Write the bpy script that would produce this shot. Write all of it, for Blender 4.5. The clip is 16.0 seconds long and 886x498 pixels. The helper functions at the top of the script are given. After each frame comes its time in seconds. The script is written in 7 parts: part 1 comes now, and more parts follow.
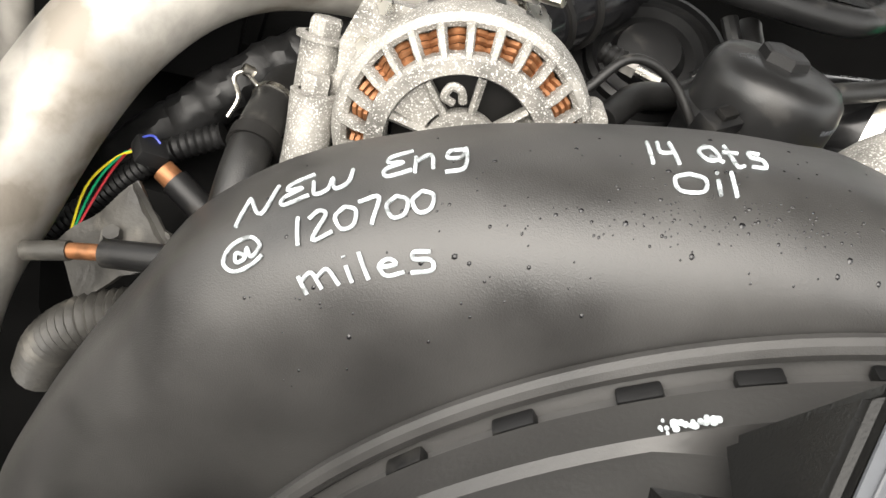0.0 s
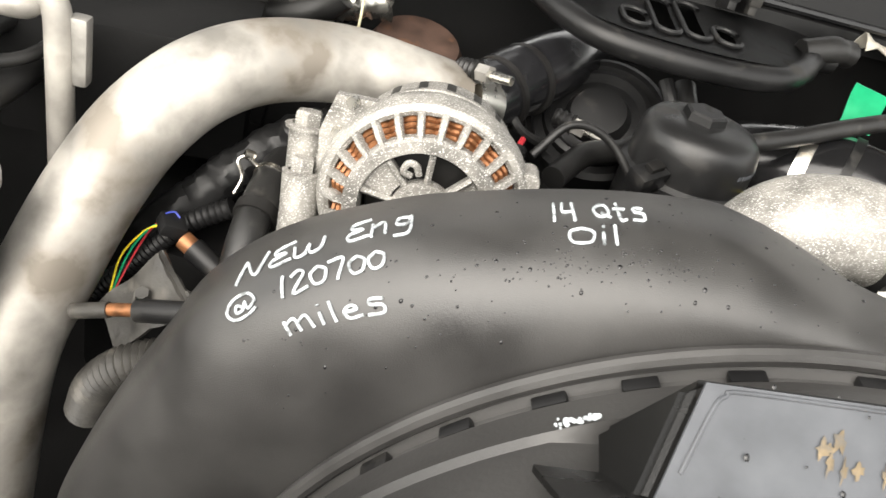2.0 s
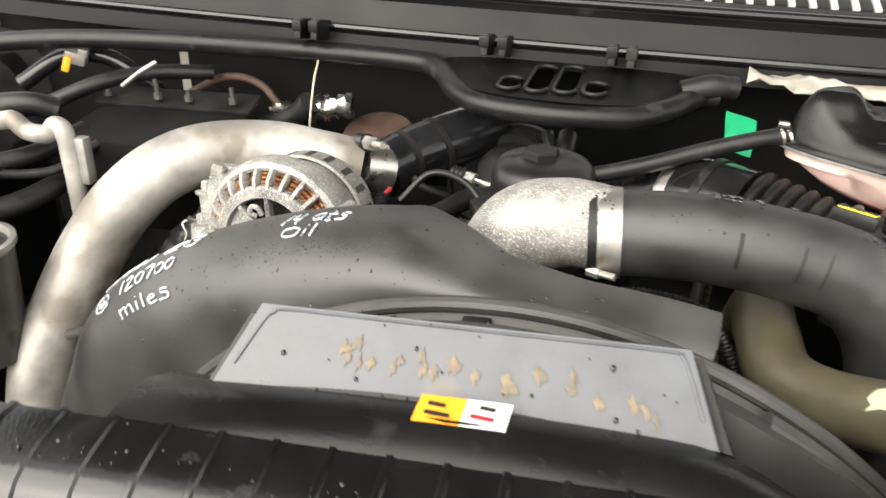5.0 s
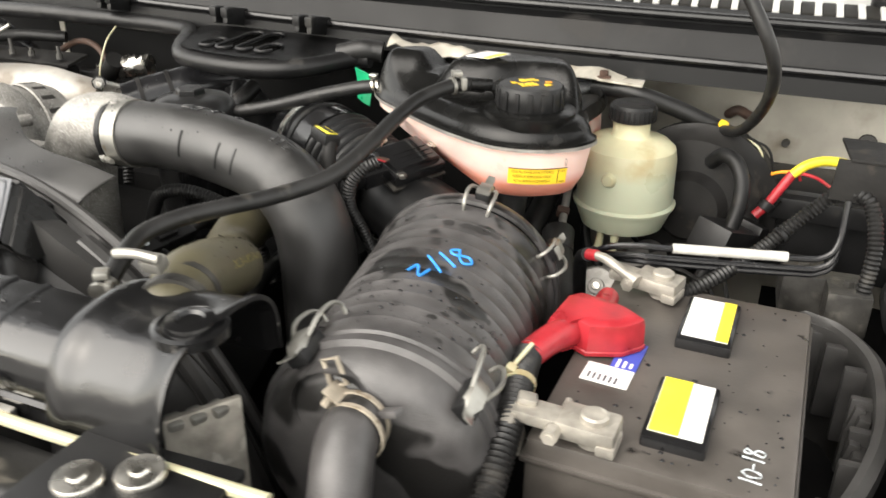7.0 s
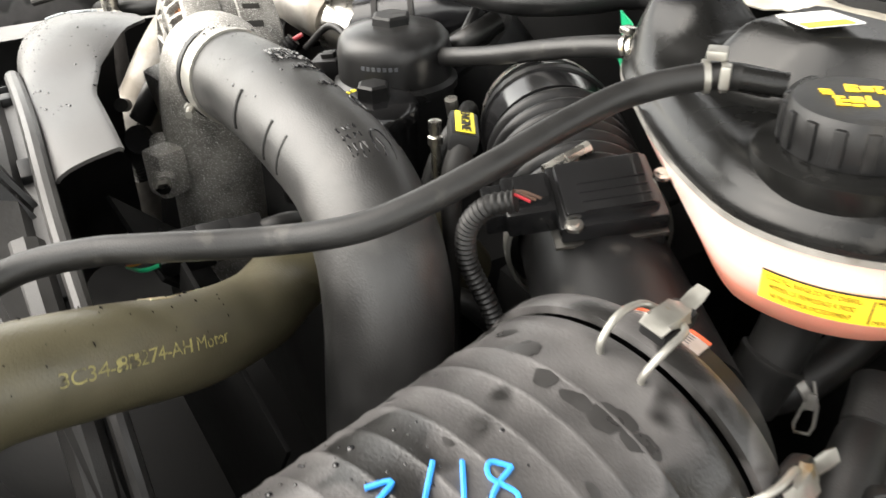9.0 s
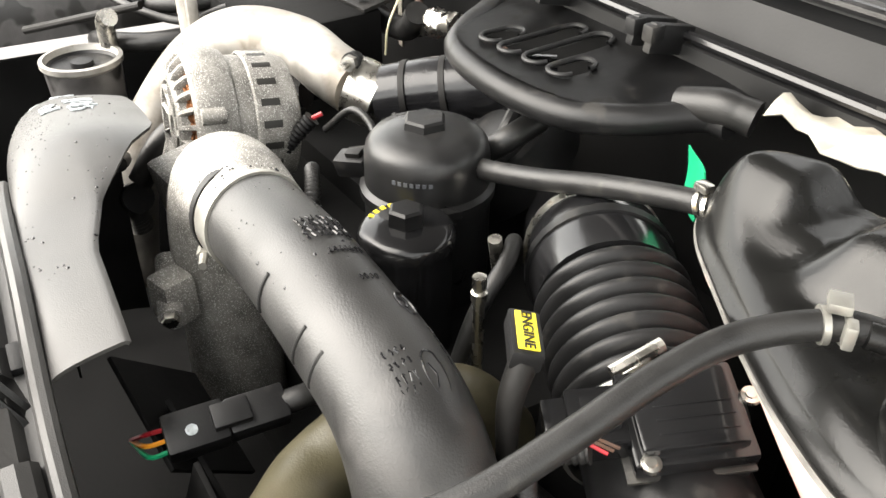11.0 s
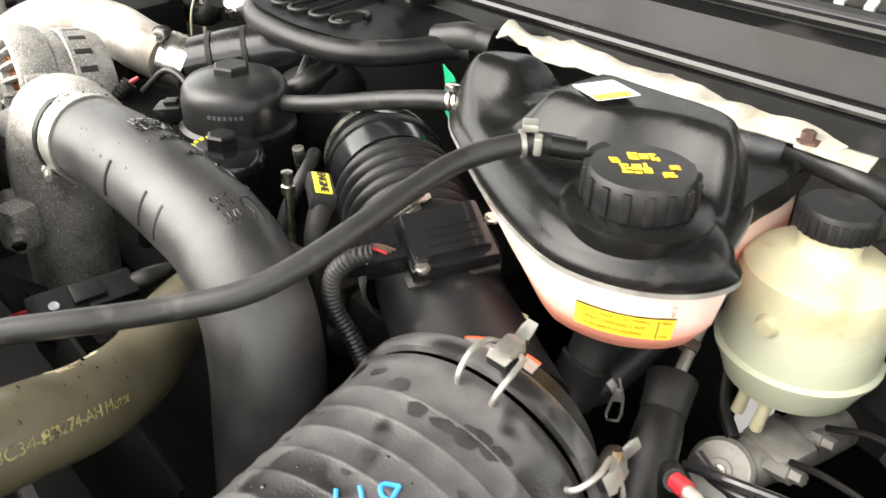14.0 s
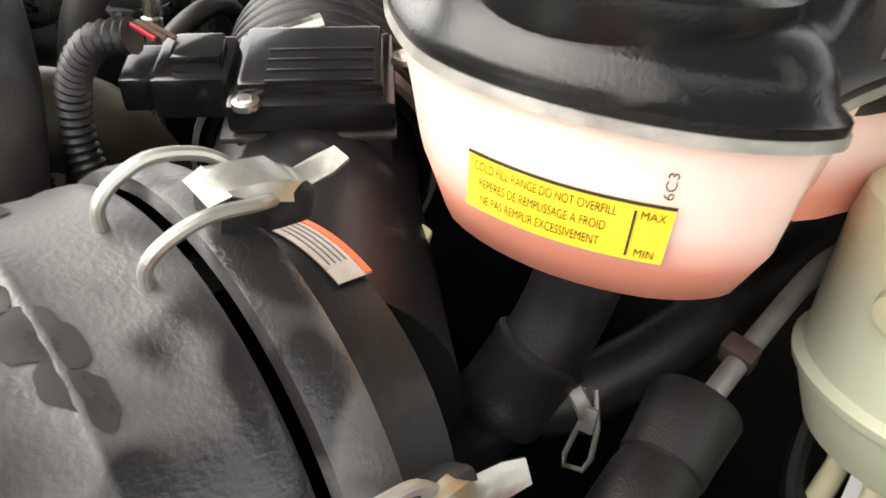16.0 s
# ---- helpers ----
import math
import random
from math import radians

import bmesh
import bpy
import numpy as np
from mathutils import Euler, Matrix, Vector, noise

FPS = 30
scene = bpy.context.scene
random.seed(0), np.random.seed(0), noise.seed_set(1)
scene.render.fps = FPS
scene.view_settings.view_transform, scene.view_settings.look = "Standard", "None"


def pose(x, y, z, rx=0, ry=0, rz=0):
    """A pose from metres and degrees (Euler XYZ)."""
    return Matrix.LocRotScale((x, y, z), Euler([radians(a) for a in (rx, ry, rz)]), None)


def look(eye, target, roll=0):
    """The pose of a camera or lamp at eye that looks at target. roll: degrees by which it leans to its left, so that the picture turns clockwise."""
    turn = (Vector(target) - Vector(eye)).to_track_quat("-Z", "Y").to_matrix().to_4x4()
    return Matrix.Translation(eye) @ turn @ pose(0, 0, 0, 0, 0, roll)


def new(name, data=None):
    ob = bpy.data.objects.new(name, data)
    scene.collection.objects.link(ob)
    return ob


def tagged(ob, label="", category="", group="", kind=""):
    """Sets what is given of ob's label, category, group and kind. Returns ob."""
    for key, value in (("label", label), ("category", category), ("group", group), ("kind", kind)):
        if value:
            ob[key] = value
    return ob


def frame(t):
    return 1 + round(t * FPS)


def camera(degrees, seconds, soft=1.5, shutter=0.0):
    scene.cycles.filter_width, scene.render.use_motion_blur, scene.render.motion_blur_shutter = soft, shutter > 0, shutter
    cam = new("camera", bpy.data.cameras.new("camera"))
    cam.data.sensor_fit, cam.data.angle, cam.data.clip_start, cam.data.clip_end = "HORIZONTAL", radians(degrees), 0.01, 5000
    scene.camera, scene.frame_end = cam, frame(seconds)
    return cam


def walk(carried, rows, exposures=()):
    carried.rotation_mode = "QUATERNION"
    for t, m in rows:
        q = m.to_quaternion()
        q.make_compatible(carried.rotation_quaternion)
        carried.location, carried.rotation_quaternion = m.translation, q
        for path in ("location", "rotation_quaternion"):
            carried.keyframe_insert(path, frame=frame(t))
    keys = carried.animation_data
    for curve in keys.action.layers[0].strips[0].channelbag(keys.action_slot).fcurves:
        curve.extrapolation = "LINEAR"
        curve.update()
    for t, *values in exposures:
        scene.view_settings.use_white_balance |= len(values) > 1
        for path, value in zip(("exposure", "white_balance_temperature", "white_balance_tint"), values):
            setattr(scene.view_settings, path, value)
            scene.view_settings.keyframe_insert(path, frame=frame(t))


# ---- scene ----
cam = camera(56.0, 16.0, shutter=0.35)
PATH = [
    (0, (0.194, 0.044, 1.579), (0.506, 1.663, 0.447), 21.8),
    (0.5, (0.196, 0.036, 1.586), (0.516, 1.651, 0.450), 21.8),
    (1, (0.200, 0.016, 1.606), (0.496, 1.639, 0.474), 20.8),
    (1.5, (0.207, -0.020, 1.647), (0.457, 1.625, 0.537), 19.0),
    (2, (0.223, -0.047, 1.661), (0.440, 1.625, 0.585), 17.1),
    (2.5, (0.266, -0.056, 1.688), (0.503, 1.629, 0.637), 15.2),
    (3, (0.307, -0.054, 1.705), (0.596, 1.641, 0.683), 13.6),
    (3.2, (0.323, -0.051, 1.711), (0.629, 1.646, 0.697), 12.8),
    (5.3, (0.744, -0.269, 1.734), (0.170, 1.445, 0.879), 0.3),
    (5.5, (0.815, -0.333, 1.751), (0.210, 1.390, 0.935), -0.2),
    (6, (1.045, -0.355, 1.762), (0.404, 1.373, 0.984), -0.2),
    (6.5, (1.306, -0.284, 1.743), (0.567, 1.391, 0.938), 1.3),
    (7, (1.393, -0.166, 1.716), (0.526, 1.416, 0.851), 0.6),
    (7.5, (1.502, 0.017, 1.665), (0.417, 1.415, 0.732), 1.2),
    (8, (1.462, 0.169, 1.645), (0.159, 1.324, 0.661), 0.5),
    (8.5, (1.358, 0.247, 1.639), (-0.044, 1.248, 0.623), 0.5),
    (9, (1.279, 0.320, 1.640), (-0.226, 1.131, 0.602), -2.0),
    (9.5, (1.232, 0.338, 1.638), (-0.290, 1.039, 0.546), -5.5),
    (10, (1.182, 0.374, 1.690), (-0.278, 1.094, 0.528), -6.0),
    (10.2, (1.160, 0.371, 1.713), (-0.281, 1.149, 0.564), -2.9),
    (12.3, (1.121, 0.354, 1.740), (-0.316, 1.178, 0.620), 1.8),
    (12.5, (1.144, 0.367, 1.736), (-0.273, 1.220, 0.611), 1.7),
    (13, (1.198, 0.345, 1.737), (-0.171, 1.277, 0.616), 1.9),
    (13.5, (1.249, 0.302, 1.730), (-0.076, 1.334, 0.643), 2.1),
    (14, (1.308, 0.266, 1.721), (0.065, 1.420, 0.661), 1.9),
    (14.5, (1.343, 0.308, 1.685), (0.083, 1.469, 0.653), 2.0),
    (15, (1.317, 0.413, 1.602), (-0.089, 1.447, 0.626), 3.8),
    (15.5, (1.279, 0.482, 1.528), (-0.206, 1.452, 0.605), 5.6),
    (16, (1.237, 0.513, 1.483), (-0.265, 1.470, 0.573), 6.5),
]
walk(cam, [(t, look(eye, target, roll)) for t, eye, target, roll in PATH],
     [(0, 2.20), (3.2, 2.18), (5.3, 2.06), (6.0, 1.73), (7.0, 2.02), (8.0, 2.02), (8.8, 2.40), (10.0, 2.87), (12.8, 2.76), (14.5, 2.67), (16, 2.53)])

# ---- world and light ----
world = bpy.data.worlds.new("sky")
scene.world = world
world.use_nodes = True
wn, wl = world.node_tree.nodes, world.node_tree.links
sky = wn.new("ShaderNodeTexSky")
sky.sky_type, sky.sun_disc = "NISHITA", False
sky.sun_elevation, sky.sun_rotation = radians(44), radians(206)
grey = wn.new("ShaderNodeHueSaturation")
grey.inputs["Saturation"].default_value = 0.18
wl.new(sky.outputs[0], grey.inputs["Color"])
warm = wn.new("ShaderNodeMix")
warm.data_type, warm.blend_type = "RGBA", "MULTIPLY"
warm.inputs["Factor"].default_value = 1.0
warm.inputs["B"].default_value = (1.0, 0.95, 0.86, 1)
wl.new(grey.outputs[0], warm.inputs["A"])
wl.new(warm.outputs["Result"], wn["Background"].inputs["Color"])
wn["Background"].inputs["Strength"].default_value = 0.15
sun = new("sun", bpy.data.lights.new("sun", "SUN"))
sun.data.energy, sun.data.angle, sun.data.color = 1.25, radians(75), (1.0, 0.94, 0.86)
sun.matrix_world = look((-0.9, -2.9, 4.8), (0.7, 0.4, 1.3))
scene.view_settings.exposure = 2.0


# ---- materials ----
def mat(name, col, rough=0.5, metal=0.0, vary=0.25, scale=30.0, bump=0.1, fine=300.0, spots=None, spot_scale=40.0, spot_at=0.62,
        spot_rough=None, coat=0.0, spec=0.5, sub=0.0, per=0.0, soft=0.08, spot_detail=8.0):
    """A surface with broad and fine variation, relief, and stains or dust of a second colour."""
    m = bpy.data.materials.new(name)
    m.use_nodes = True
    n, l = m.node_tree.nodes, m.node_tree.links
    b = n["Principled BSDF"]
    tc = n.new("ShaderNodeTexCoord")
    big, small = n.new("ShaderNodeTexNoise"), n.new("ShaderNodeTexNoise")
    for tex, sc, det in ((big, scale, 6.0), (small, fine, 3.0)):
        tex.inputs["Scale"].default_value, tex.inputs["Detail"].default_value = sc, det
        l.new(tc.outputs["Object"], tex.inputs["Vector"])
    ramp = n.new("ShaderNodeMapRange")
    ramp.inputs["From Min"].default_value, ramp.inputs["From Max"].default_value = 0.3, 0.7
    ramp.inputs["To Min"].default_value, ramp.inputs["To Max"].default_value = 1 - vary, 1 + vary
    l.new(big.outputs["Fac"], ramp.inputs["Value"])
    tone = n.new("ShaderNodeMix")
    tone.data_type, tone.blend_type = "RGBA", "MULTIPLY"
    tone.inputs["Factor"].default_value = 1.0
    tone.inputs["A"].default_value = (*col, 1)
    l.new(ramp.outputs[0], tone.inputs["B"])
    out = tone.outputs["Result"]
    if per:
        info, pr = n.new("ShaderNodeObjectInfo"), n.new("ShaderNodeMapRange")
        pr.inputs["To Min"].default_value, pr.inputs["To Max"].default_value = 1 - per, 1 + per
        l.new(info.outputs["Random"], pr.inputs["Value"])
        t2 = n.new("ShaderNodeMix")
        t2.data_type, t2.blend_type = "RGBA", "MULTIPLY"
        t2.inputs["Factor"].default_value = 1.0
        l.new(out, t2.inputs["A"])
        l.new(pr.outputs[0], t2.inputs["B"])
        out = t2.outputs["Result"]
    rr = n.new("ShaderNodeMapRange")
    rr.inputs["From Min"].default_value, rr.inputs["From Max"].default_value = 0.3, 0.7
    rr.inputs["To Min"].default_value, rr.inputs["To Max"].default_value = max(0.03, rough - 0.1), min(1, rough + 0.1)
    l.new(big.outputs["Fac"], rr.inputs["Value"])
    rout = rr.outputs[0]
    if spots:
        st = n.new("ShaderNodeTexNoise")
        st.inputs["Scale"].default_value, st.inputs["Detail"].default_value = spot_scale, spot_detail
        l.new(tc.outputs["Object"], st.inputs["Vector"])
        sm = n.new("ShaderNodeMapRange")
        sm.inputs["From Min"].default_value, sm.inputs["From Max"].default_value = spot_at, spot_at + soft
        l.new(st.outputs["Fac"], sm.inputs["Value"])
        mx = n.new("ShaderNodeMix")
        mx.data_type = "RGBA"
        l.new(sm.outputs[0], mx.inputs["Factor"])
        l.new(out, mx.inputs["A"])
        mx.inputs["B"].default_value = (*spots, 1)
        out = mx.outputs["Result"]
        if spot_rough is not None:
            mr = n.new("ShaderNodeMix")
            l.new(sm.outputs[0], mr.inputs["Factor"])
            l.new(rout, mr.inputs["A"])
            mr.inputs["B"].default_value = spot_rough
            rout = mr.outputs["Result"]
    l.new(out, b.inputs["Base Color"])
    l.new(rout, b.inputs["Roughness"])
    b.inputs["Metallic"].default_value = metal
    b.inputs["Coat Weight"].default_value = coat
    b.inputs["Specular IOR Level"].default_value = spec
    if sub:
        b.inputs["Subsurface Weight"].default_value = sub
        b.inputs["Subsurface Radius"].default_value = (0.02, 0.008, 0.006)
    if bump:
        bp = n.new("ShaderNodeBump")
        bp.inputs["Strength"].default_value, bp.inputs["Distance"].default_value = bump, 0.001
        l.new(small.outputs["Fac"], bp.inputs["Height"])
        l.new(bp.outputs[0], b.inputs["Normal"])
    return m


BLACK = mat("black_plastic", (0.009, 0.009, 0.0093), 0.40, spec=0.3, vary=0.3, scale=18, bump=0.15, fine=900, spots=(0.022, 0.021, 0.0195), spot_at=0.6, spot_rough=0.6)
SHROUD = mat("shroud_plastic", (0.034, 0.0331, 0.0322), 0.41, spec=0.54, vary=0.45, scale=14, bump=0.22, fine=1100, spots=(0.050, 0.0485, 0.047), spot_scale=16, spot_at=0.55, spot_rough=0.5, soft=0.25)
GLOSS = mat("glossy_black_plastic", (0.008, 0.008, 0.0085), 0.17, vary=0.25, scale=25, bump=0.05, spots=(0.026, 0.025, 0.023), spot_scale=30, spot_at=0.66, spot_rough=0.4)
DUSTY = mat("dusty_black_plastic", (0.064, 0.061, 0.0605), 0.42, spec=0.55, vary=0.4, scale=26, bump=0.30, fine=520, spots=(0.012, 0.0115, 0.011), spot_scale=13, spot_at=0.56, spot_rough=0.28, soft=0.035, spot_detail=2.5)
RUBBER = mat("black_rubber", (0.0115, 0.0113, 0.0111), 0.42, spec=0.42, vary=0.35, scale=30, bump=0.25, fine=900, spots=(0.034, 0.032, 0.029), spot_at=0.62)
OLIVE = mat("olive_rubber", (0.064, 0.057, 0.034), 0.40, vary=0.3, scale=20, bump=0.25, fine=700, spots=(0.075, 0.064, 0.038), spot_scale=25, spot_at=0.62)
ALU = mat("stained_aluminium", (0.37, 0.352, 0.322), 0.55, metal=0.45, vary=0.4, scale=22, bump=0.4, fine=120, spots=(0.20, 0.178, 0.150), spot_scale=11, spot_at=0.50, spot_rough=0.6, soft=0.10, spot_detail=8)
CAST = mat("cast_aluminium", (0.225, 0.216, 0.198), 0.55, metal=0.35, vary=0.40, scale=45, bump=0.9, fine=260, spots=(0.62, 0.61, 0.585), spot_scale=820, spot_at=0.575, spot_rough=0.8, soft=0.05, spot_detail=3)
STEEL = mat("zinc_steel", (0.62, 0.60, 0.55), 0.28, metal=1.0, vary=0.2, scale=50, bump=0.1, spots=(0.40, 0.33, 0.22), spot_scale=60, spot_at=0.66, spot_rough=0.6)
COPPER = mat("copper_winding", (0.24, 0.105, 0.045), 0.45, metal=0.6, vary=0.4, scale=120, bump=0.2)
DARK = mat("dark_metal", (0.010, 0.0095, 0.009), 0.55, spec=0.25, vary=0.5, scale=25, bump=0.3, fine=200, spots=(0.030, 0.026, 0.021), spot_scale=30)
# near-black with hardly any sheen, used deep in the bay
ROOM = mat("near_black_bay", (0.006, 0.006, 0.006), 0.75, spec=0.15, vary=0.5, scale=12, bump=0.3, fine=120)
PINK = mat("coolant_tank", (0.78, 0.56, 0.50), 0.35, vary=0.10, scale=10, bump=0.04, sub=0.35)
IVORY = mat("aged_plastic", (0.47, 0.45, 0.30), 0.36, vary=0.22, scale=10, bump=0.06, spots=(0.30, 0.21, 0.085), spot_scale=17, spot_at=0.55, sub=0.15, soft=0.22)
RED = mat("red_plastic", (0.34, 0.020, 0.028), 0.36, vary=0.3, scale=40, bump=0.1, spots=(0.26, 0.06, 0.05), spot_scale=30, spot_at=0.64, sub=0.05)
YELLOW = mat("yellow_print", (0.82, 0.55, 0.03), 0.45, vary=0.1, scale=60, bump=0.03)
LEMON = mat("lemon_print", (0.80, 0.68, 0.04), 0.4, vary=0.08, scale=60, bump=0.03)
ORANGE = mat("orange_print", (0.86, 0.33, 0.02), 0.45, vary=0.1, scale=60, bump=0.03)
WHITE = mat("white_print", (0.80, 0.79, 0.77), 0.45, vary=0.06, scale=60, bump=0.03)
PAINT = mat("white_marker", (0.47, 0.51, 0.53), 0.5, vary=0.45, scale=120, bump=0.3, spots=(0.15, 0.16, 0.165), spot_scale=190, spot_at=0.53, soft=0.15)
BLUE = mat("blue_marker", (0.03, 0.25, 0.72), 0.5, vary=0.15, scale=150, bump=0.1)
BLUEPRINT = mat("blue_print", (0.05, 0.07, 0.36), 0.4, vary=0.1, scale=60, bump=0.03)
INKSLOT = mat("black_print_and_slot_shade", (0.015, 0.014, 0.012), 0.5, vary=0.1, scale=60, bump=0.03)
GREEN = mat("green_tape", (0.01, 0.30, 0.13), 0.35, vary=0.15, scale=60, bump=0.05)
GREYP = mat("grey_label", (0.068, 0.072, 0.080), 0.36, vary=0.25, scale=25, bump=0.1, spots=(0.13, 0.11, 0.075), spot_scale=14, spot_at=0.60, soft=0.2)
PAPER = mat("dirty_paper", (0.34, 0.29, 0.26), 0.6, vary=0.3, scale=60, bump=0.2, spots=(0.16, 0.11, 0.09), spot_scale=120, spot_at=0.55, soft=0.2)
TAN = mat("faded_print", (0.125, 0.094, 0.053), 0.5, vary=0.5, scale=90, bump=0.1, spots=(0.075, 0.070, 0.062), spot_scale=120, spot_at=0.47, soft=0.2)
COWL = mat("cowl_plastic", (0.006, 0.0061, 0.0063), 0.44, spec=0.21, vary=0.25, scale=8, bump=0.1, spots=(0.022, 0.021, 0.020), spot_scale=9, spot_at=0.62, spot_rough=0.6)
BODY = mat("white_body_paint", (0.50, 0.50, 0.485), 0.25, vary=0.05, scale=6, bump=0.02, coat=0.5)
UNDER = mat("dusty_white_paint", (0.36, 0.34, 0.29), 0.5, vary=0.25, scale=9, bump=0.1, spots=(0.19, 0.16, 0.12), spot_scale=11, spot_at=0.55, soft=0.2)
FOIL = mat("heat_foil", (0.52, 0.49, 0.42), 0.42, metal=0.2, vary=0.35, scale=30, bump=0.9, fine=90, spots=(0.17, 0.13, 0.08), spot_scale=20, spot_at=0.52, soft=0.25)
BATT = mat("battery_case", (0.070, 0.062, 0.055), 0.46, spec=0.7, vary=0.3, scale=20, bump=0.2, spots=(0.024, 0.022, 0.020), spot_scale=40, spot_at=0.64, spot_rough=0.2)
GREYC = mat("grey_cast", (0.30, 0.29, 0.27), 0.5, metal=0.6, vary=0.3, scale=40, bump=0.5, fine=200, spots=(0.12, 0.10, 0.08), spot_scale=30)
GROUND = mat("ground_bounce_grey", (0.16, 0.155, 0.15), 0.7, vary=0.3, scale=3, bump=0.6, fine=90)
GLASS = mat("windscreen", (0.33, 0.34, 0.35), 0.08, vary=0.05, scale=2, bump=0.0)
FRIT = mat("printed_glass_band", (0.17, 0.17, 0.175), 0.12, vary=0.15, scale=8, bump=0.0)
RUST = mat("rusty_brown", (0.060, 0.034, 0.024), 0.7, vary=0.4, scale=50, bump=0.4, spots=(0.09, 0.045, 0.025), spot_scale=40, spot_at=0.6)
# wet black surfaces, also the shade of the intake hose's embossing
WETDARK = mat("wet_black_and_emboss_shade", (0.010, 0.010, 0.011), 0.2, vary=0.3, scale=30, bump=0.15)
HOSE = mat("moulded_hose", (0.021, 0.0207, 0.0203), 0.42, spec=0.6, vary=0.35, scale=22, bump=0.25, fine=700, spots=(0.045, 0.0435, 0.042), spot_scale=12, spot_at=0.60, spot_rough=0.5)
TANKTOP = mat("bottle_black", (0.0065, 0.0065, 0.0063), 0.27, spec=0.28, vary=0.25, scale=14, bump=0.15, fine=700, spots=(0.016, 0.0155, 0.0145), spot_scale=30, spot_at=0.64, spot_rough=0.45)
HOODDARK = mat("hood_underside_dark", (0.030, 0.029, 0.028), 0.8, vary=0.3, scale=9, bump=0.3)
TANK = mat("radiator_plastic", (0.0055, 0.0055, 0.0058), 0.19, spec=0.6, vary=0.25, scale=25, bump=0.10, spots=(0.014, 0.0135, 0.0125), spot_scale=40, spot_at=0.64, spot_rough=0.5)
CLAMPW = mat("worn_zinc", (0.331, 0.324, 0.295), 0.40, metal=0.75, vary=0.25, scale=40, bump=0.2, spots=(0.28, 0.22, 0.14), spot_scale=50, spot_at=0.64)
LEAD = mat("lead_metal", (0.38, 0.355, 0.31), 0.42, metal=0.5, vary=0.35, scale=45, bump=0.5, fine=200, spots=(0.58, 0.56, 0.50), spot_scale=50, spot_at=0.62)
SUPP = mat("support_paint", (0.016, 0.0155, 0.015), 0.5, vary=0.4, scale=20, bump=0.2, spots=(0.09, 0.08, 0.065), spot_scale=16, spot_at=0.60, spot_rough=0.7)
KHAKI = mat("khaki_coated_steel", (0.33, 0.29, 0.23), 0.5, metal=0.3, vary=0.25, scale=60, bump=0.2, spots=(0.20, 0.16, 0.11), spot_scale=70, spot_at=0.6)
SATIN = mat("satin_black_plastic", (0.010, 0.010, 0.0102), 0.36, spec=0.45, vary=0.25, scale=25, bump=0.12, fine=700, spots=(0.022, 0.021, 0.020), spot_scale=35, spot_at=0.62, spot_rough=0.5)
DEEP = mat("deep_black_rubber", (0.007, 0.007, 0.0072), 0.45, spec=0.35, vary=0.3, scale=30, bump=0.2, fine=600, spots=(0.016, 0.015, 0.014), spot_at=0.62)
GREYD = mat("dirty_grey", (0.030, 0.0285, 0.0255), 0.55, vary=0.55, scale=40, bump=0.6, fine=200, spots=(0.075, 0.070, 0.060), spot_scale=50, spot_at=0.56, soft=0.15)
CRUMP = mat("crumpled_foil", (0.55, 0.53, 0.49), 0.25, metal=1.0, vary=0.2, scale=40, bump=1.0, fine=70, spots=(0.2, 0.16, 0.1), spot_scale=20, spot_at=0.64)
REDEDGE = mat("red_edge", (0.55, 0.10, 0.04), 0.5, vary=0.15, scale=60, bump=0.03)
RINGM = mat("ring_plastic", (0.040, 0.039, 0.038), 0.45, vary=0.3, scale=10, bump=0.2, spots=(0.045, 0.043, 0.041), spot_scale=14, spot_at=0.58, spot_rough=0.6, soft=0.2)
WETCAN = mat("wet_dusty_plastic", (0.026, 0.025, 0.0245), 0.32, spec=0.6, vary=0.25, scale=60, bump=0.05)
FOAM = mat("pale_foam", (0.46, 0.45, 0.42), 0.6, vary=0.2, scale=60, bump=0.3, spots=(0.25, 0.24, 0.21), spot_scale=40, spot_at=0.64)
STENCIL = mat("stencil_print", (0.42, 0.38, 0.16), 0.55, vary=0.4, scale=150, bump=0.1, spots=(0.045, 0.04, 0.024), spot_scale=200, spot_at=0.55)


# coolant inside the tank tints it below the fill level
pn, pl = PINK.node_tree.nodes, PINK.node_tree.links
ptc, psep, pmr, pmx = pn.new("ShaderNodeTexCoord"), pn.new("ShaderNodeSeparateXYZ"), pn.new("ShaderNodeMapRange"), pn.new("ShaderNodeMix")
pmx.data_type = "RGBA"
pl.new(ptc.outputs["Object"], psep.inputs[0])
pl.new(psep.outputs["Z"], pmr.inputs["Value"])
pmr.inputs["From Min"].default_value, pmr.inputs["From Max"].default_value = 1.362, 1.378
old = pn["Principled BSDF"].inputs["Base Color"].links[0].from_socket
pl.new(pmr.outputs[0], pmx.inputs["Factor"])
pmx.inputs["A"].default_value = (0.72, 0.28, 0.20, 1)
pl.new(old, pmx.inputs["B"])
pl.new(pmx.outputs["Result"], pn["Principled BSDF"].inputs["Base Color"])


# brake fluid greys the lower half of its reservoir
FLUID = IVORY.copy()
FLUID.name = "aged_plastic_with_fluid"
fn, fl = FLUID.node_tree.nodes, FLUID.node_tree.links
ftc, fsep, fmr, fmx = fn.new("ShaderNodeTexCoord"), fn.new("ShaderNodeSeparateXYZ"), fn.new("ShaderNodeMapRange"), fn.new("ShaderNodeMix")
fmx.data_type = "RGBA"
fl.new(ftc.outputs["Object"], fsep.inputs[0])
fl.new(fsep.outputs["Z"], fmr.inputs["Value"])
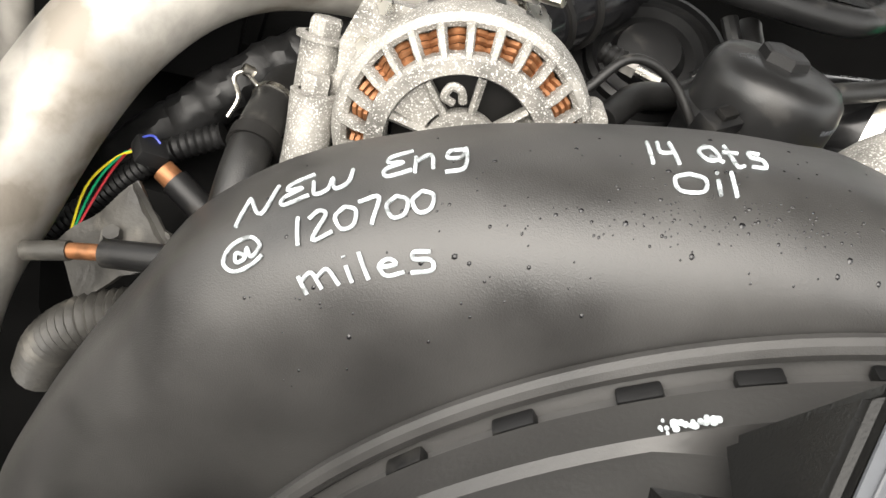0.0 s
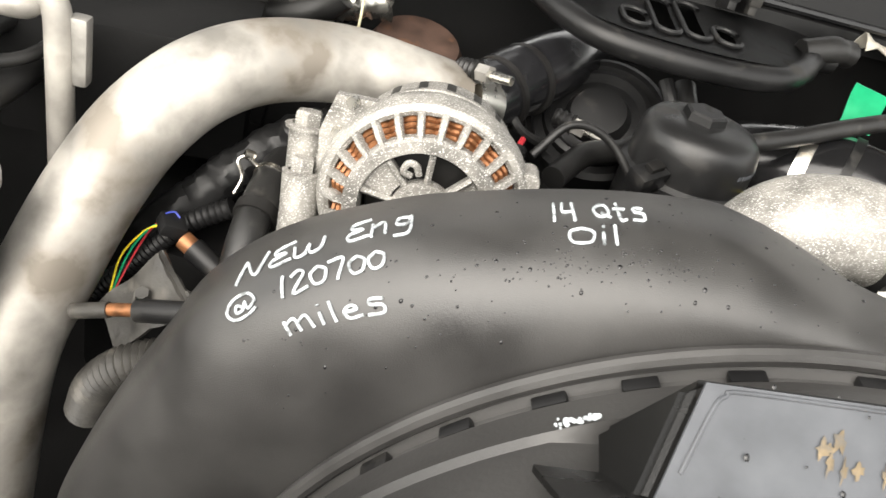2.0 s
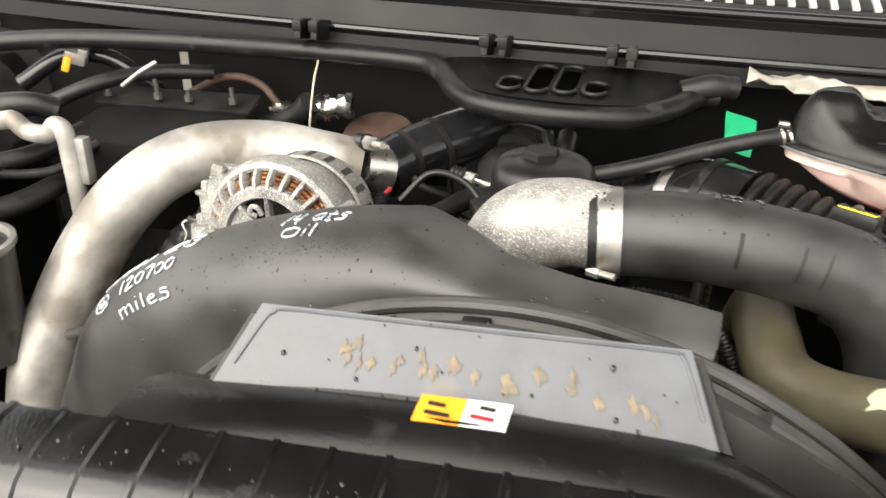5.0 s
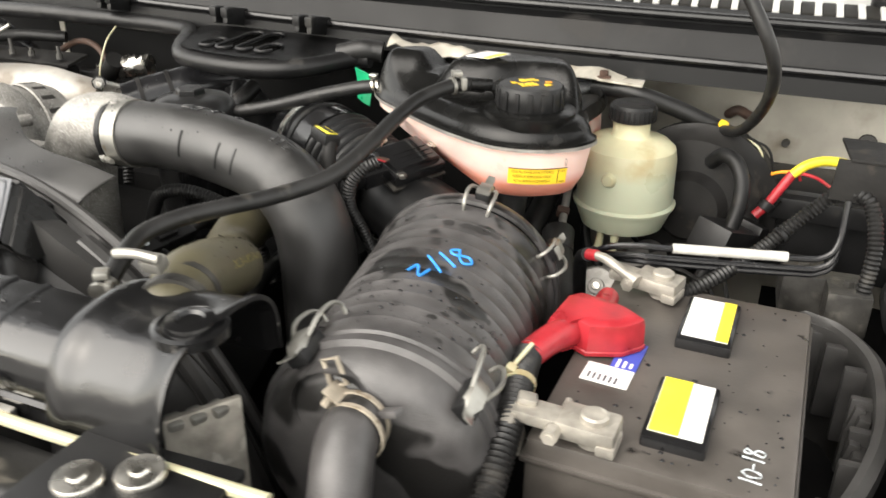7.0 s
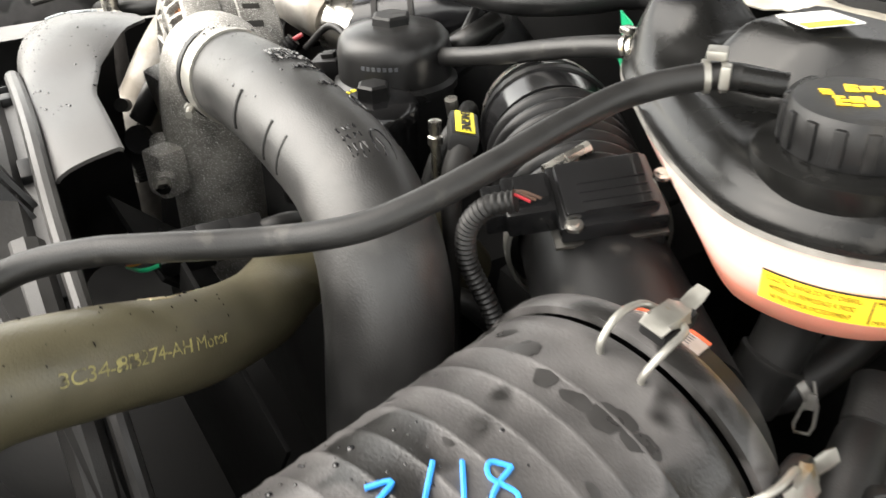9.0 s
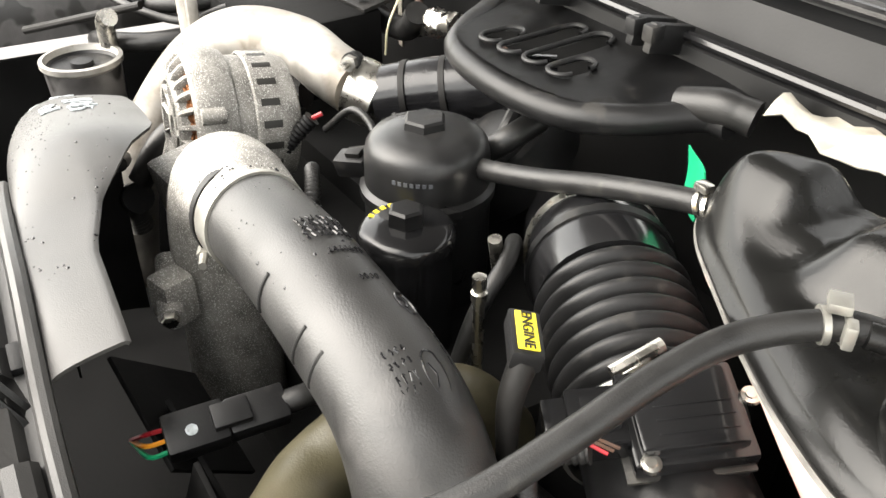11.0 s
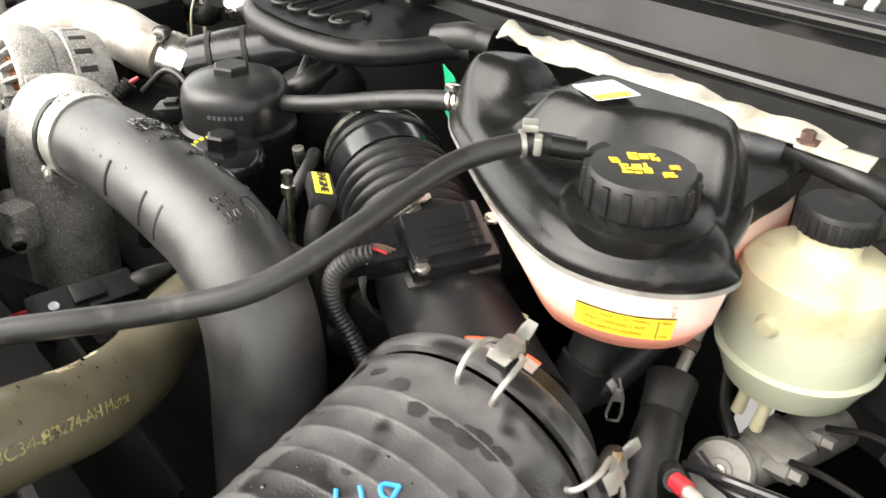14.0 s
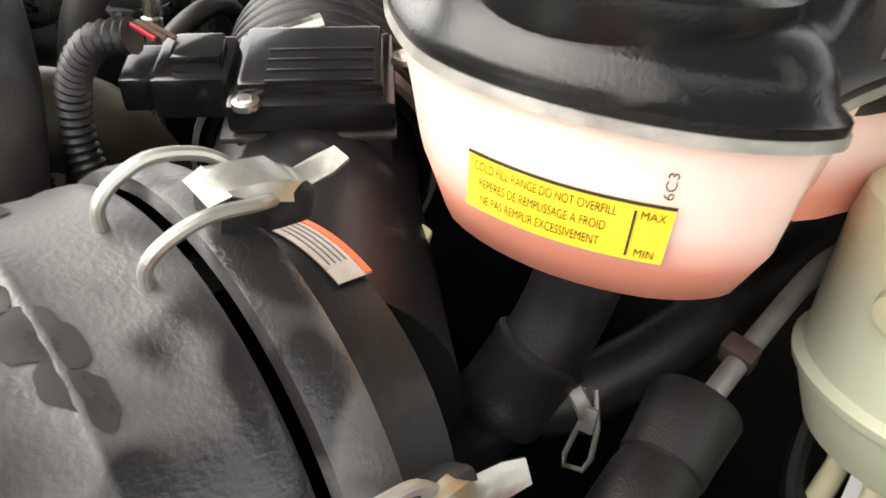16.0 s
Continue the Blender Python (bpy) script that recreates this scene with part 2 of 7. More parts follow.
fmr.inputs["From Min"].default_value, fmr.inputs["From Max"].default_value = 1.322, 1.338
old = fn["Principled BSDF"].inputs["Base Color"].links[0].from_socket
fl.new(fmr.outputs[0], fmx.inputs["Factor"])
fmx.inputs["A"].default_value = (0.40, 0.42, 0.31, 1)
fl.new(old, fmx.inputs["B"])
fl.new(fmx.outputs["Result"], fn["Principled BSDF"].inputs["Base Color"])


# ---- mesh tools ----
def part(name, bm, material, parent=None, label="", angle=35):
    me = bpy.data.meshes.new(name)
    bmesh.ops.recalc_face_normals(bm, faces=bm.faces)
    for f in bm.faces:
        f.smooth = True
    bm.to_mesh(me)
    bm.free()
    me.set_sharp_from_angle(angle=radians(angle))
    me.materials.append(material)
    ob = new(name, me)
    if parent:
        ob.parent = parent
    if label:
        tagged(ob, label)
    return ob


def thing(name, label, category, group="", kind=""):
    return tagged(new(name), label, category, group, kind)


def single(name, bm, material, label, category, group="", kind="", angle=35):
    return tagged(part(name, bm, material, None, "", angle), label, category, group, kind)


def V(*a):
    return Vector(a)


def spline(pts, n=8):
    """A smooth line through the points."""
    p = [Vector(q) for q in pts]
    if len(p) < 3:
        return [p[0].lerp(p[-1], i / n) for i in range(n + 1)]
    p = [2 * p[0] - p[1]] + p + [2 * p[-1] - p[-2]]
    out = []
    for i in range(1, len(p) - 2):
        a, b, c, d = p[i - 1 : i + 3]
        for k in range(n):
            t = k / n
            out.append(0.5 * (2 * b + (c - a) * t + (2 * a - 5 * b + 4 * c - d) * t * t + (3 * b - a - 3 * c + d) * t ** 3))
    return out + [p[-2]]


def tube(bm, pts, r, seg=16, n=8, smooth=True, caps=True, wave=0.0, pitch=0.01, hollow=0.0):
    """A tube along a line; r is a radius or a list of radii spread along it; wave and pitch give corrugations."""
    line = spline(pts, n) if smooth else [Vector(q) for q in pts]
    if wave:
        length = sum((b - a).length for a, b in zip(line, line[1:]))
        count = max(8, int(length / pitch * 4))
        acc, dense, target, i = [0.0], [], 0.0, 0
        for a, b in zip(line, line[1:]):
            acc.append(acc[-1] + (b - a).length)
        for k in range(count + 1):
            s = acc[-1] * k / count
            while i < len(line) - 2 and acc[i + 1] < s:
                i += 1
            f = (s - acc[i]) / max(1e-9, acc[i + 1] - acc[i])
            dense.append(line[i].lerp(line[i + 1], min(1, f)))
        line = dense
    rings, side = [], None
    for i, p in enumerate(line):
        d = (line[min(i + 1, len(line) - 1)] - line[max(i - 1, 0)]).normalized()
        if side is None:
            side = d.orthogonal().normalized()
        side = (side - d * side.dot(d)).normalized()
        up = d.cross(side)
        f = i / max(1, len(line) - 1)
        if isinstance(r, (list, tuple)):
            k = f * (len(r) - 1)
            j = min(int(k), len(r) - 2)
            rad = r[j] + (r[j + 1] - r[j]) * (k - j)
        else:
            rad = r
        if wave:
            rad += wave * (1, 0.2, -1, 0.2)[i % 4]
        rings.append([bm.verts.new(p + (side * math.cos(a) + up * math.sin(a)) * rad) for a in (2 * math.pi * q / seg for q in range(seg))])
    for a, b in zip(rings, rings[1:]):
        for q in range(seg):
            bm.faces.new((a[q], a[(q + 1) % seg], b[(q + 1) % seg], b[q]))
    if caps:
        bm.faces.new(rings[0][::-1])
        bm.faces.new(rings[-1])
    return bm


def axes_of(axis):
    z = Vector(axis).normalized()
    x = (V(0, 0, 1) if abs(z.z) < 0.9 else V(1, 0, 0)).cross(z).normalized()
    return x, z.cross(x), z


def lathe(bm, profile, origin, axis=(0, 0, 1), seg=32, arc=360.0, start=0.0):
    """Turns (radius, height) pairs round an axis."""
    x, y, z = axes_of(axis)
    o, full = Vector(origin), arc >= 359.9
    count = seg if full else seg + 1
    rings = []
    for r, h in profile:
        if r < 1e-6:
            rings.append([bm.verts.new(o + z * h)] * count)
        else:
            rings.append([bm.verts.new(o + z * h + (x * math.cos(a) + y * math.sin(a)) * r) for a in (radians(start + arc * q / seg) for q in range(count))])
    for a, b in zip(rings, rings[1:]):
        for q in range(seg):
            vs = [a[q], a[(q + 1) % count], b[(q + 1) % count], b[q]]
            vs = [v for k, v in enumerate(vs) if v not in vs[:k]]
            if len(vs) > 2:
                bm.faces.new(vs)
    return bm


def box(bm, centre, size, m=None, bevel=0.002, taper=1.0):
    """A box with rounded edges, turned by the 3x3 or 4x4 matrix m about its centre."""
    made = bmesh.ops.create_cube(bm, size=1.0)["verts"]
    for v in made:
        k = taper if v.co.z > 0 else 1.0
        v.co = Vector((v.co.x * size[0] * k, v.co.y * size[1] * k, v.co.z * size[2]))
    if bevel:
        edges = list({e for v in made for e in v.link_edges})
        made = bmesh.ops.bevel(bm, geom=edges, offset=bevel, segments=2, affect="EDGES", profile=0.6)["verts"] + [v for v in made if v.is_valid]
    made = list({v for v in made if v.is_valid})
    turn = m.to_3x3() if m else Matrix.Identity(3)
    for v in made:
        v.co = turn @ v.co + Vector(centre)
    return bm


def turned(rx=0, ry=0, rz=0):
    return pose(0, 0, 0, rx, ry, rz).to_3x3()


def prism(bm, outline, z0, z1, inset=0.0, m=None, rim=0.0):
    """A slab over a plan outline from z0 to z1, its top drawn in by inset and its top edge softened by rim."""
    c = sum((V(x, y, 0) for x, y in outline), V(0, 0, 0)) / len(outline)
    layers = [(z0, 0.0), (z1 - rim, inset), (z1 - rim * 0.3, inset + rim * 0.35), (z1, inset + rim)] if rim else [(z0, 0.0), (z1, inset)]
    rings = []
    for z, d in layers:
        ring = []
        for x, y in outline:
            off = V(x, y, 0) - c
            k = max(0.05, 1 - d / max(1e-6, off.length))
            ring.append(bm.verts.new((m or Matrix.Identity(4)) @ (c + off * k + V(0, 0, z))))
        rings.append(ring)
    n = len(outline)
    for a, b in zip(rings, rings[1:]):
        for q in range(n):
            bm.faces.new((a[q], a[(q + 1) % n], b[(q + 1) % n], b[q]))
    bm.faces.new(rings[0][::-1])
    bm.faces.new(rings[-1])
    return bm


def grid(bm, rows, thick=0.0):
    """A sheet through rows of points; thick gives it a second side along its normals."""
    vs = [[bm.verts.new(p) for p in row] for row in rows]
    faces = [bm.faces.new((a[i], a[i + 1], b[i + 1], b[i])) for a, b in zip(vs, vs[1:]) for i in range(len(a) - 1)]
    if thick:
        bmesh.ops.recalc_face_normals(bm, faces=faces)
        bmesh.ops.solidify(bm, geom=faces, thickness=thick)
    return bm


def nb():
    return bmesh.new()


def round_outline(pts, n=6):
    """A closed smooth outline through plan points."""
    p = [V(x, y, 0) for x, y in pts]
    line = spline(p[-2:] + p + p[:2], n)
    return [(q.x, q.y) for q in line[2 * n : -2 * n - 1 + n][: len(p) * n]]


def place_on(axis, origin):
    """A frame whose z runs along axis, at origin."""
    x, y, z = axes_of(axis)
    return Matrix(((x.x, y.x, z.x, origin[0]), (x.y, y.y, z.y, origin[1]), (x.z, y.z, z.z, origin[2]), (0, 0, 0, 1)))


def lettering(text, size, m, material, parent, name="lettering", bend=None, depth=0.0004, spacing=1.0):
    """Built-in lettering as a mesh on the plane of m, bent on to a surface by bend(x, y)."""
    cu = bpy.data.curves.new(name, "FONT")
    cu.body, cu.size, cu.extrude, cu.align_x, cu.align_y, cu.space_character = text, size, depth, "CENTER", "CENTER", spacing
    tmp = bpy.data.objects.new(name, cu)
    scene.collection.objects.link(tmp)
    me = bpy.data.meshes.new_from_object(tmp.evaluated_get(bpy.context.evaluated_depsgraph_get()))
    bpy.data.objects.remove(tmp)
    for v in me.vertices:
        v.co = (bend(v.co.x, v.co.y) + V(0, 0, 0)) if bend else m @ v.co
    me.materials.clear()
    me.materials.append(material)
    ob = new(name, me)
    ob.parent = parent
    return ob


# ---- the setting ----
# ground is out of view; its grey is picked for the light it bounces
single("ground", grid(nb(), [[V(x, y, 0) for x in (-400, -3, 3, 400)] for y in (-400, -3, 3, 400)]), GROUND, "unseen grey ground under the parked truck", "ground", kind="structure")

# added floor, closes the bay from below so its depth stays dark
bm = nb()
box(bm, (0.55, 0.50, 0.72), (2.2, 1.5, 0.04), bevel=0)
single("bay_floor", bm, ROOM, "near-black floor added under the engine bay", "floor", kind="structure")
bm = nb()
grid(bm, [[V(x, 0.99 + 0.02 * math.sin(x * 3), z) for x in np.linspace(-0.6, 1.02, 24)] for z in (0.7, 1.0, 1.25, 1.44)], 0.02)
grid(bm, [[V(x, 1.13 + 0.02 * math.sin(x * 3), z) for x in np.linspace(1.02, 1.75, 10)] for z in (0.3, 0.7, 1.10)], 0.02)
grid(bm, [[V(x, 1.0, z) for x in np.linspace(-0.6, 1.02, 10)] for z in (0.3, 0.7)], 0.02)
single("firewall", bm, ROOM, "near-black firewall behind the engine", "wall", kind="structure")
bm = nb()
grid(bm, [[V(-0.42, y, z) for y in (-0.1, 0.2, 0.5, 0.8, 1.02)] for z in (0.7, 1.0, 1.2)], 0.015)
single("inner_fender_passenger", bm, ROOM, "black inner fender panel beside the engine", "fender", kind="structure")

# cowl: white louvred top, black ledge and lip
COWL_TURN = pose(0.55, 0.985, 0, 0, 0, 2.0)


def cowl_line(x, y, z):
    return COWL_TURN @ V(x - 0.55, y + 0.05 * (x - 0.55) ** 2, z)


cowl = thing("cowl_ledge", "dusty black plastic cowl ledge below the windscreen", "cowl", kind="structure")
bm = nb()
prof = [(-0.085, 1.440), (-0.082, 1.462), (-0.070, 1.468), (-0.045, 1.466), (-0.036, 1.485), (-0.028, 1.500), (-0.008, 1.506), (0.0, 1.522), (0.012, 1.524), (0.02, 1.50)]
grid(bm, [[cowl_line(x, y, z) for x in np.linspace(-0.42, 1.42, 40)] for y, z in prof], 0.004)
part("ledge", bm, COWL, cowl)
bm = nb()
tube(bm, [cowl_line(x, -0.012, 1.516) for x in np.linspace(-0.40, 1.40, 16)], 0.006, 10, 3)
part("weather_strip", bm, GLOSS, cowl, "black rubber weather strip")
bm = nb()
tube(bm, [cowl_line(x, -0.078, 1.470) for x in np.linspace(-0.42, 1.42, 16)], 0.005, 8, 3)
part("lip", bm, GLOSS, cowl)

louvre = thing("cowl_grille", "white painted cowl grille with rows of drain slots", "grille")
bm = nb()
grid(bm, [[cowl_line(x, y, z) for x in np.linspace(-0.45, 1.5, 40)] for y, z in ((0.045, 1.515), (0.06, 1.532), (0.095, 1.540))], 0.003)
part("panel", bm, BODY, louvre)
# black blocks stand for the shade inside the drain slots
for x in np.arange(-0.40, 1.44, 0.0265):
    bm = nb()
    box(bm, cowl_line(x, 0.040, 1.5275), (0.0172, 0.034, 0.006), turned(20, 0, 2 + 10 * (x - 0.5)), 0.0028)
    part("slot", bm, INKSLOT, louvre)
    bm = nb()
    box(bm, cowl_line(x + 0.01325, 0.037, 1.5285), (0.0092, 0.036, 0.007), turned(20, 0, 2 + 10 * (x - 0.5)), 0.002)
    part("bar", bm, BODY, louvre)
bm = nb()
grid(bm, [[cowl_line(x, 0.088 + k * 0.7, 1.540 + k * 0.46) for x in np.linspace(-0.45, 1.5, 12)] for k in (0, 1)], 0.005)
screen = thing("windscreen", "grey reflecting windscreen above the cowl", "windscreen", kind="structure")
part("pane", bm, GLASS, screen)
bm = nb()
grid(bm, [[cowl_line(x, 0.090 + k * 0.042, 1.5465 + k * 0.0276) for x in np.linspace(-0.45, 1.5, 12)] for k in (0, 1)], 0.001)
part("edge_band", bm, FRIT, screen, "grey printed lower edge band")
for x in (0.44, 1.36):
    wiper = thing("wiper", "black windscreen wiper arm on the cowl", "wiper", "wipers")
    bm = nb()
    tube(bm, [cowl_line(x, 0.06, 1.545), cowl_line(x - 0.02, 0.10, 1.58), cowl_line(x - 0.06, 0.3, 1.66)], [0.012, 0.008, 0.006], 8)
    part("arm", bm, BLACK, wiper)
    bm = nb()
    lathe(bm, [(0, 0.02), (0.014, 0.018), (0.017, 0), (0.017, -0.02)], cowl_line(x, 0.06, 1.55), (0, -0.3, 1), 16)
    part("pivot_cap", bm, BLACK, wiper)

# cross bar with the slotted bracket
cross = thing("slotted_cross_panel", "black plastic cowl support with four slots and a rolled tube edge", "support panel")
bm = nb()
edge = [(0.16, 0.885), (0.30, 0.885), (0.345, 0.86), (0.385, 0.80), (0.43, 0.765), (0.52, 0.757), (0.60, 0.772), (0.645, 0.81), (0.676, 0.86), (0.70, 0.868)]
tube(bm, [V(x, y, 1.424 + 0.012 * max(0, (y - 0.76) / 0.12)) for x, y in edge], 0.014, 12, 6)
part("rolled_edge", bm, BLACK, cross)
bm = nb()
tube(bm, [V(-0.35, 0.80, 1.42), V(-0.22, 0.83, 1.432), V(-0.05, 0.855, 1.438), V(0.16, 0.885, 1.437)], 0.014, 12, 6)
part("side_tube", bm, BLACK, cross)
zt = 1.440
slots = [(0.452, 0.803, 0.045), (0.486, 0.828, 0.095), (0.520, 0.834, 0.095), (0.555, 0.812, 0.045)]


def front_of(x):
    pts = spline([V(a, b, 0) for a, b in edge], 8)
    return min(pts, key=lambda q: abs(q.x - x)).y


def in_slot(x, y):
    return any(math.hypot(x - cx, max(0, abs(y - cy) - (h / 2 - 0.0125))) < 0.0125 for cx, cy, h in slots)


bm = nb()
cols = np.linspace(0.345, 0.69, 116)
fronts = [front_of(x) for x in cols]
vs = [[bm.verts.new((x, f + (0.935 - f) * j / 60, zt + 0.015 * (j / 60) ** 2)) for j in range(61)] for x, f in zip(cols, fronts)]
for a in range(len(cols) - 1):
    for j in range(60):
        quad = (vs[a][j], vs[a + 1][j], vs[a + 1][j + 1], vs[a][j + 1])
        c = sum((q.co for q in quad), V(0, 0, 0)) / 4
        if not in_slot(c.x, c.y):
            bm.faces.new(quad)
bmesh.ops.solidify(bm, geom=bm.faces[:], thickness=0.005)
part("plate", bm, BLACK, cross)
for x, y in ((0.155, 0.866), (0.415, 0.872), (0.578, 0.878)):
    for d in (-0.012, 0.012):
        bm = nb()
        box(bm, (x + d, y + 0.014, 1.468), (0.010, 0.05, 0.028), turned(-12), 0.003)
        box(bm, (x + d, y - 0.006, 1.477), (0.014, 0.016, 0.016), None, 0.003)
        part("clip", bm, BLACK, cross)

for cx, cy, h in slots:
    bm = nb()
    ring = [(cx + 0.0135 * math.cos(a), cy + (h / 2 - 0.0125) * (1 if math.sin(a) >= 0 else -1) + 0.0135 * math.sin(a)) for a in np.linspace(0, 2 * math.pi, 33)]
    tube(bm, [V(x, y, zt + 0.003 + 0.015 * max(0, (y - 0.76) / 0.17) ** 2) for x, y in ring], 0.0026, 8, 1, smooth=False, caps=False)
    part("slot_rim", bm, BLACK, cross)
bm = nb()
tube(bm, [V(0.655, 0.852, 1.440), V(0.69, 0.862, 1.448), V(0.705, 0.868, 1.447), V(0.718, 0.874, 1.445)], [0.014, 0.0155, 0.0145, 0.0155], 12, 6)
part("cloth_wrap", bm, RUBBER, cross, "black cloth tape wrapping")

# ---- radiator top ----
RT = pose(0.545, 0.139, 0.016, 0, 0, 6.0)
tank = thing("radiator_tank", "wet black ribbed plastic radiator end tank with water drops", "radiator tank")
bm = nb()
prof = [(0.035, 1.350), (0.035, 1.374), (0.030, 1.380), (0.018, 1.381), (0.0, 1.379), (-0.014, 1.376), (-0.024, 1.371), (-0.031, 1.364), (-0.0355, 1.355), (-0.0375, 1.344), (-0.038, 1.326), (-0.042, 1.324), (-0.042, 1.305), (0.035, 1.305)]
grid(bm, [[RT @ V(x, y, z) for x in np.linspace(-0.42, 0.354, 31)] for y, z in prof + prof[:1]])
part("body", bm, TANK, tank)
for x in np.arange(-0.40, 0.32, 0.0345):
    bm = nb()
    rows = []
    for q, (y, z) in enumerate(prof[1:11]):
        a, b = prof[q], prof[q + 2]
        nx, nz = (b[1] - a[1]), -(b[0] - a[0])
        k = math.hypot(nx, nz)
        nx, nz = nx / k, nz / k
        if nz < -0.2 or (abs(nz) <= 0.2 and nx > 0):
            nx, nz = -nx, -nz
        rows.append([RT @ V(x + d, y + nx * h_, z + nz * h_) for d, h_ in ((-0.0034, -0.0006), (-0.0016, 0.0022), (0.0016, 0.0022), (0.0034, -0.0006))])
    grid(bm, rows)
    part("rib", bm, TANK, tank)
for x in np.arange(-0.41, 0.32, 0.030):
    bm = nb()
    box(bm, RT @ V(x, -0.047, 1.314), (0.020, 0.007, 0.012), turned(0, 0, 6), 0.002)
    part("crimp_tab", bm, STEEL, tank, "bare crimped metal tab")

ledge = thing("shroud_apron", "black plastic apron with a raised grey label panel behind the radiator", "shroud cover")
bm = nb()
rows = []
for x in np.linspace(-0.20, 0.235, 24):
    lift = 0.012 * max(0, 1 - (abs(x - 0.01) / 0.22) ** 2)
    end = max(0, (x - 0.15) / 0.085) ** 2
    rows.append([RT @ V(x, 0.032 + (y - 0.032) * (1 - 0.75 * min(1, end)), z - 0.010 * end) for y, z in ((0.032, 1.379), (0.040, 1.379 + lift * 0.5), (0.062, 1.376 + lift), (0.085, 1.371 + lift * 0.8), (0.12, 1.352))])
grid(bm, rows, 0.004)
part("flange", bm, TANKTOP, ledge)

# raised panel: a wedge with a sloping label face
bm = nb()
A = {"fl": V(0.372, 0.204, 1.384), "fr": V(0.716, 0.240, 1.386), "tl": V(0.395, 0.254, 1.432), "tr": V(0.688, 0.287, 1.434),
     "bl": V(0.368, 0.272, 1.366), "br": V(0.714, 0.330, 1.36), "l2": V(0.366, 0.212, 1.355), "r2": V(0.730, 0.246, 1.36)}
v = {k: bm.verts.new(p) for k, p in A.items()}
for q in (("fl", "fr", "tr", "tl"), ("tl", "tr", "br", "bl"), ("fl", "tl", "bl", "l2"), ("fr", "r2", "br", "tr"), ("fl", "l2", "r2", "fr"), ("l2", "bl", "br", "r2")):
    bm.faces.new([v[k] for k in q])
bmesh.ops.bevel(bm, geom=bm.edges[:], offset=0.006, segments=3, affect="EDGES")
part("raised_panel", bm, TANKTOP, ledge)


def face_pt(u, w, lift=0.0):
    a = A["fl"].lerp(A["fr"], u)
    b = A["tl"].lerp(A["tr"], u)
    n = (A["fr"] - A["fl"]).cross(A["tl"] - A["fl"]).normalized()
    return a.lerp(b, w) + n * lift


bm = nb()
grid(bm, [[face_pt(0.02 + 0.96 * i / 20, w, 0.0022) for i in range(21)] for w in (0.06, 0.3, 0.6, 0.94)], 0.0012)
part("label_face", bm, GREYP, ledge, "grey label field with worn faded lettering bars")
bm = nb()
grid(bm, [[face_pt(0.0 + 0.90 * i / 30, w * (0.02 + 0.36 * max(0, 1 - ((i / 30 - 0.47) / 0.55) ** 2)) - 0.03, 0.0034 - 0.002 * w) for i in range(31)] for w in (0.0, 0.35, 0.7, 1.0)], 0.001)
part("apron_crown", bm, TANKTOP, ledge)
bm = nb()
tube(bm, [face_pt(u, w, 0.0026) for u, w in ((0.040, 0.30), (0.048, 0.76), (0.060, 0.86), (0.09, 0.90), (0.35, 0.90), (0.65, 0.90), (0.93, 0.90), (0.955, 0.86), (0.962, 0.76), (0.966, 0.30))], 0.0011, 8, 6)
part("face_rim", bm, GREYP, ledge)
# worn lettering: flaked patches and short bars
rng = random.Random(11)
for u, w, wide in ((0.25, 0.58, 3), (0.275, 0.46, 2), (0.32, 0.50, 1), (0.36, 0.47, 2), (0.42, 0.52, 2), (0.445, 0.46, 1), (0.49, 0.56, 2), (0.535, 0.46, 1), (0.60, 0.42, 3), (0.66, 0.50, 2), (0.715, 0.50, 2), (0.77, 0.40, 2), (0.86, 0.30, 3)):
    for k in range(wide):
        bm = nb()
        a_, b_ = u + rng.uniform(-0.008, 0.008) * wide, w + rng.uniform(-0.07, 0.07)
        ru, rw = rng.uniform(0.005, 0.011), rng.uniform(0.04, 0.10)
        edge_ = [1 + 0.35 * math.sin(2 * q + k) + rng.uniform(-0.25, 0.25) for q in range(14)]
        ring_ = [bm.verts.new(face_pt(a_ + ru * edge_[q] * math.cos(q * math.tau / 14), b_ + rw * edge_[q] * math.sin(q * math.tau / 14), 0.0032)) for q in range(14)]
        mid_ = bm.verts.new(face_pt(a_, b_, 0.0036))
        for q in range(14):
            bm.faces.new((mid_, ring_[q], ring_[(q + 1) % 14]))
        bmesh.ops.recalc_face_normals(bm, faces=bm.faces)
        part("worn_letter", bm, TAN, ledge)
label = thing("warning_label", "orange and white warning label on the shroud apron", "label")
for a, b, m_ in ((0.525, 0.554, ORANGE), (0.554, 0.582, WHITE)):
    bm = nb()
    grid(bm, [[V(x, 0.192 + (x - 0.5) * 0.12 + y, 1.4035 + 0.10 * y) for x in (a, (a + b) / 2, b)] for y in (0.0, 0.024)], 0.0008)
    part("field", bm, m_, label)
for x, y, w, m_ in ((0.531, 0.199, 0.016, INKSLOT), (0.531, 0.208, 0.011, INKSLOT), (0.559, 0.200, 0.015, RED), (0.563, 0.209, 0.01, INKSLOT)):
    bm = nb()
    box(bm, (x + w / 2, y + (x - 0.5) * 0.12, 1.4062), (w, 0.003, 0.0006), turned(5), 0)
    part("print_bar", bm, m_, label)

# ---- fan shroud ----
FC = (0.575, 1.016)
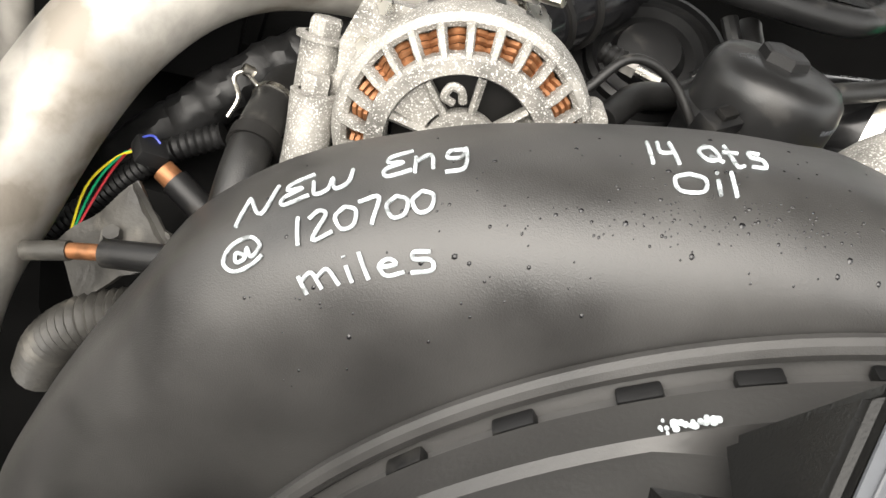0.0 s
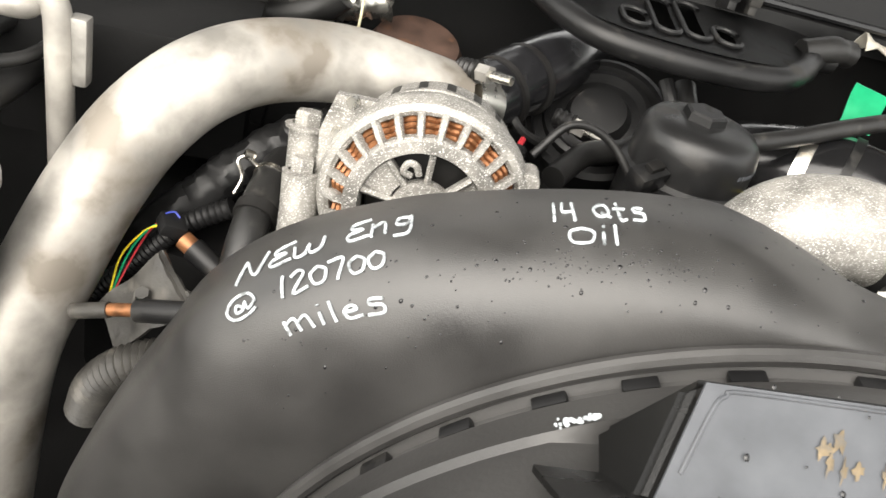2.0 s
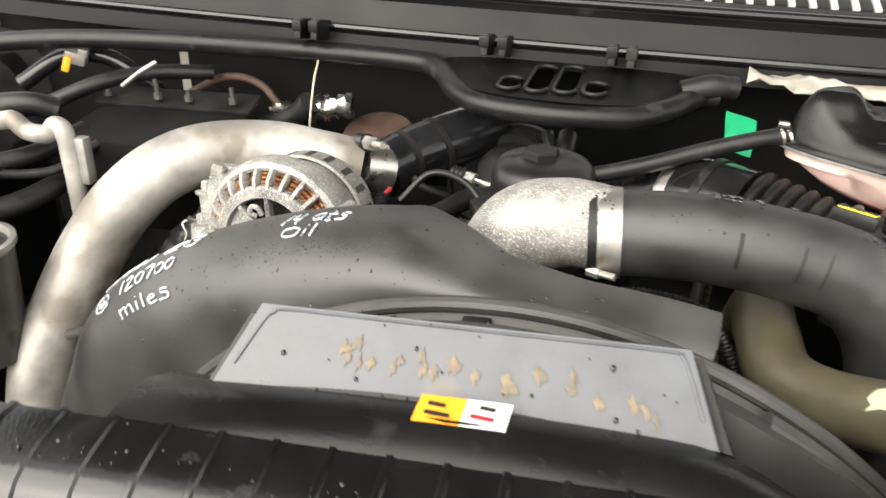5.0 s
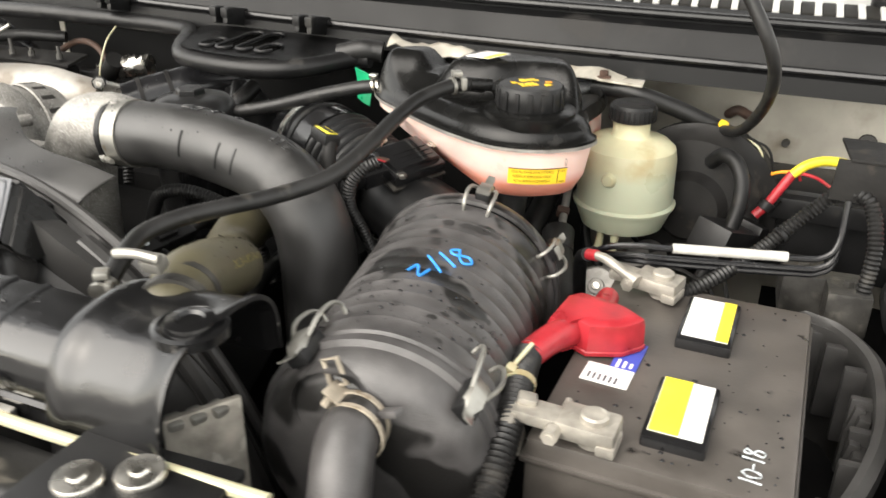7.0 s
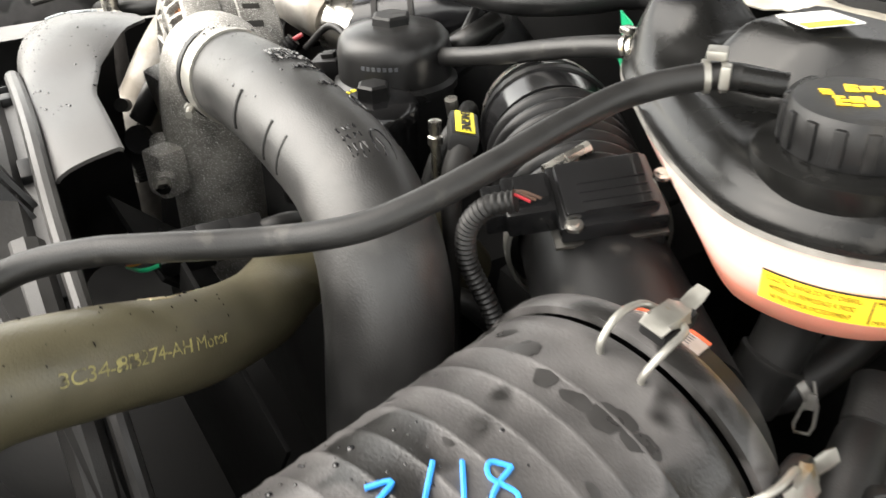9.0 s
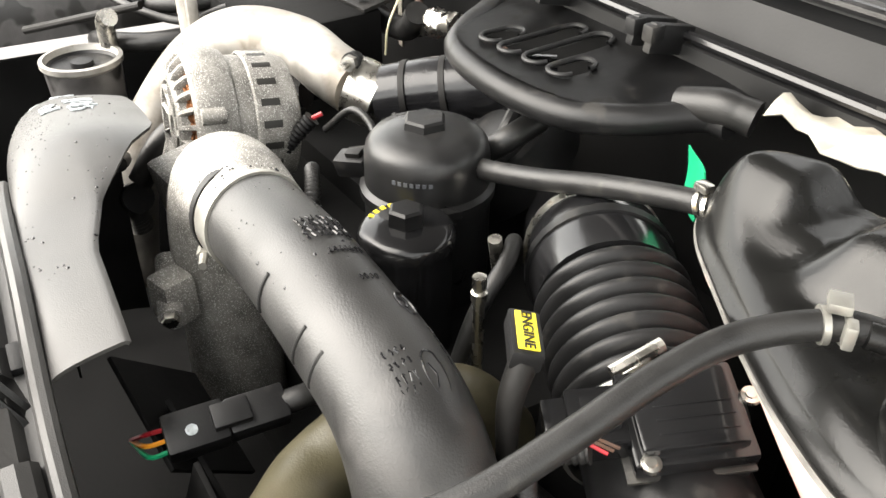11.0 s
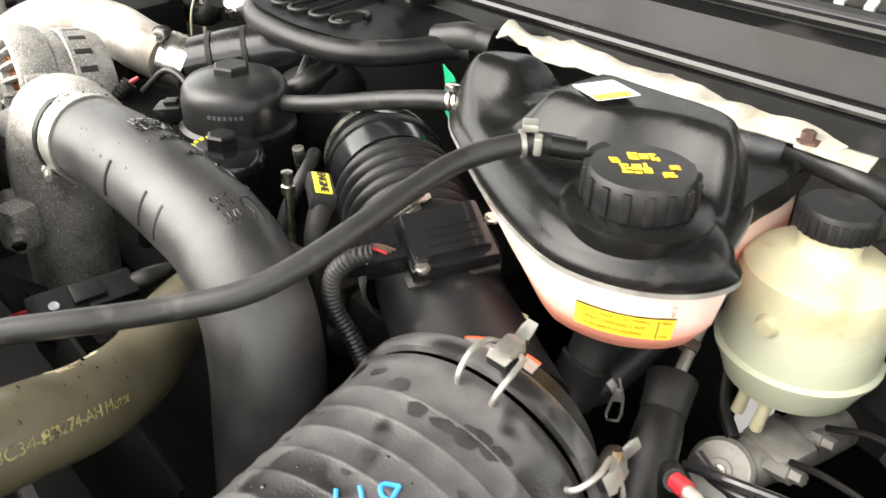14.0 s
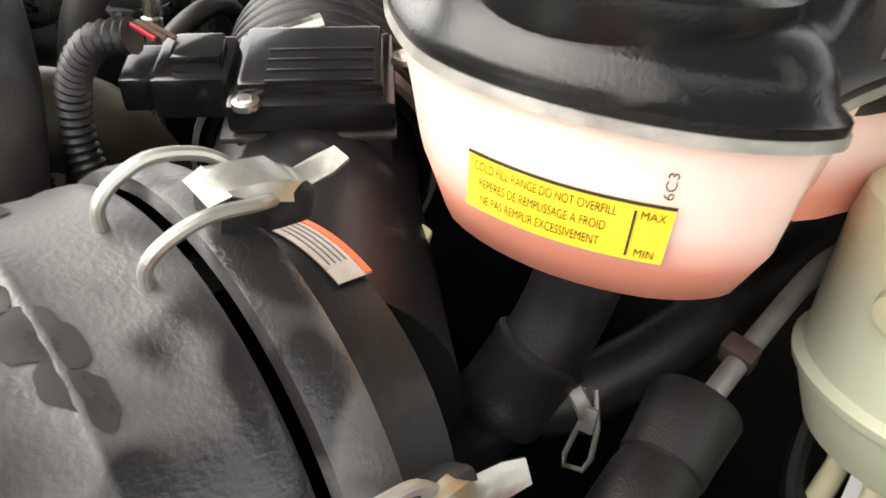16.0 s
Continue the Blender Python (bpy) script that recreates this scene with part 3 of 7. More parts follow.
CROWN = [(0.030, 0.95), (0.040, 1.058), (0.056, 1.119), (0.080, 1.18), (0.102, 1.228), (0.124, 1.278), (0.156, 1.319), (0.192, 1.349), (0.228, 1.370), (0.264, 1.388), (0.300, 1.401), (0.338, 1.413), (0.376, 1.423), (0.413, 1.430), (0.455, 1.434), (0.50, 1.430), (0.55, 1.421), (0.607, 1.418), (0.66, 1.415), (0.707, 1.409)]
CROWN_LINE = spline([V(x, 0, z) for x, z in CROWN], 6)


def lip_y(deg):
    """The front lip runs a little forward towards the driver's side."""
    t = min(1.0, max(0.0, (deg - 4) / 24))
    return 0.329 - 0.004 * t * t * (3 - 2 * t)


def shroud(u, w):
    """A place on the shroud: u runs along the arch, w from the front lip to the rear edge."""
    k = u * (len(CROWN_LINE) - 1)
    i = min(int(k), len(CROWN_LINE) - 2)
    c = CROWN_LINE[i].lerp(CROWN_LINE[i + 1], k - i)
    ang = math.atan2(c.x - FC[0], c.z - FC[1])
    lip = V(FC[0] + 0.395 * math.sin(ang), lip_y(math.degrees(ang)) + 0.006, FC[1] + 0.395 * math.cos(ang))
    rear = float(np.interp(c.x, (0.455, 0.487, 0.547, 0.607), (0.455, 0.430, 0.396, 0.381)))
    mid = min(0.392, rear - 0.004)
    shoulder = V(c.x, 0.336, c.z - 0.006)
    top = V(c.x, mid, c.z)
    if w < 0.7:
        t = w / 0.7
        return lip * (1 - t) ** 2 + shoulder * 2 * t * (1 - t) + top * t * t
    t = (w - 0.7) / 0.3
    return V(c.x, mid + (rear - mid) * t, c.z - 0.010 * t * t * min(1, max(0.2, (0.50 - c.x) / 0.06)))


fan_shroud = thing("fan_shroud", "matte black plastic fan shroud with white handwriting and water spots", "fan shroud")
bm = nb()
grid(bm, [[shroud(i / 70, w) for i in range(71)] for w in np.linspace(0, 1, 22)], 0.003)
part("hood", bm, SHROUD, fan_shroud, angle=60)
bm = nb()
a0, a1 = -64, 50


def ring_pt(deg, r, y):
    return V(FC[0] + r * math.sin(radians(deg)), y, FC[1] + r * math.cos(radians(deg)))


tube(bm, [ring_pt(d, 0.396, lip_y(d)) for d in range(a0 - 20, a1 + 30, 4)], 0.0065, 10, 3)
part("lip", bm, SHROUD, fan_shroud)
bm = nb()
prof = [(0.394, 0.0), (0.384, -0.006), (0.382, -0.014), (0.393, -0.019), (0.402, -0.048), (0.399, -0.053), (0.401, -0.060), (0.409, -0.100), (0.415, -0.125)]
# the ring dips under the raised panel
grid(bm, [[ring_pt(d, min(r, 0.402) if y > -0.05 else r - (0.030 - 0.55 * (y + 0.05)) * min(1, max(0, (d + 34) / 14)), lip_y(d) + y * min(1, max(0.35, (75 - d) / 50))) for d in range(a0 - 20, a1 + 31, 2)] for r, y in prof], 0.003)
part("ring", bm, RINGM, fan_shroud)
for d in (-52, -43, -34, -26, -17, -6, 14, 30):
    bm = nb()
    box(bm, ring_pt(d, 0.386, lip_y(d) - 0.010), (0.022, 0.010, 0.008), turned(0, d, 0), 0.002)
    part("clip_tab", bm, BLACK, fan_shroud)
bm = nb()
tube(bm, [ring_pt(d, 0.388, lip_y(d) - 0.022) for d in range(a1 - 25, a1 + 31, 4)], 0.013, 10, 3)
part("side_bead", bm, SHROUD, fan_shroud)

bm = nb()
rng = random.Random(31)
for k in range(26):
    c_ = ring_pt(-33.3 + 3.4 * (k / 25) + rng.gauss(0, 0.12), 0.4034, 0.284 + rng.gauss(0, 0.0016) * (1.4 if k < 12 else 0.6))
    s_ = rng.uniform(0.0006, 0.0019)
    lathe(bm, [(0, 0.0005), (s_ * 0.8, 0.0004), (s_, -0.0006)], c_, (c_ - V(FC[0], c_.y, FC[1])).normalized(), 8)
tagged(part("white_splash", bm, PAINT, fan_shroud), "dried white splash", kind="stuff")
# handwriting on the shroud, as strokes of a paint pen
PEN = {
    "N": [[(0, 0), (0.12, 1)], [(0.12, 1), (0.5, 0.05), (0.7, 1)]],
    "E": [[(0.6, 0.95), (0.15, 0.85), (0.1, 0.6), (0.4, 0.5), (0.05, 0.35), (0.1, 0.05), (0.6, 0.1)]],
    "w": [[(0, 0.6), (0.1, 0.05), (0.35, 0.1), (0.4, 0.5), (0.5, 0.05), (0.75, 0.15), (0.8, 0.65)]],
    "n": [[(0.05, 0.6), (0.05, 0)], [(0.05, 0.4), (0.3, 0.6), (0.4, 0.45), (0.42, 0)]],
    "g": [[(0.45, 0.55), (0.15, 0.6), (0.1, 0.3), (0.4, 0.25), (0.48, 0.6), (0.45, -0.2), (0.05, -0.25)]],
    "@": [[(0.55, 0.35), (0.35, 0.6), (0.3, 0.3), (0.5, 0.3), (0.6, 0.6), (0.65, 0.25), (0.9, 0.5), (0.7, 0.95), (0.25, 0.95), (0.02, 0.5), (0.2, 0.05), (0.6, 0.0), (0.9, 0.15)]],
    "1": [[(0.2, 1), (0.1, 0)]],
    "2": [[(0.05, 0.8), (0.3, 1), (0.45, 0.75), (0.05, 0.02), (0.55, 0.1)]],
    "0": [[(0.3, 0.9), (0.05, 0.6), (0.15, 0.1), (0.45, 0.15), (0.55, 0.65), (0.3, 0.9)]],
    "7": [[(0.0, 0.95), (0.5, 1.0), (0.25, 0)]],
    "m": [[(0.05, 0.6), (0.05, -0.05)], [(0.05, 0.4), (0.3, 0.6), (0.35, 0)], [(0.35, 0.4), (0.6, 0.6), (0.68, 0)]],
    "i": [[(0.1, 0.6), (0.08, 0)], [(0.12, 0.9), (0.12, 0.94)]],
    "l": [[(0.12, 1.0), (0.1, 0)]],
    "e": [[(0.05, 0.35), (0.4, 0.4), (0.3, 0.62), (0.08, 0.4), (0.15, 0.05), (0.5, 0.1)]],
    "s": [[(0.5, 0.7), (0.2, 0.75), (0.15, 0.5), (0.45, 0.4), (0.4, 0.05), (0.0, 0.05)]],
    "4": [[(0.1, 1), (0.05, 0.5), (0.45, 0.5)], [(0.45, 1), (0.42, 0)]],
    "Q": [[(0.35, 0.95), (0.05, 0.6), (0.2, 0.2), (0.55, 0.35), (0.5, 0.85), (0.2, 0.8)], [(0.3, 0.4), (0.6, 0.15)]],
    "t": [[(0.2, 1.0), (0.18, 0.05), (0.4, 0.05)], [(0.0, 0.65), (0.45, 0.65)]],
    "O": [[(0.35, 0.8), (0.05, 0.6), (0.1, 0.1), (0.55, 0.1), (0.65, 0.6), (0.35, 0.8)]],
    "8": [[(0.5, 0.85), (0.2, 0.95), (0.15, 0.65), (0.5, 0.35), (0.4, 0.02), (0.1, 0.1), (0.2, 0.45), (0.5, 0.85)]],
    "/": [[(0.4, 1.05), (0.1, -0.1)]],
    "z": [[(0.0, 0.65), (0.4, 0.7), (0.02, 0.08), (0.5, 0.2)]],
    "-": [[(0.05, 0.45), (0.4, 0.45)]],
}
WIDE = {"N": 0.85, "w": 0.95, "@": 1.15, "m": 0.85, "i": 0.3, "l": 0.32, "1": 0.4, "O": 0.8, "Q": 0.75, " ": 0.5}


def handwriting(text, put, width, material, parent, name="handwriting"):
    """Pen strokes: put(a, b) gives the place on the surface for a along the line and b up the letter, in letter heights."""
    at = 0.0
    for ch in text:
        for stroke in PEN.get(ch, ()):
            line = spline([V(x, y, 0) for x, y in stroke], 5)
            bm = nb()
            pts = [put(at + q.x, q.y) for q in line]
            tube(bm, pts, width, 6, 1, smooth=False)
            part(name, bm, material, parent)
        at += WIDE.get(ch, 0.62)


def shroud_at(x, w):
    us_ = np.linspace(0, 1, len(CROWN_LINE))
    u = float(np.interp(x, [p.x for p in CROWN_LINE[20:]], us_[20:]))
    return shroud(u, w) + V(0, -0.0005, 0.0008)


def line_on(x0, w0, x1, w1, size, tall):
    return lambda a, b: shroud_at(x0 + (x1 - x0) * a * size, w0 + (w1 - w0) * a * size + b * tall)


handwriting("NEw Eng", line_on(0.157, 0.655, 0.260, 0.73, 0.209, 0.12), 0.0011, PAINT, fan_shroud)
handwriting("@ 120700", line_on(0.151, 0.485, 0.244, 0.530, 0.194, 0.10), 0.00105, PAINT, fan_shroud)
handwriting("miles", line_on(0.177, 0.360, 0.239, 0.340, 0.37, 0.085), 0.0011, PAINT, fan_shroud)
handwriting("14 Qts", line_on(0.340, 0.72, 0.400, 0.735, 0.285, 0.115), 0.00105, PAINT, fan_shroud)
handwriting("Oil", line_on(0.349, 0.585, 0.382, 0.585, 0.70, 0.115), 0.00105, PAINT, fan_shroud)

# ---- engine: intake pipes ----
hot = thing("charge_pipe", "stained bare aluminium charge pipe bending round the engine", "pipe")
bm = nb()
tube(bm, [(-0.050, 0.45, 0.95), (-0.036, 0.478, 1.12), (-0.014, 0.516, 1.20), (0.008, 0.552, 1.262), (0.034, 0.585, 1.310), (0.070, 0.618, 1.345), (0.116, 0.650, 1.362), (0.18, 0.685, 1.362), (0.245, 0.695, 1.355), (0.29, 0.71, 1.345)], [0.040, 0.040, 0.040, 0.0395, 0.039, 0.038, 0.037, 0.036, 0.035, 0.0345], 32, 8)
part("pipe_body", bm, ALU, hot)
bm = nb()
tube(bm, [(0.288, 0.709, 1.345), (0.315, 0.73, 1.335)], 0.0375, 24, 2)
part("joint_clamp", bm, STEEL, hot)
elbow = thing("intake_elbow", "rough cast aluminium intake elbow with a band clamp", "elbow")
bm = nb()
tube(bm, [(0.612, 0.471, 1.408), (0.568, 0.470, 1.409), (0.530, 0.469, 1.391), (0.508, 0.465, 1.335), (0.505, 0.463, 1.25), (0.505, 0.46, 1.15)], [0.038, 0.040, 0.043, 0.044, 0.044, 0.044], 28, 8)
part("casting", bm, CAST, elbow)
bm = nb()
box(bm, (0.535, 0.412, 1.305), (0.03, 0.03, 0.045), turned(0, 0, 20), 0.006)
tube(bm, [(0.50, 0.418, 1.32), (0.555, 0.404, 1.30)], 0.011, 12, 2)
part("lug", bm, CAST, elbow)
bm = nb()
lathe(bm, [(0, 0.008), (0.007, 0.008), (0.008, 0), (0.008, -0.01)], (0.553, 0.404, 1.30), (1, -0.3, -0.2), 6)
part("bolt", bm, STEEL, elbow)

cold = thing("intake_hose", "black moulded plastic intake hose with embossed marks", "hose")
COLD = [(0.600, 0.470, 1.407), (0.640, 0.474, 1.410), (0.695, 0.478, 1.411), (0.750, 0.482, 1.405), (0.805, 0.487, 1.391), (0.841, 0.487, 1.362), (0.861, 0.483, 1.325), (0.871, 0.475, 1.270), (0.880, 0.463, 1.18), (0.890, 0.443, 1.05)]
bm = nb()
tube(bm, COLD, [0.038, 0.038, 0.0385, 0.039, 0.040, 0.042, 0.043, 0.043, 0.043, 0.043], 32, 10)
part("moulding", bm, HOSE, cold)
bm = nb()
d = (Vector(COLD[1]) - Vector(COLD[0])).normalized()
tube(bm, [Vector(COLD[0]) - d * 0.004, Vector(COLD[0]) + d * 0.016], 0.0402, 32, 2)
part("band_clamp", bm, CLAMPW, cold, "bright steel band clamp")
bm = nb()
tube(bm, [Vector(COLD[0]) - d * 0.012, Vector(COLD[0]) - d * 0.005], 0.0412, 32, 2)
part("seal_ring", bm, BLACK, cold)
bm = nb()
tube(bm, [V(0.600, 0.433, 1.386), V(0.618, 0.427, 1.387)], 0.0032, 8, 2)
tube(bm, [V(0.594, 0.435, 1.386), V(0.604, 0.431, 1.386)], 0.0048, 6, 2)
part("clamp_screw", bm, CLAMPW, cold)


def on_cold(along, round_, lift=0.0002):
    """A place on the hose: metres along its line, degrees round it."""
    line = spline(COLD, 10)
    s = 0.0
    for p, q in zip(line, line[1:]):
        step = (q - p).length
        if s + step >= along:
            break
        s += step
    p = p.lerp(q, (along - s) / step)
    d_ = (q - p).normalized()
    side = d_.cross(V(0, 0, 1)).normalized()
    up = side.cross(d_)
    a = radians(round_)
    return p + (up * math.cos(a) + side * math.sin(a)) * (0.0390 + lift)


for along in (0.110, 0.158, 0.178):
    bm = nb()
    tube(bm, [on_cold(along, d_, -0.0002) for d_ in range(52, 100, 4)], 0.0014, 8, 1, smooth=False)
    part("mould_rib", bm, DEEP, cold)
# embossing: dark glossy strokes carry the shade of its relief in their colour
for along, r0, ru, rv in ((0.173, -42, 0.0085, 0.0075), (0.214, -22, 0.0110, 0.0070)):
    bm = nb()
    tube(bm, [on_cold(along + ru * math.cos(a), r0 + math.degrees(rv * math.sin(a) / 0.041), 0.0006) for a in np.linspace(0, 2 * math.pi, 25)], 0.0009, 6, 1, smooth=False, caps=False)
    part("emboss_shade_ring", bm, WETDARK, cold)
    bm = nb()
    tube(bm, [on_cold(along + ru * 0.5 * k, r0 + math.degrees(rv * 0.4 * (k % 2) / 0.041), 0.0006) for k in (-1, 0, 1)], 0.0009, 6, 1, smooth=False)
    part("emboss_shade_mark", bm, WETDARK, cold)
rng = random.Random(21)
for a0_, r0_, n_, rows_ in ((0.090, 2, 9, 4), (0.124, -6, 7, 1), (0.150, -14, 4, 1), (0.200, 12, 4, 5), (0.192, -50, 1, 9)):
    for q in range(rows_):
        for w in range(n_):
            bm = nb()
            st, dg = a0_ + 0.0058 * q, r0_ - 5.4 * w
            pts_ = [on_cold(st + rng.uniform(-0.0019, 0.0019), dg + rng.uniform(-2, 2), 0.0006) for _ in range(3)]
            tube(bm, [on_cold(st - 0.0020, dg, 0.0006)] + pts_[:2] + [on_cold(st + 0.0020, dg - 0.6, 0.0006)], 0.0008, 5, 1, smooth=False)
            part("emboss_shade_mark", bm, WETDARK, cold)

# corrugated intake and meter
duct = thing("air_intake_duct", "black corrugated air intake duct with a sensor housing", "intake duct")
bm = nb()
B0, B1 = V(0.858, 0.671, 1.318), V(0.742, 0.724, 1.337)
lathe(bm, [(0.0530 + 0.0085 * abs(math.sin(math.pi * 8 * i / 128)) ** 0.8, (B1 - B0).length * i / 128) for i in range(129)], B0, B1 - B0, 56)
part("bellows", bm, BLACK, duct, angle=70)
bm = nb()
tube(bm, [(0.747, 0.721, 1.336), (0.70, 0.745, 1.335), (0.66, 0.77, 1.325), (0.61, 0.80, 1.30), (0.57, 0.83, 1.24)], [0.059, 0.060, 0.058, 0.056, 0.055], 32, 8)
part("smooth_duct", bm, GLOSS, duct)
bm = nb()
tube(bm, [(0.712, 0.739, 1.335), (0.703, 0.744, 1.335)], 0.0625, 32, 2)
part("collar", bm, BLACK, duct)
bm = nb()
tube(bm, [(0.684, 0.754, 1.331), (0.672, 0.762, 1.329)], 0.0605, 32, 2)
part("duct_clamp", bm, STEEL, duct, "bright band clamp")
bm = nb()
tube(bm, [(0.668, 0.668, 1.335), (0.672, 0.660, 1.372)], 0.006, 8, 2)
part("clamp_screw", bm, STEEL, duct)
bm = nb()
tube(bm, [(1.00, 0.607, 1.285), (0.955, 0.628, 1.298), (0.90, 0.652, 1.310), (0.858, 0.671, 1.318)], [0.062, 0.056, 0.052, 0.052], 32, 8)
part("meter_tube", bm, BLACK, duct)
bm = nb()
ba = (B1 - B0).normalized()
lathe(bm, [(0.060, -0.006), (0.0632, -0.005), (0.0636, 0.0), (0.0632, 0.008), (0.060, 0.009)], B0, ba, 48)
part("hose_clamp", bm, CLAMPW, duct, "bright worm-drive hose clamp")
bm = nb()
tube(bm, [(0.842, 0.640, 1.376), (0.846, 0.676, 1.388)], 0.0050, 8, 2)
box(bm, (0.845, 0.655, 1.378), (0.010, 0.022, 0.008), turned(20, 0, -10), 0.002)
part("clamp_screw", bm, STEEL, duct)
MB = pose(0.891, 0.655, 1.373, 6, 14, -24)
bm = nb()
box(bm, MB @ V(0, 0, 0), (0.064, 0.072, 0.014), MB, 0.003)
box(bm, MB @ V(0, 0, 0.009), (0.052, 0.062, 0.010), MB, 0.003)
part("sensor_box", bm, GLOSS, duct, "black air meter box")
for k in range(4):
    bm = nb()
    box(bm, MB @ V(-0.002 + 0.009 * k, 0.004, 0.0142), (0.0014, 0.046, 0.0014), MB, 0.0004)
    part("lid_rib", bm, GLOSS, duct)
bm = nb()
box(bm, MB @ V(0, -0.002, -0.0095), (0.067, 0.076, 0.003), MB, 0.001)
part("sensor_gasket", bm, GREYD, duct, "grey gasket")
bm = nb()
box(bm, MB @ V(0.002, 0, -0.028), (0.06, 0.07, 0.035), MB, 0.006)
part("sensor_base", bm, BLACK, duct)
bm = nb()
box(bm, MB @ V(-0.002, -0.052, 0.002), (0.040, 0.034, 0.020), MB, 0.003)
part("plug", bm, GLOSS, duct)
bm = nb()
box(bm, MB @ V(-0.002, -0.050, 0.014), (0.022, 0.022, 0.008), MB, 0.002)
part("plug_latch", bm, GLOSS, duct)
bm = nb()
box(bm, MB @ V(-0.002, -0.075, 0.002), (0.032, 0.016, 0.016), MB, 0.002)
part("plug_tail", bm, GLOSS, duct)
for x, y in ((0.030, -0.027), (-0.006, 0.041)):
    bm = nb()
    lathe(bm, [(0, 0.004), (0.003, 0.004), (0.0035, 0.003), (0.006, 0.0025), (0.0065, 0)], MB @ V(x, y, 0.006), MB.to_3x3() @ V(0, 0, 1), 14)
    part("screw", bm, STEEL, duct)

# ---- air filter canister ----
CA, CB = V(1.088, 0.264, 1.266), V(1.009, 0.606, 1.280)
AX = (CB - CA).normalized()
can = thing("air_filter_canister", "ribbed black plastic air filter canister with blue handwriting", "air filter")
bm = nb()
prof = [(0.098, 0.035)]
for k in range(11):
    h = 0.053 + k * 0.0205
    prof += [(0.0998 + 0.0003 * k, h), (0.1003 + 0.0003 * k, h + 0.0012), (0.1006 + 0.0003 * k, h + 0.0024), (0.1004 + 0.0003 * k, h + 0.0036), (0.0999 + 0.0003 * k, h + 0.0048)]
prof += [(0.1032, 0.286), (0.1042, 0.289), (0.1042, 0.297), (0.1025, 0.300)]
lathe(bm, prof, CA, AX, 72)
part("shell", bm, DUSTY, can)
bm = nb()
lathe(bm, [(0, -0.010), (0.060, -0.006), (0.086, 0.002), (0.094, 0.008), (0.098, 0.017), (0.100, 0.024), (0.100, 0.030), (0.105, 0.033), (0.105, 0.040), (0.1015, 0.042), (0.1015, 0.047), (0.104, 0.049), (0.104, 0.053), (0.099, 0.055)], CA, AX, 72)
part("front_cap", bm, DUSTY, can)
bm = nb()
lathe(bm, [(0.030, -0.012), (0.033, -0.010), (0.034, 0.012)], CA + V(-0.022, 0.0, 0.062), -AX, 32)
part("inlet_socket", bm, DUSTY, can)
bm = nb()
box(bm, CA + V(0.022, -0.006, 0.070), (0.042, 0.010, 0.006), turned(0, -28, -12), 0.002)
part("stiffening_rib", bm, DUSTY, can)
bm = nb()
lathe(bm, [(0.102, 0.304), (0.1062, 0.305), (0.1072, 0.308), (0.1072, 0.318), (0.1055, 0.322), (0.098, 0.325)], CA, AX, 72)
part("rear_band", bm, DUSTY, can)
bm = nb()
lathe(bm, [(0.099, 0.3245), (0.080, 0.329), (0.0765, 0.333), (0.0755, 0.360), (0.062, 0.368), (0.04, 0.372), (0, 0.373)], CA, AX, 72)
part("rear_cap", bm, BLACK, can)


def on_can(h, deg, r=0.1015):
    """A place on the canister: metres along the axis, degrees from its top towards the battery."""
    side = AX.cross(V(0, 0, 1)).normalized()
    up = side.cross(AX)
    return CA + AX * h + (up * math.cos(radians(deg)) + side * math.sin(radians(deg))) * r


def can_pen(a, b):
    h_, arc = 0.142 + 0.0235 * a + 0.0145 * b, 0.003 + 0.0180 * a - 0.021 * b
    return on_can(h_, math.degrees(arc / 0.102), 0.1030)


handwriting("z/18", can_pen, 0.0013, BLUE, can)


def snap(h, deg):
    """A bright over-centre wire clip astride a joint of the canister."""
    bm_ = nb()
    for d_ in (-7, 7):
        tube(bm_, [on_can(h - 0.013, deg + d_, 0.102), on_can(h - 0.0135, deg + d_, 0.110), on_can(h - 0.008, deg + d_, 0.1165), on_can(h + 0.002, deg + d_, 0.1205), on_can(h + 0.016, deg + d_ * 0.9, 0.1185), on_can(h + 0.025, deg + d_ * 0.5, 0.113)], 0.0020, 10, 5)
    part("wire", bm_, CLAMPW, can, "bright spring wire")
    bm_ = nb()
    prof_ = ((0.006, 0.1160, 3.4, 0.0), (0.012, 0.1185, 3.8, 0.0), (0.020, 0.1190, 4.2, 0.004), (0.030, 0.1180, 4.4, 0.006), (0.034, 0.1150, 3.6, 0.005), (0.038, 0.1135, 2.4, 0.001), (0.046, 0.1150, 2.4, 0.0), (0.052, 0.1175, 1.8, 0.0))
    grid(bm_, [[on_can(h + q, deg + w_ * k_, r_ - drop_ * max(0, abs(k_) - 0.72) / 0.28) for k_ in (-1, -0.86, -0.72, -0.3, 0.0, 0.3, 0.72, 0.86, 1)] for q, r_, w_, drop_ in prof_], 0.0012)
    part("latch", bm_, CLAMPW, can, "pressed steel latch")
    m_ = place_on(on_can(h, deg, 1) - on_can(h, deg, 0), on_can(h + 0.030, deg, 0.1175))
    tw = m_.to_3x3() @ Matrix.Rotation(math.atan2(AX.dot(m_.to_3x3() @ V(0, 1, 0)), AX.dot(m_.to_3x3() @ V(1, 0, 0))), 3, "Z")
    bm_ = nb()
    box(bm_, on_can(h + 0.024, deg, 0.108), (0.030, 0.016, 0.012), tw, 0.003)
    part("latch_boss", bm_, BLACK, can)


for h, deg in ((0.300, 10), (0.300, 62)):
    snap(h, deg)


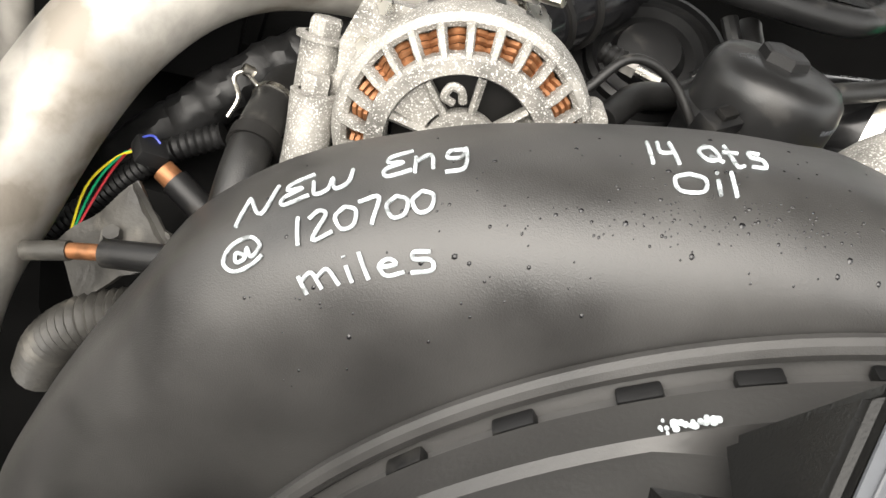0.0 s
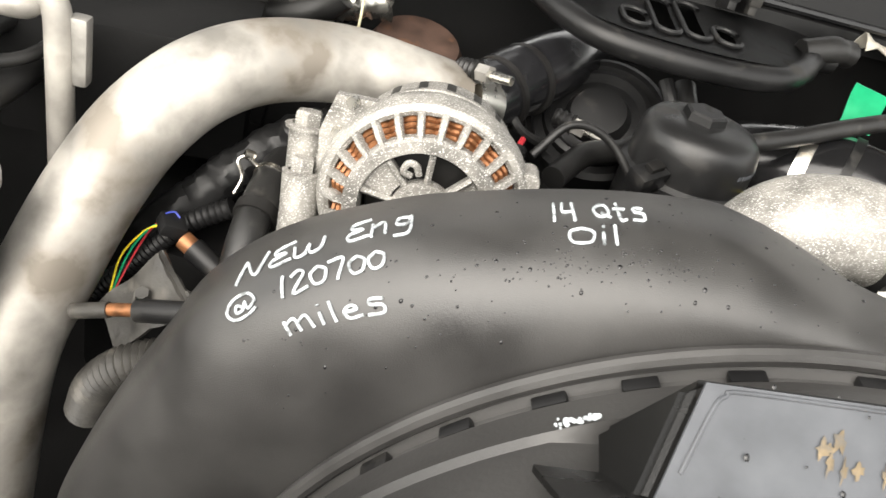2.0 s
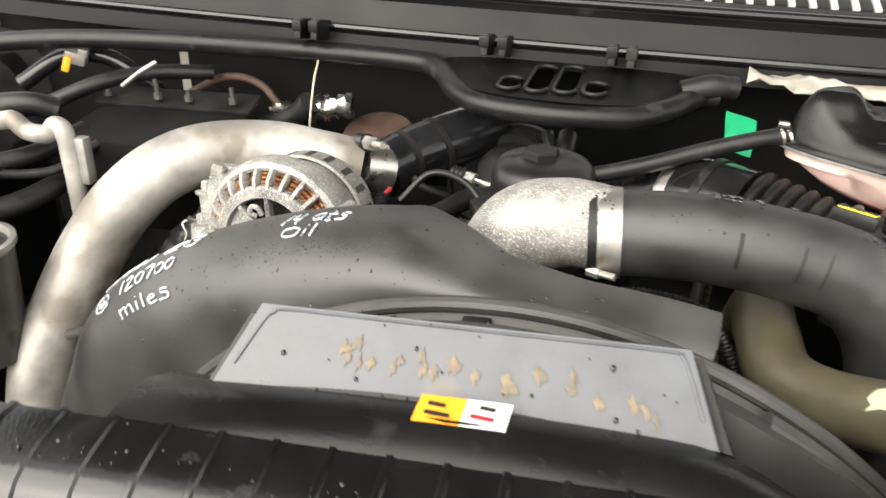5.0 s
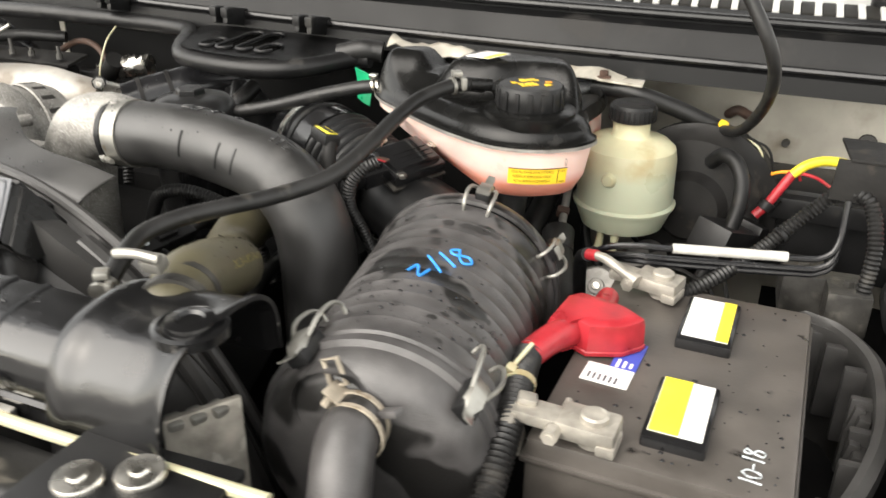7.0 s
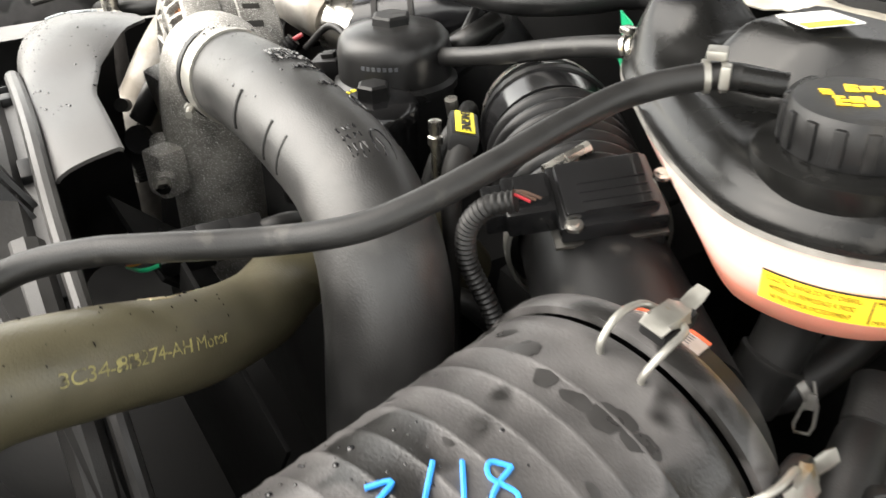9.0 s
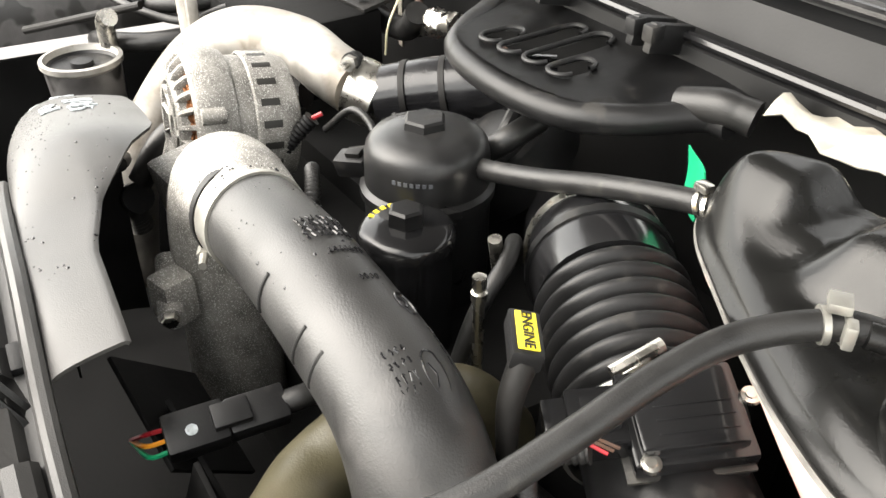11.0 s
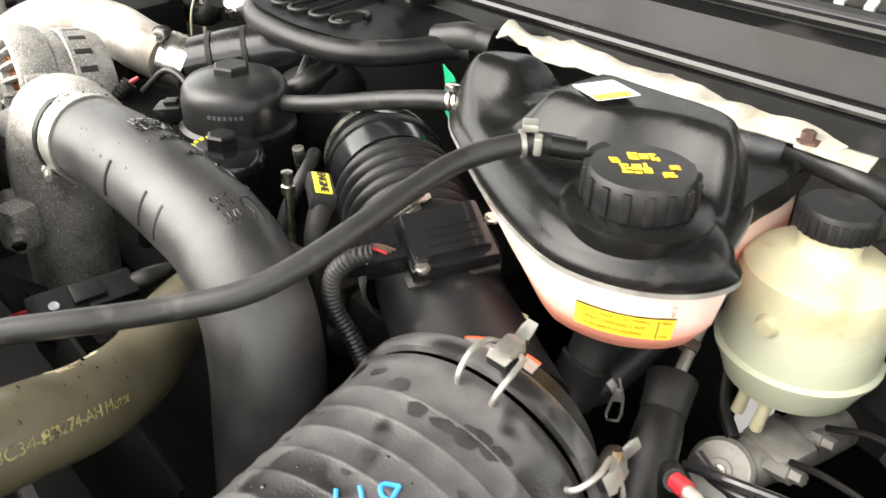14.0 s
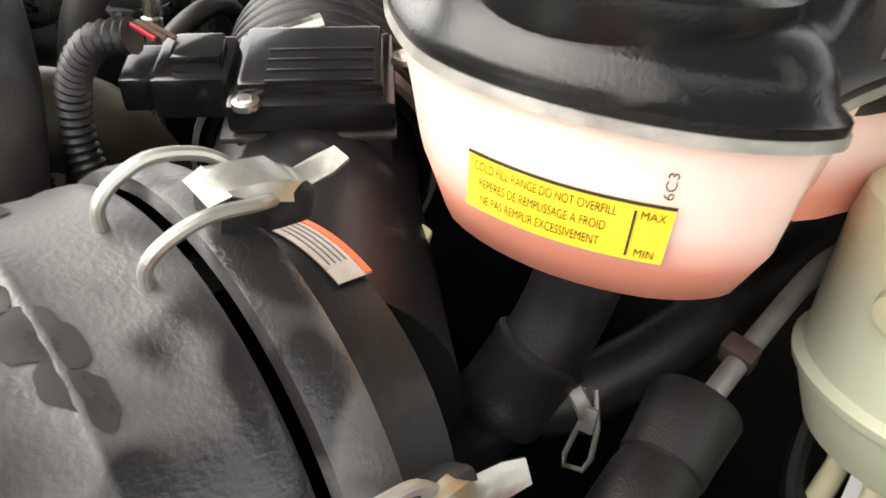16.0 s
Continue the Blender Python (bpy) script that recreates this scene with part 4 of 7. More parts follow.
def snap_front(deg, s=0.0):
    bm_ = nb()
    for d_ in (-6, 6):
        tube(bm_, [on_can(0.060 + s, deg + d_, 0.102), on_can(0.060 + s, deg + d_, 0.112), on_can(0.048 + s, deg + d_, 0.120), on_can(0.026 + s, deg + d_, 0.1225), on_can(0.006 + s, deg + d_ * 0.6, 0.116)], 0.0020, 8, 5)
    part("wire", bm_, CLAMPW, can)
    bm_ = nb()
    m_ = place_on(on_can(0 + s, deg, 1) - on_can(0 + s, deg, 0), on_can(0 + s, deg, 0.1))
    tw = m_.to_3x3() @ Matrix.Rotation(math.atan2(AX.dot(m_.to_3x3() @ V(0, 1, 0)), AX.dot(m_.to_3x3() @ V(1, 0, 0))), 3, "Z")
    prof_ = ((0.022, 0.1160, 3.6, 0.0), (0.016, 0.1190, 4.0, 0.0), (0.006, 0.1190, 4.4, 0.004), (-0.006, 0.1180, 4.6, 0.006), (-0.010, 0.1155, 3.6, 0.005), (-0.014, 0.1140, 2.6, 0.001), (-0.022, 0.1150, 2.6, 0.0), (-0.028, 0.1170, 2.0, 0.0))
    grid(bm_, [[on_can(q + s, deg + w_ * k_, r_ - drop_ * max(0, abs(k_) - 0.72) / 0.28) for k_ in (-1, -0.86, -0.72, -0.3, 0.0, 0.3, 0.72, 0.86, 1)] for q, r_, w_, drop_ in prof_], 0.0012)
    part("latch", bm_, CLAMPW, can)
    bm_ = nb()
    box(bm_, on_can(0.004 + s, deg, 0.107), (0.036, 0.018, 0.012), tw, 0.002)
    part("latch_boss", bm_, BLACK, can)


snap_front(-31, 0.022)
snap_front(48, 0.019)
for name_, h0, h1, r_, m_, lab_ in (("paper_tag", 0.3490, 0.3620, 0.0775, PAPER, "dirty white paper tag with a red edge"), ("tag_edge", 0.3595, 0.3619, 0.0781, REDEDGE, "")):
    tagsheet = nb()
    grid(tagsheet, [[on_can(h, -48 + 66 * i / 24, r_) for i in range(25)] for h in (h0, h1)], 0.0005)
    part(name_, tagsheet, m_, can, lab_)
for k in range(4):
    tagsheet = nb()
    grid(tagsheet, [[on_can(h + 0.0021 * k, -42 + 54 * i / 18, 0.0780) for i in range(19)] for h in (0.3510, 0.3515)], 0.0002)
    part("print_bar", tagsheet, GREYP, can)

# wet patches left by the rain
rng = random.Random(5)
for h, deg, size_ in ((0.097, -1, 0.006), (0.133, -10, 0.005), (0.092, 17, 0.006), (0.102, 22, 0.005), (0.113, 24, 0.005), (0.067, 25, 0.005), (0.13, 43, 0.005), (0.178, 36, 0.004), (0.226, 30, 0.006), (0.254, 10, 0.01), (0.261, 20, 0.013), (0.263, 30, 0.01), (0.21, -1, 0.004), (0.082, 40, 0.005), (0.134, 26, 0.003), (0.266, -15, 0.013), (0.277, -29, 0.008), (0.254, -1, 0.01), (0.256, 18, 0.012), (0.259, 27, 0.009), (0.194, -3, 0.004), (0.237, -46, 0.005), (0.208, -40, 0.004)):
    bm = nb()
    ph = [rng.uniform(0, math.tau) for _ in range(3)]
    rows = []
    for k in range(5):
        row = []
        for q in range(33):
            a = q * math.tau / 32
            k_ = size_ * (0.013 + 0.165 * k) * (1 + 0.18 * math.sin(2 * a + ph[0]) + 0.10 * math.sin(3 * a + ph[1]) + 0.05 * math.sin(7 * a + ph[2]))
            hh = h + 0.75 * k_ * math.cos(a)
            row.append(on_can(hh, deg + math.degrees(1.1 * k_ * math.sin(a) / 0.102), 0.1003 + 0.0146 * max(0, hh - 0.05)))
        rows.append(row)
    grid(bm, rows)
    part("wet_patch", bm, WETCAN, can, "dark wet patch")

snorkel = thing("breather_hose", "dusty black rubber elbow hose with a spring clamp", "hose")
SN = [(1.096, 0.302, 1.306), (1.091, 0.280, 1.318), (1.090, 0.258, 1.324), (1.096, 0.230, 1.320), (1.108, 0.203, 1.297), (1.114, 0.182, 1.245), (1.114, 0.175, 1.14)]
bm = nb()
tube(bm, SN, 0.0235, 24, 8)
part("elbow", bm, DUSTY, snorkel)
bm = nb()
tube(bm, [(1.0915, 0.284, 1.317), (1.0895, 0.262, 1.3235)], 0.0262, 24, 2)
part("socket_lip", bm, DUSTY, snorkel)
for y_ in (0.256, 0.242):
    bm = nb()
    c_, n_ = V(1.0905 + 0.3 * (0.258 - y_), y_, 1.3245 - 0.08 * (0.258 - y_)), V(0.12, -1, 0.02)
    lathe(bm, [(0.0238, -0.0022), (0.0252, -0.0020), (0.0252, 0.0020), (0.0238, 0.0022)], c_, n_, 32)
    part("clamp_band", bm, KHAKI, snorkel, "tan coated spring band")
bm = nb()
tube(bm, [(1.066, 0.256, 1.346), (1.058, 0.258, 1.366), (1.070, 0.259, 1.372), (1.079, 0.258, 1.352), (1.066, 0.256, 1.346)], 0.0022, 8, 1, smooth=False, caps=False)
box(bm, (1.076, 0.250, 1.347), (0.018, 0.018, 0.003), turned(0, 30, 0), 0.001)
part("clamp_buckle", bm, KHAKI, snorkel, "tan square clamp ear")
bm = nb()
tube(bm, [(1.0665, 0.246, 1.335), (1.070, 0.249, 1.342)], 0.004, 8, 2)
part("clamp_ear", bm, KHAKI, snorkel)

# ---- overflow hose and coolant hose ----
over = thing("overflow_hose", "long black rubber overflow hose with spring clips", "hose")
OV = [(0.965, 0.712, 1.464), (0.940, 0.690, 1.466), (0.918, 0.648, 1.458), (0.912, 0.603, 1.446), (0.914, 0.550, 1.433), (0.914, 0.498, 1.421), (0.905, 0.463, 1.413), (0.882, 0.423, 1.407), (0.859, 0.371, 1.408), (0.841, 0.335, 1.407), (0.832, 0.298, 1.403), (0.846, 0.260, 1.397), (0.860, 0.228, 1.388)]
bm = nb()
tube(bm, OV, 0.0085, 18, 8)
part("tube", bm, RUBBER, over)
for q in (1, 12):
    bm = nb()
    dv = (Vector(OV[min(q + 1, 12)]) - Vector(OV[q - 1])).normalized()
    for s in (-0.005, 0.005):
        tube(bm, [Vector(OV[q]) + dv * (s - 0.0018), Vector(OV[q]) + dv * (s + 0.0018)], 0.0105, 18, 2)
    box(bm, Vector(OV[q]) + V(0.0, 0.0, 0.014), (0.012, 0.014, 0.006), turned(0, 0, 40), 0.0015)
    box(bm, Vector(OV[q]) + V(0.012, -0.004, 0.004), (0.006, 0.010, 0.014), turned(0, 0, 40), 0.0015)
    part("spring_clip", bm, CLAMPW, over, "pale steel spring clip")

olive = thing("radiator_hose", "olive rubber upper radiator hose with stencilled part code", "hose")
OL = [(0.940, 0.218, 1.374), (0.935, 0.228, 1.381), (0.929, 0.242, 1.387), (0.914, 0.272, 1.390), (0.896, 0.325, 1.374), (0.862, 0.376, 1.344), (0.808, 0.428, 1.313), (0.774, 0.464, 1.308), (0.762, 0.515, 1.318), (0.760, 0.575, 1.31), (0.755, 0.62, 1.25)]
bm = nb()
tube(bm, OL, 0.0285, 28, 8)
part("tube", bm, OLIVE, olive)
bm = nb()
dv = (Vector(OL[3]) - Vector(OL[2])).normalized()
for s_ in (0.012,):
    tube(bm, [Vector(OL[2]) + dv * s_, Vector(OL[2]) + dv * (s_ + 0.007)], 0.0300, 28, 2)
part("spring_clamp", bm, GREYD, olive, "pale worn spring clamp")
bm = nb()
tube(bm, [(0.900, 0.214, 1.436), (0.919, 0.217, 1.439), (0.940, 0.220, 1.438)], 0.0042, 12, 3)
box(bm, (0.928, 0.225, 1.430), (0.018, 0.014, 0.012), turned(20, 0, 10), 0.003)
part("clamp_bar", bm, CLAMPW, olive, "pale coated clamp bar")
bm = nb()
tube(bm, [Vector(OL[2]) - dv * 0.012, Vector(OL[2]) - dv * 0.002], [0.0305, 0.0300], 28, 2)
part("crust_ring", bm, GREYD, olive, "rusty crusted hose end")


def on_olive(along, deg):
    line = spline(OL, 8)
    s = 0.0
    for p, q in zip(line, line[1:]):
        step = (q - p).length
        if s + step >= along:
            break
        s += step
    p = p.lerp(q, (along - s) / step)
    d_ = (q - p).normalized()
    side = d_.cross(V(0, 0, 1)).normalized()
    up = side.cross(d_)
    a = radians(deg)
    return p + (up * math.cos(a) - side * math.sin(a)) * 0.0288


lettering("3C34-8B274-AH Motor", 0.0105, None, STENCIL, olive, "stencilled_code", lambda x, y: on_olive(0.136 + x, -70 + math.degrees(y / 0.0285)), spacing=0.95)
bm = nb()
grid(bm, [[on_olive(0.181 + 0.010 * i + 0.003 * math.sin(j * 2.3 + i), 18 + 10 * j + 4 * math.sin(i * 1.9)) for i in range(5)] for j in range(5)], 0.0008)
part("worn_patch", bm, IVORY, olive, "pale worn sticker patch")
bm = nb()
grid(bm, [[on_olive(0.151 + 0.006 * i + 0.002 * math.sin(j * 2.3 + i), 4 + 8 * j) for i in range(4)] for j in range(4)], 0.0008)
part("worn_patch", bm, IVORY, olive, "pale worn sticker patch")

# ---- coolant bottle ----
bottle = thing("coolant_bottle", "pink translucent coolant bottle with a black moulded top and screw cap", "coolant bottle")
PLAN = [(0.775, 0.776), (0.80, 0.748), (0.845, 0.721), (0.90, 0.691), (0.955, 0.666), (1.01, 0.651), (1.058, 0.662), (1.092, 0.692), (1.102, 0.728), (1.082, 0.750), (1.072, 0.775), (1.060, 0.81), (1.035, 0.845), (0.98, 0.852), (0.90, 0.845), (0.83, 0.830), (0.785, 0.806)]
OUT = round_outline(PLAN, 5)
CEN = V(sum(p[0] for p in OUT) / len(OUT), sum(p[1] for p in OUT) / len(OUT), 0)


def loft(bm_, rings):
    vs = [[bm_.verts.new(p) for p in ring] for ring in rings]
    k = len(vs[0])
    for a, b in zip(vs, vs[1:]):
        for q in range(k):
            bm_.faces.new((a[q], a[(q + 1) % k], b[(q + 1) % k], b[q]))
    bm_.faces.new(vs[0][::-1])
    bm_.faces.new(vs[-1])
    return bm_


def bottle_ring(inset, zf):
    ring = []
    for x, y in OUT:
        off = V(x, y, 0) - CEN
        k = 1 - inset / off.length
        p = CEN + off * k
        ring.append(V(p.x, p.y, zf(p.x, p.y)))
    return ring


def seam(x, y):
    return 1.411


def floor_z(x, y):
    # the bottle deepens towards its nose
    return 1.380 - 0.042 * min(1, max(0, (x - 0.80) / 0.20)) ** 0.8


def ease(a, b, v):
    t = min(1.0, max(0.0, (v - a) / (b - a)))
    return t * t * (3 - 2 * t)


def top_z(x, y):
    """The upper shell: two humps behind with a valley between, and a shallow bowl round the cap."""
    cap = math.hypot(x - 1.026, y - 0.704)
    right = ease(0.724, 0.768, y + 0.10 * max(0, 0.95 - x)) * ease(0.056, 0.096, cap) * ease(0.864, 0.908, x)
    left = ease(0.738, 0.784, y) * (1 - ease(0.834, 0.878, x))
    return 1.437 + max(0.040 * right, 0.038 * left, 0.016 * ease(0.735, 0.765, y) * ease(0.06, 0.09, cap))


bm = nb()
loft(bm, [bottle_ring(0.075, floor_z), bottle_ring(0.045, lambda x, y: floor_z(x, y) + 0.001), bottle_ring(0.022, lambda x, y: floor_z(x, y) + 0.010),
          bottle_ring(0.010, lambda x, y: floor_z(x, y) + 0.030), bottle_ring(0.004, lambda x, y: 1.398), bottle_ring(0.002, lambda x, y: 1.409)])
part("lower_tank", bm, PINK, bottle, "translucent pink plastic tank", angle=70)
bm = nb()
loft(bm, [bottle_ring(-0.001, lambda x, y: 1.4085), bottle_ring(-0.0045, lambda x, y: 1.409), bottle_ring(-0.0045, lambda x, y: 1.4125), bottle_ring(0.0, lambda x, y: 1.413)])
part("seam_flange", bm, GREYC, bottle, "pale welded seam")
bm = nb()
rings = [bottle_ring(-0.0035, lambda x, y: 1.4125), bottle_ring(-0.0035, lambda x, y: 1.416), bottle_ring(0.003, lambda x, y: 1.418)]
for k in range(1, 33):
    ring = []
    for x, y in OUT:
        off = V(x, y, 0) - CEN
        gap = 0.004 + (off.length - 0.008) * (k / 32.5) ** 1.25
        p = CEN + off * (1 - gap / off.length)
        round_ = 1 - (1 - min(1, gap / 0.030)) ** 2.2
        ring.append(V(p.x, p.y, 1.418 + (top_z(p.x, p.y) - 1.418) * round_))
    rings.append(ring)
loft(bm, rings)
part("upper_shell", bm, TANKTOP, bottle, "glossy black moulded upper shell", angle=70)
CAPX, CAPY = 1.027, 0.712
bm = nb()
lathe(bm, [(0.051, 1.428), (0.053, 1.437), (0.053, 1.4425), (0.049, 1.445), (0.030, 1.446)], (CAPX, CAPY, 0), seg=48)
part("cap_collar", bm, TANKTOP, bottle)
cap = nb()
lathe(cap, [(0.037, 1.444), (0.0385, 1.447), (0.0385, 1.4665), (0.0355, 1.4710), (0.018, 1.472), (0, 1.472)], (CAPX, CAPY, 0), seg=56)
cap = part("cap", cap, BLACK, bottle, "black ribbed screw cap with worn yellow print")
for k in range(16):
    a = 2 * math.pi * k / 16
    bm = nb()
    box(bm, (CAPX + 0.0386 * math.cos(a), CAPY + 0.0386 * math.sin(a), 1.4575), (0.004, 0.0065, 0.021), turned(0, 0, math.degrees(a)), 0.0016)
    part("grip_rib", bm, BLACK, cap)
CT = pose(CAPX, CAPY, 1.4724, 0, 0, 47)
for u, v, w, h, m_ in ((-0.0070, 0.0135, 0.0024, 0.0100, YELLOW), (-0.0040, 0.0170, 0.0050, 0.0022, YELLOW), (-0.0040, 0.0125, 0.0042, 0.0020, YELLOW), (-0.0040, 0.0090, 0.0050, 0.0020, YELLOW),
                       (0.0025, 0.0130, 0.0060, 0.0075, YELLOW), (0.0085, 0.0165, 0.0050, 0.0020, YELLOW), (0.0082, 0.0120, 0.0024, 0.0090, YELLOW), (0.0115, 0.0090, 0.0024, 0.0050, YELLOW),
                       (-0.0135, -0.0010, 0.0060, 0.0024, YELLOW), (-0.0145, -0.0055, 0.0024, 0.0090, YELLOW), (-0.0105, -0.0060, 0.0042, 0.0024, YELLOW), (-0.0125, -0.0115, 0.0070, 0.0022, YELLOW),
                       (-0.0050, -0.0040, 0.0062, 0.0080, YELLOW), (0.0010, -0.0015, 0.0024, 0.0070, YELLOW), (0.0015, -0.0085, 0.0056, 0.0070, YELLOW), (-0.0055, -0.0120, 0.0050, 0.0022, YELLOW),
                       (-0.0190, 0.0090, 0.0060, 0.0012, YELLOW), (-0.0185, 0.0060, 0.0066, 0.0012, YELLOW), (-0.0180, 0.0030, 0.0060, 0.0012, YELLOW),
                       (0.0205, -0.0030, 0.0070, 0.0060, ORANGE), (0.0145, -0.0120, 0.0070, 0.0022, YELLOW), (0.0115, -0.0150, 0.0022, 0.0060, YELLOW), (0.0160, -0.0160, 0.0066, 0.0018, YELLOW)):
    bm = nb()
    box(bm, CT @ V(u, v, 0), (w, h, 0.0007), CT, 0.0002)
    part("print_bar", bm, m_, cap)
ST = pose(0.936, 0.784, 1.4800, 2, -6, -25)
bm = nb()
box(bm, ST @ V(0, 0, 0), (0.045, 0.036, 0.0012), ST, 0.0003)
part("sticker", bm, WHITE, bottle, "white and yellow sticker")
bm = nb()
box(bm, ST @ V(0.0165, -0.003, 0.0004), (0.012, 0.030, 0.0012), ST, 0.0003)
part("sticker_band", bm, LEMON, bottle)
bm = nb()
tube(bm, [(0.975, 0.716, 1.462), (0.955, 0.700, 1.464)], 0.0075, 14, 2)
tube(bm, [(0.99, 0.735, 1.44), (0.98, 0.722, 1.462)], [0.016, 0.010], 14, 2)
part("hose_nipple", bm, TANKTOP, bottle)


def on_nose(s, z, lift=0.0012):
    """A place on the lower tank's outer face: s in 0..1 round the nose."""
    k = (4.5 + 2.9 * s) * 5
    i = int(k) % len(OUT)
    j = (i + 1) % len(OUT)
    p = V(*OUT[i], 0).lerp(V(*OUT[j], 0), k - int(k))
    off = p - CEN
    inset = 0.004 if z > 1.398 else 0.004 + 0.006 * (1.398 - z) / 0.05
    q = CEN + off * (1 - (inset - lift) / off.length)
    return V(q.x, q.y, z)


bm = nb()
grid(bm, [[on_nose(0.31 + 0.52 * i / 16, z) for i in range(17)] for z in (1.3680, 1.374, 1.380, 1.387)], 0.0004)
part("fill_label", bm, YELLOW, bottle, "yellow cold fill range label")
bm = nb()
grid(bm, [[on_nose(0.31 + 0.52 * i / 16, z, 0.0018) for i in range(17)] for z in (1.3868, 1.3878)], 0.0004)
part("label_edge", bm, INKSLOT, bottle)
for text, z in (("COLD FILL RANGE DO NOT OVERFILL", 1.3834), ("REPÈRES DE REMPLISSAGE À FROID", 1.3778), ("NE PAS REMPLIR EXCESSIVEMENT", 1.3722)):
    lettering(text, 0.0046, None, INKSLOT, bottle, "label_text", lambda x, y, z=z: on_nose(0.515 + x / 0.215, z + y, 0.0019))
for text, z in (("MAX", 1.3836), ("MIN", 1.3708)):
    lettering(text, 0.0042, None, INKSLOT, bottle, "label_text", lambda x, y, z=z: on_nose(0.780 + x / 0.150, z + y, 0.0019))

bm = nb()
loft(bm, [[V(x, y, z) for x, y in round_outline([(0.97, 0.80), (1.045, 0.79), (1.052, 0.84), (1.05, 0.90), (1.03, 0.955), (0.97, 0.95)], 4)] for z in (1.352, 1.358, 1.398)])
part("rear_tank", bm, PINK, bottle, "translucent pink rear chamber")
bm = nb()
loft(bm, [[V(1.01 + (x - 1.01) * k, 0.87 + (y - 0.87) * k, z) for x, y in round_outline([(0.97, 0.79), (1.052, 0.785), (1.058, 0.84), (1.056, 0.90), (1.035, 0.962), (0.97, 0.955)], 4)] for z, k in ((1.398, 1.0), (1.404, 1.0), (1.418, 0.93), (1.422, 0.8))])
part("rear_shell", bm, TANKTOP, bottle)

bm = nb()
grid(bm, [[on_nose(0.735 + 0.006 * i, z, 0.0019) for i in range(2)] for z in (1.3695, 1.3850)], 0.0003)
part("range_arrow", bm, INKSLOT, bottle)

lettering("6C3", 0.0055, None, INKSLOT, bottle, "mould_code", lambda x, y: on_nose(0.800 - y / 0.150, 1.3945 + x, 0.0019))

# ---- brake fluid reservoir ----
res = thing("brake_fluid_reservoir", "aged ivory brake fluid reservoir with a black screw cap", "reservoir")
RC = V(1.112, 0.880, 0.0)
bm = nb()
lathe(bm, [(0.0, 1.238), (0.033, 1.239), (0.054, 1.249), (0.0615, 1.268), (0.063, 1.276), (0.0665, 1.277), (0.0675, 1.281), (0.0635, 1.284), (0.063, 1.30), (0.0620, 1.342), (0.059, 1.356), (0.050, 1.364), (0.034, 1.3675), (0.0255, 1.3695), (0.0235, 1.374), (0.0235, 1.392), (0, 1.393)], RC, (0, 0, 1), seg=48)
part("body", bm, FLUID, res)
rcap = nb()
lathe(rcap, [(0.0255, 1.389), (0.0290, 1.391), (0.0290, 1.407), (0.0268, 1.411), (0.022, 1.410), (0, 1.409)], RC, (0, 0, 1), seg=40)
rcap = part("cap", rcap, BLACK, res, "black ribbed screw cap")
for k in range(26):
    a = 2 * math.pi * k / 26
    bm = nb()
    box(bm, (RC.x + 0.0292 * math.cos(a), RC.y + 0.0292 * math.sin(a), 1.3990), (0.002, 0.004, 0.016), turned(0, 0, math.degrees(a)), 0.0006)
    part("grip_rib", bm, BLACK, rcap)
bm = nb()
lathe(bm, [(0, 0.006), (0.007, 0.005), (0.010, 0.0), (0.010, -0.01)], (1.108, 0.8170, 1.326), (-0.05, -1, 0), 20)
part("boss", bm, IVORY, res)
for x, y in ((1.096, 0.844), (1.118, 0.836)):
    bm = nb()
    tube(bm, [(x, y, 1.252), (x, y - 0.001, 1.236), (x - 0.002, y - 0.002, 1.216)], [0.0062, 0.0050, 0.0056], 12, 3)
    part("pin", bm, IVORY, res)
cyl = thing("brake_master_cylinder", "dirty grey cast brake master cylinder below the reservoir", "master cylinder")
bm = nb()
tube(bm, [(1.088, 0.812, 1.185), (1.115, 0.89, 1.192), (1.135, 0.97, 1.205)], 0.024, 24, 4)
box(bm, (1.108, 0.84, 1.205), (0.050, 0.040, 0.024), turned(10, 0, -18), 0.006)
part("barrel", bm, GREYC, cyl)
bm = nb()
lathe(bm, [(0, 0.016), (0.010, 0.016), (0.011, 0.0145), (0.025, 0.0145), (0.0285, 0.011), (0.0285, -0.020), (0.024, -0.022)], (1.084, 0.802, 1.184), (0.10, -1, 0.75), 40)
part("end_plug", bm, GREYC, cyl)
bm = nb()
lathe(bm, [(0, 0.003), (0.005, 0.0025), (0.006, 0)], (1.0853, 0.789, 1.1938), (0.10, -1, 0.75), 12)
part("plug_screw", bm, STEEL, cyl)
for y in (0.805, 0.86):
    bm = nb()
    lathe(bm, [(0, 0.018), (0.006, 0.018), (0.007, 0.008), (0.010, 0.008), (0.010, -0.015)], (1.125, y + 0.015, 1.205), (1, -0.2, 0.3), 6)
    part("port_fitting", bm, GREYC, cyl)
bm = nb()
tube(bm, [(1.128, 0.818, 1.218), (1.16, 0.805, 1.235), (1.20, 0.80, 1.235), (1.235, 0.79, 1.21), (1.22, 0.74, 1.15)], 0.003, 8, 6)
tube(bm, [(1.128, 0.878, 1.218), (1.17, 0.872, 1.24), (1.22, 0.86, 1.235), (1.25, 0.83, 1.18)], 0.003, 8, 6)
part("brake_line", bm, DARK, cyl)

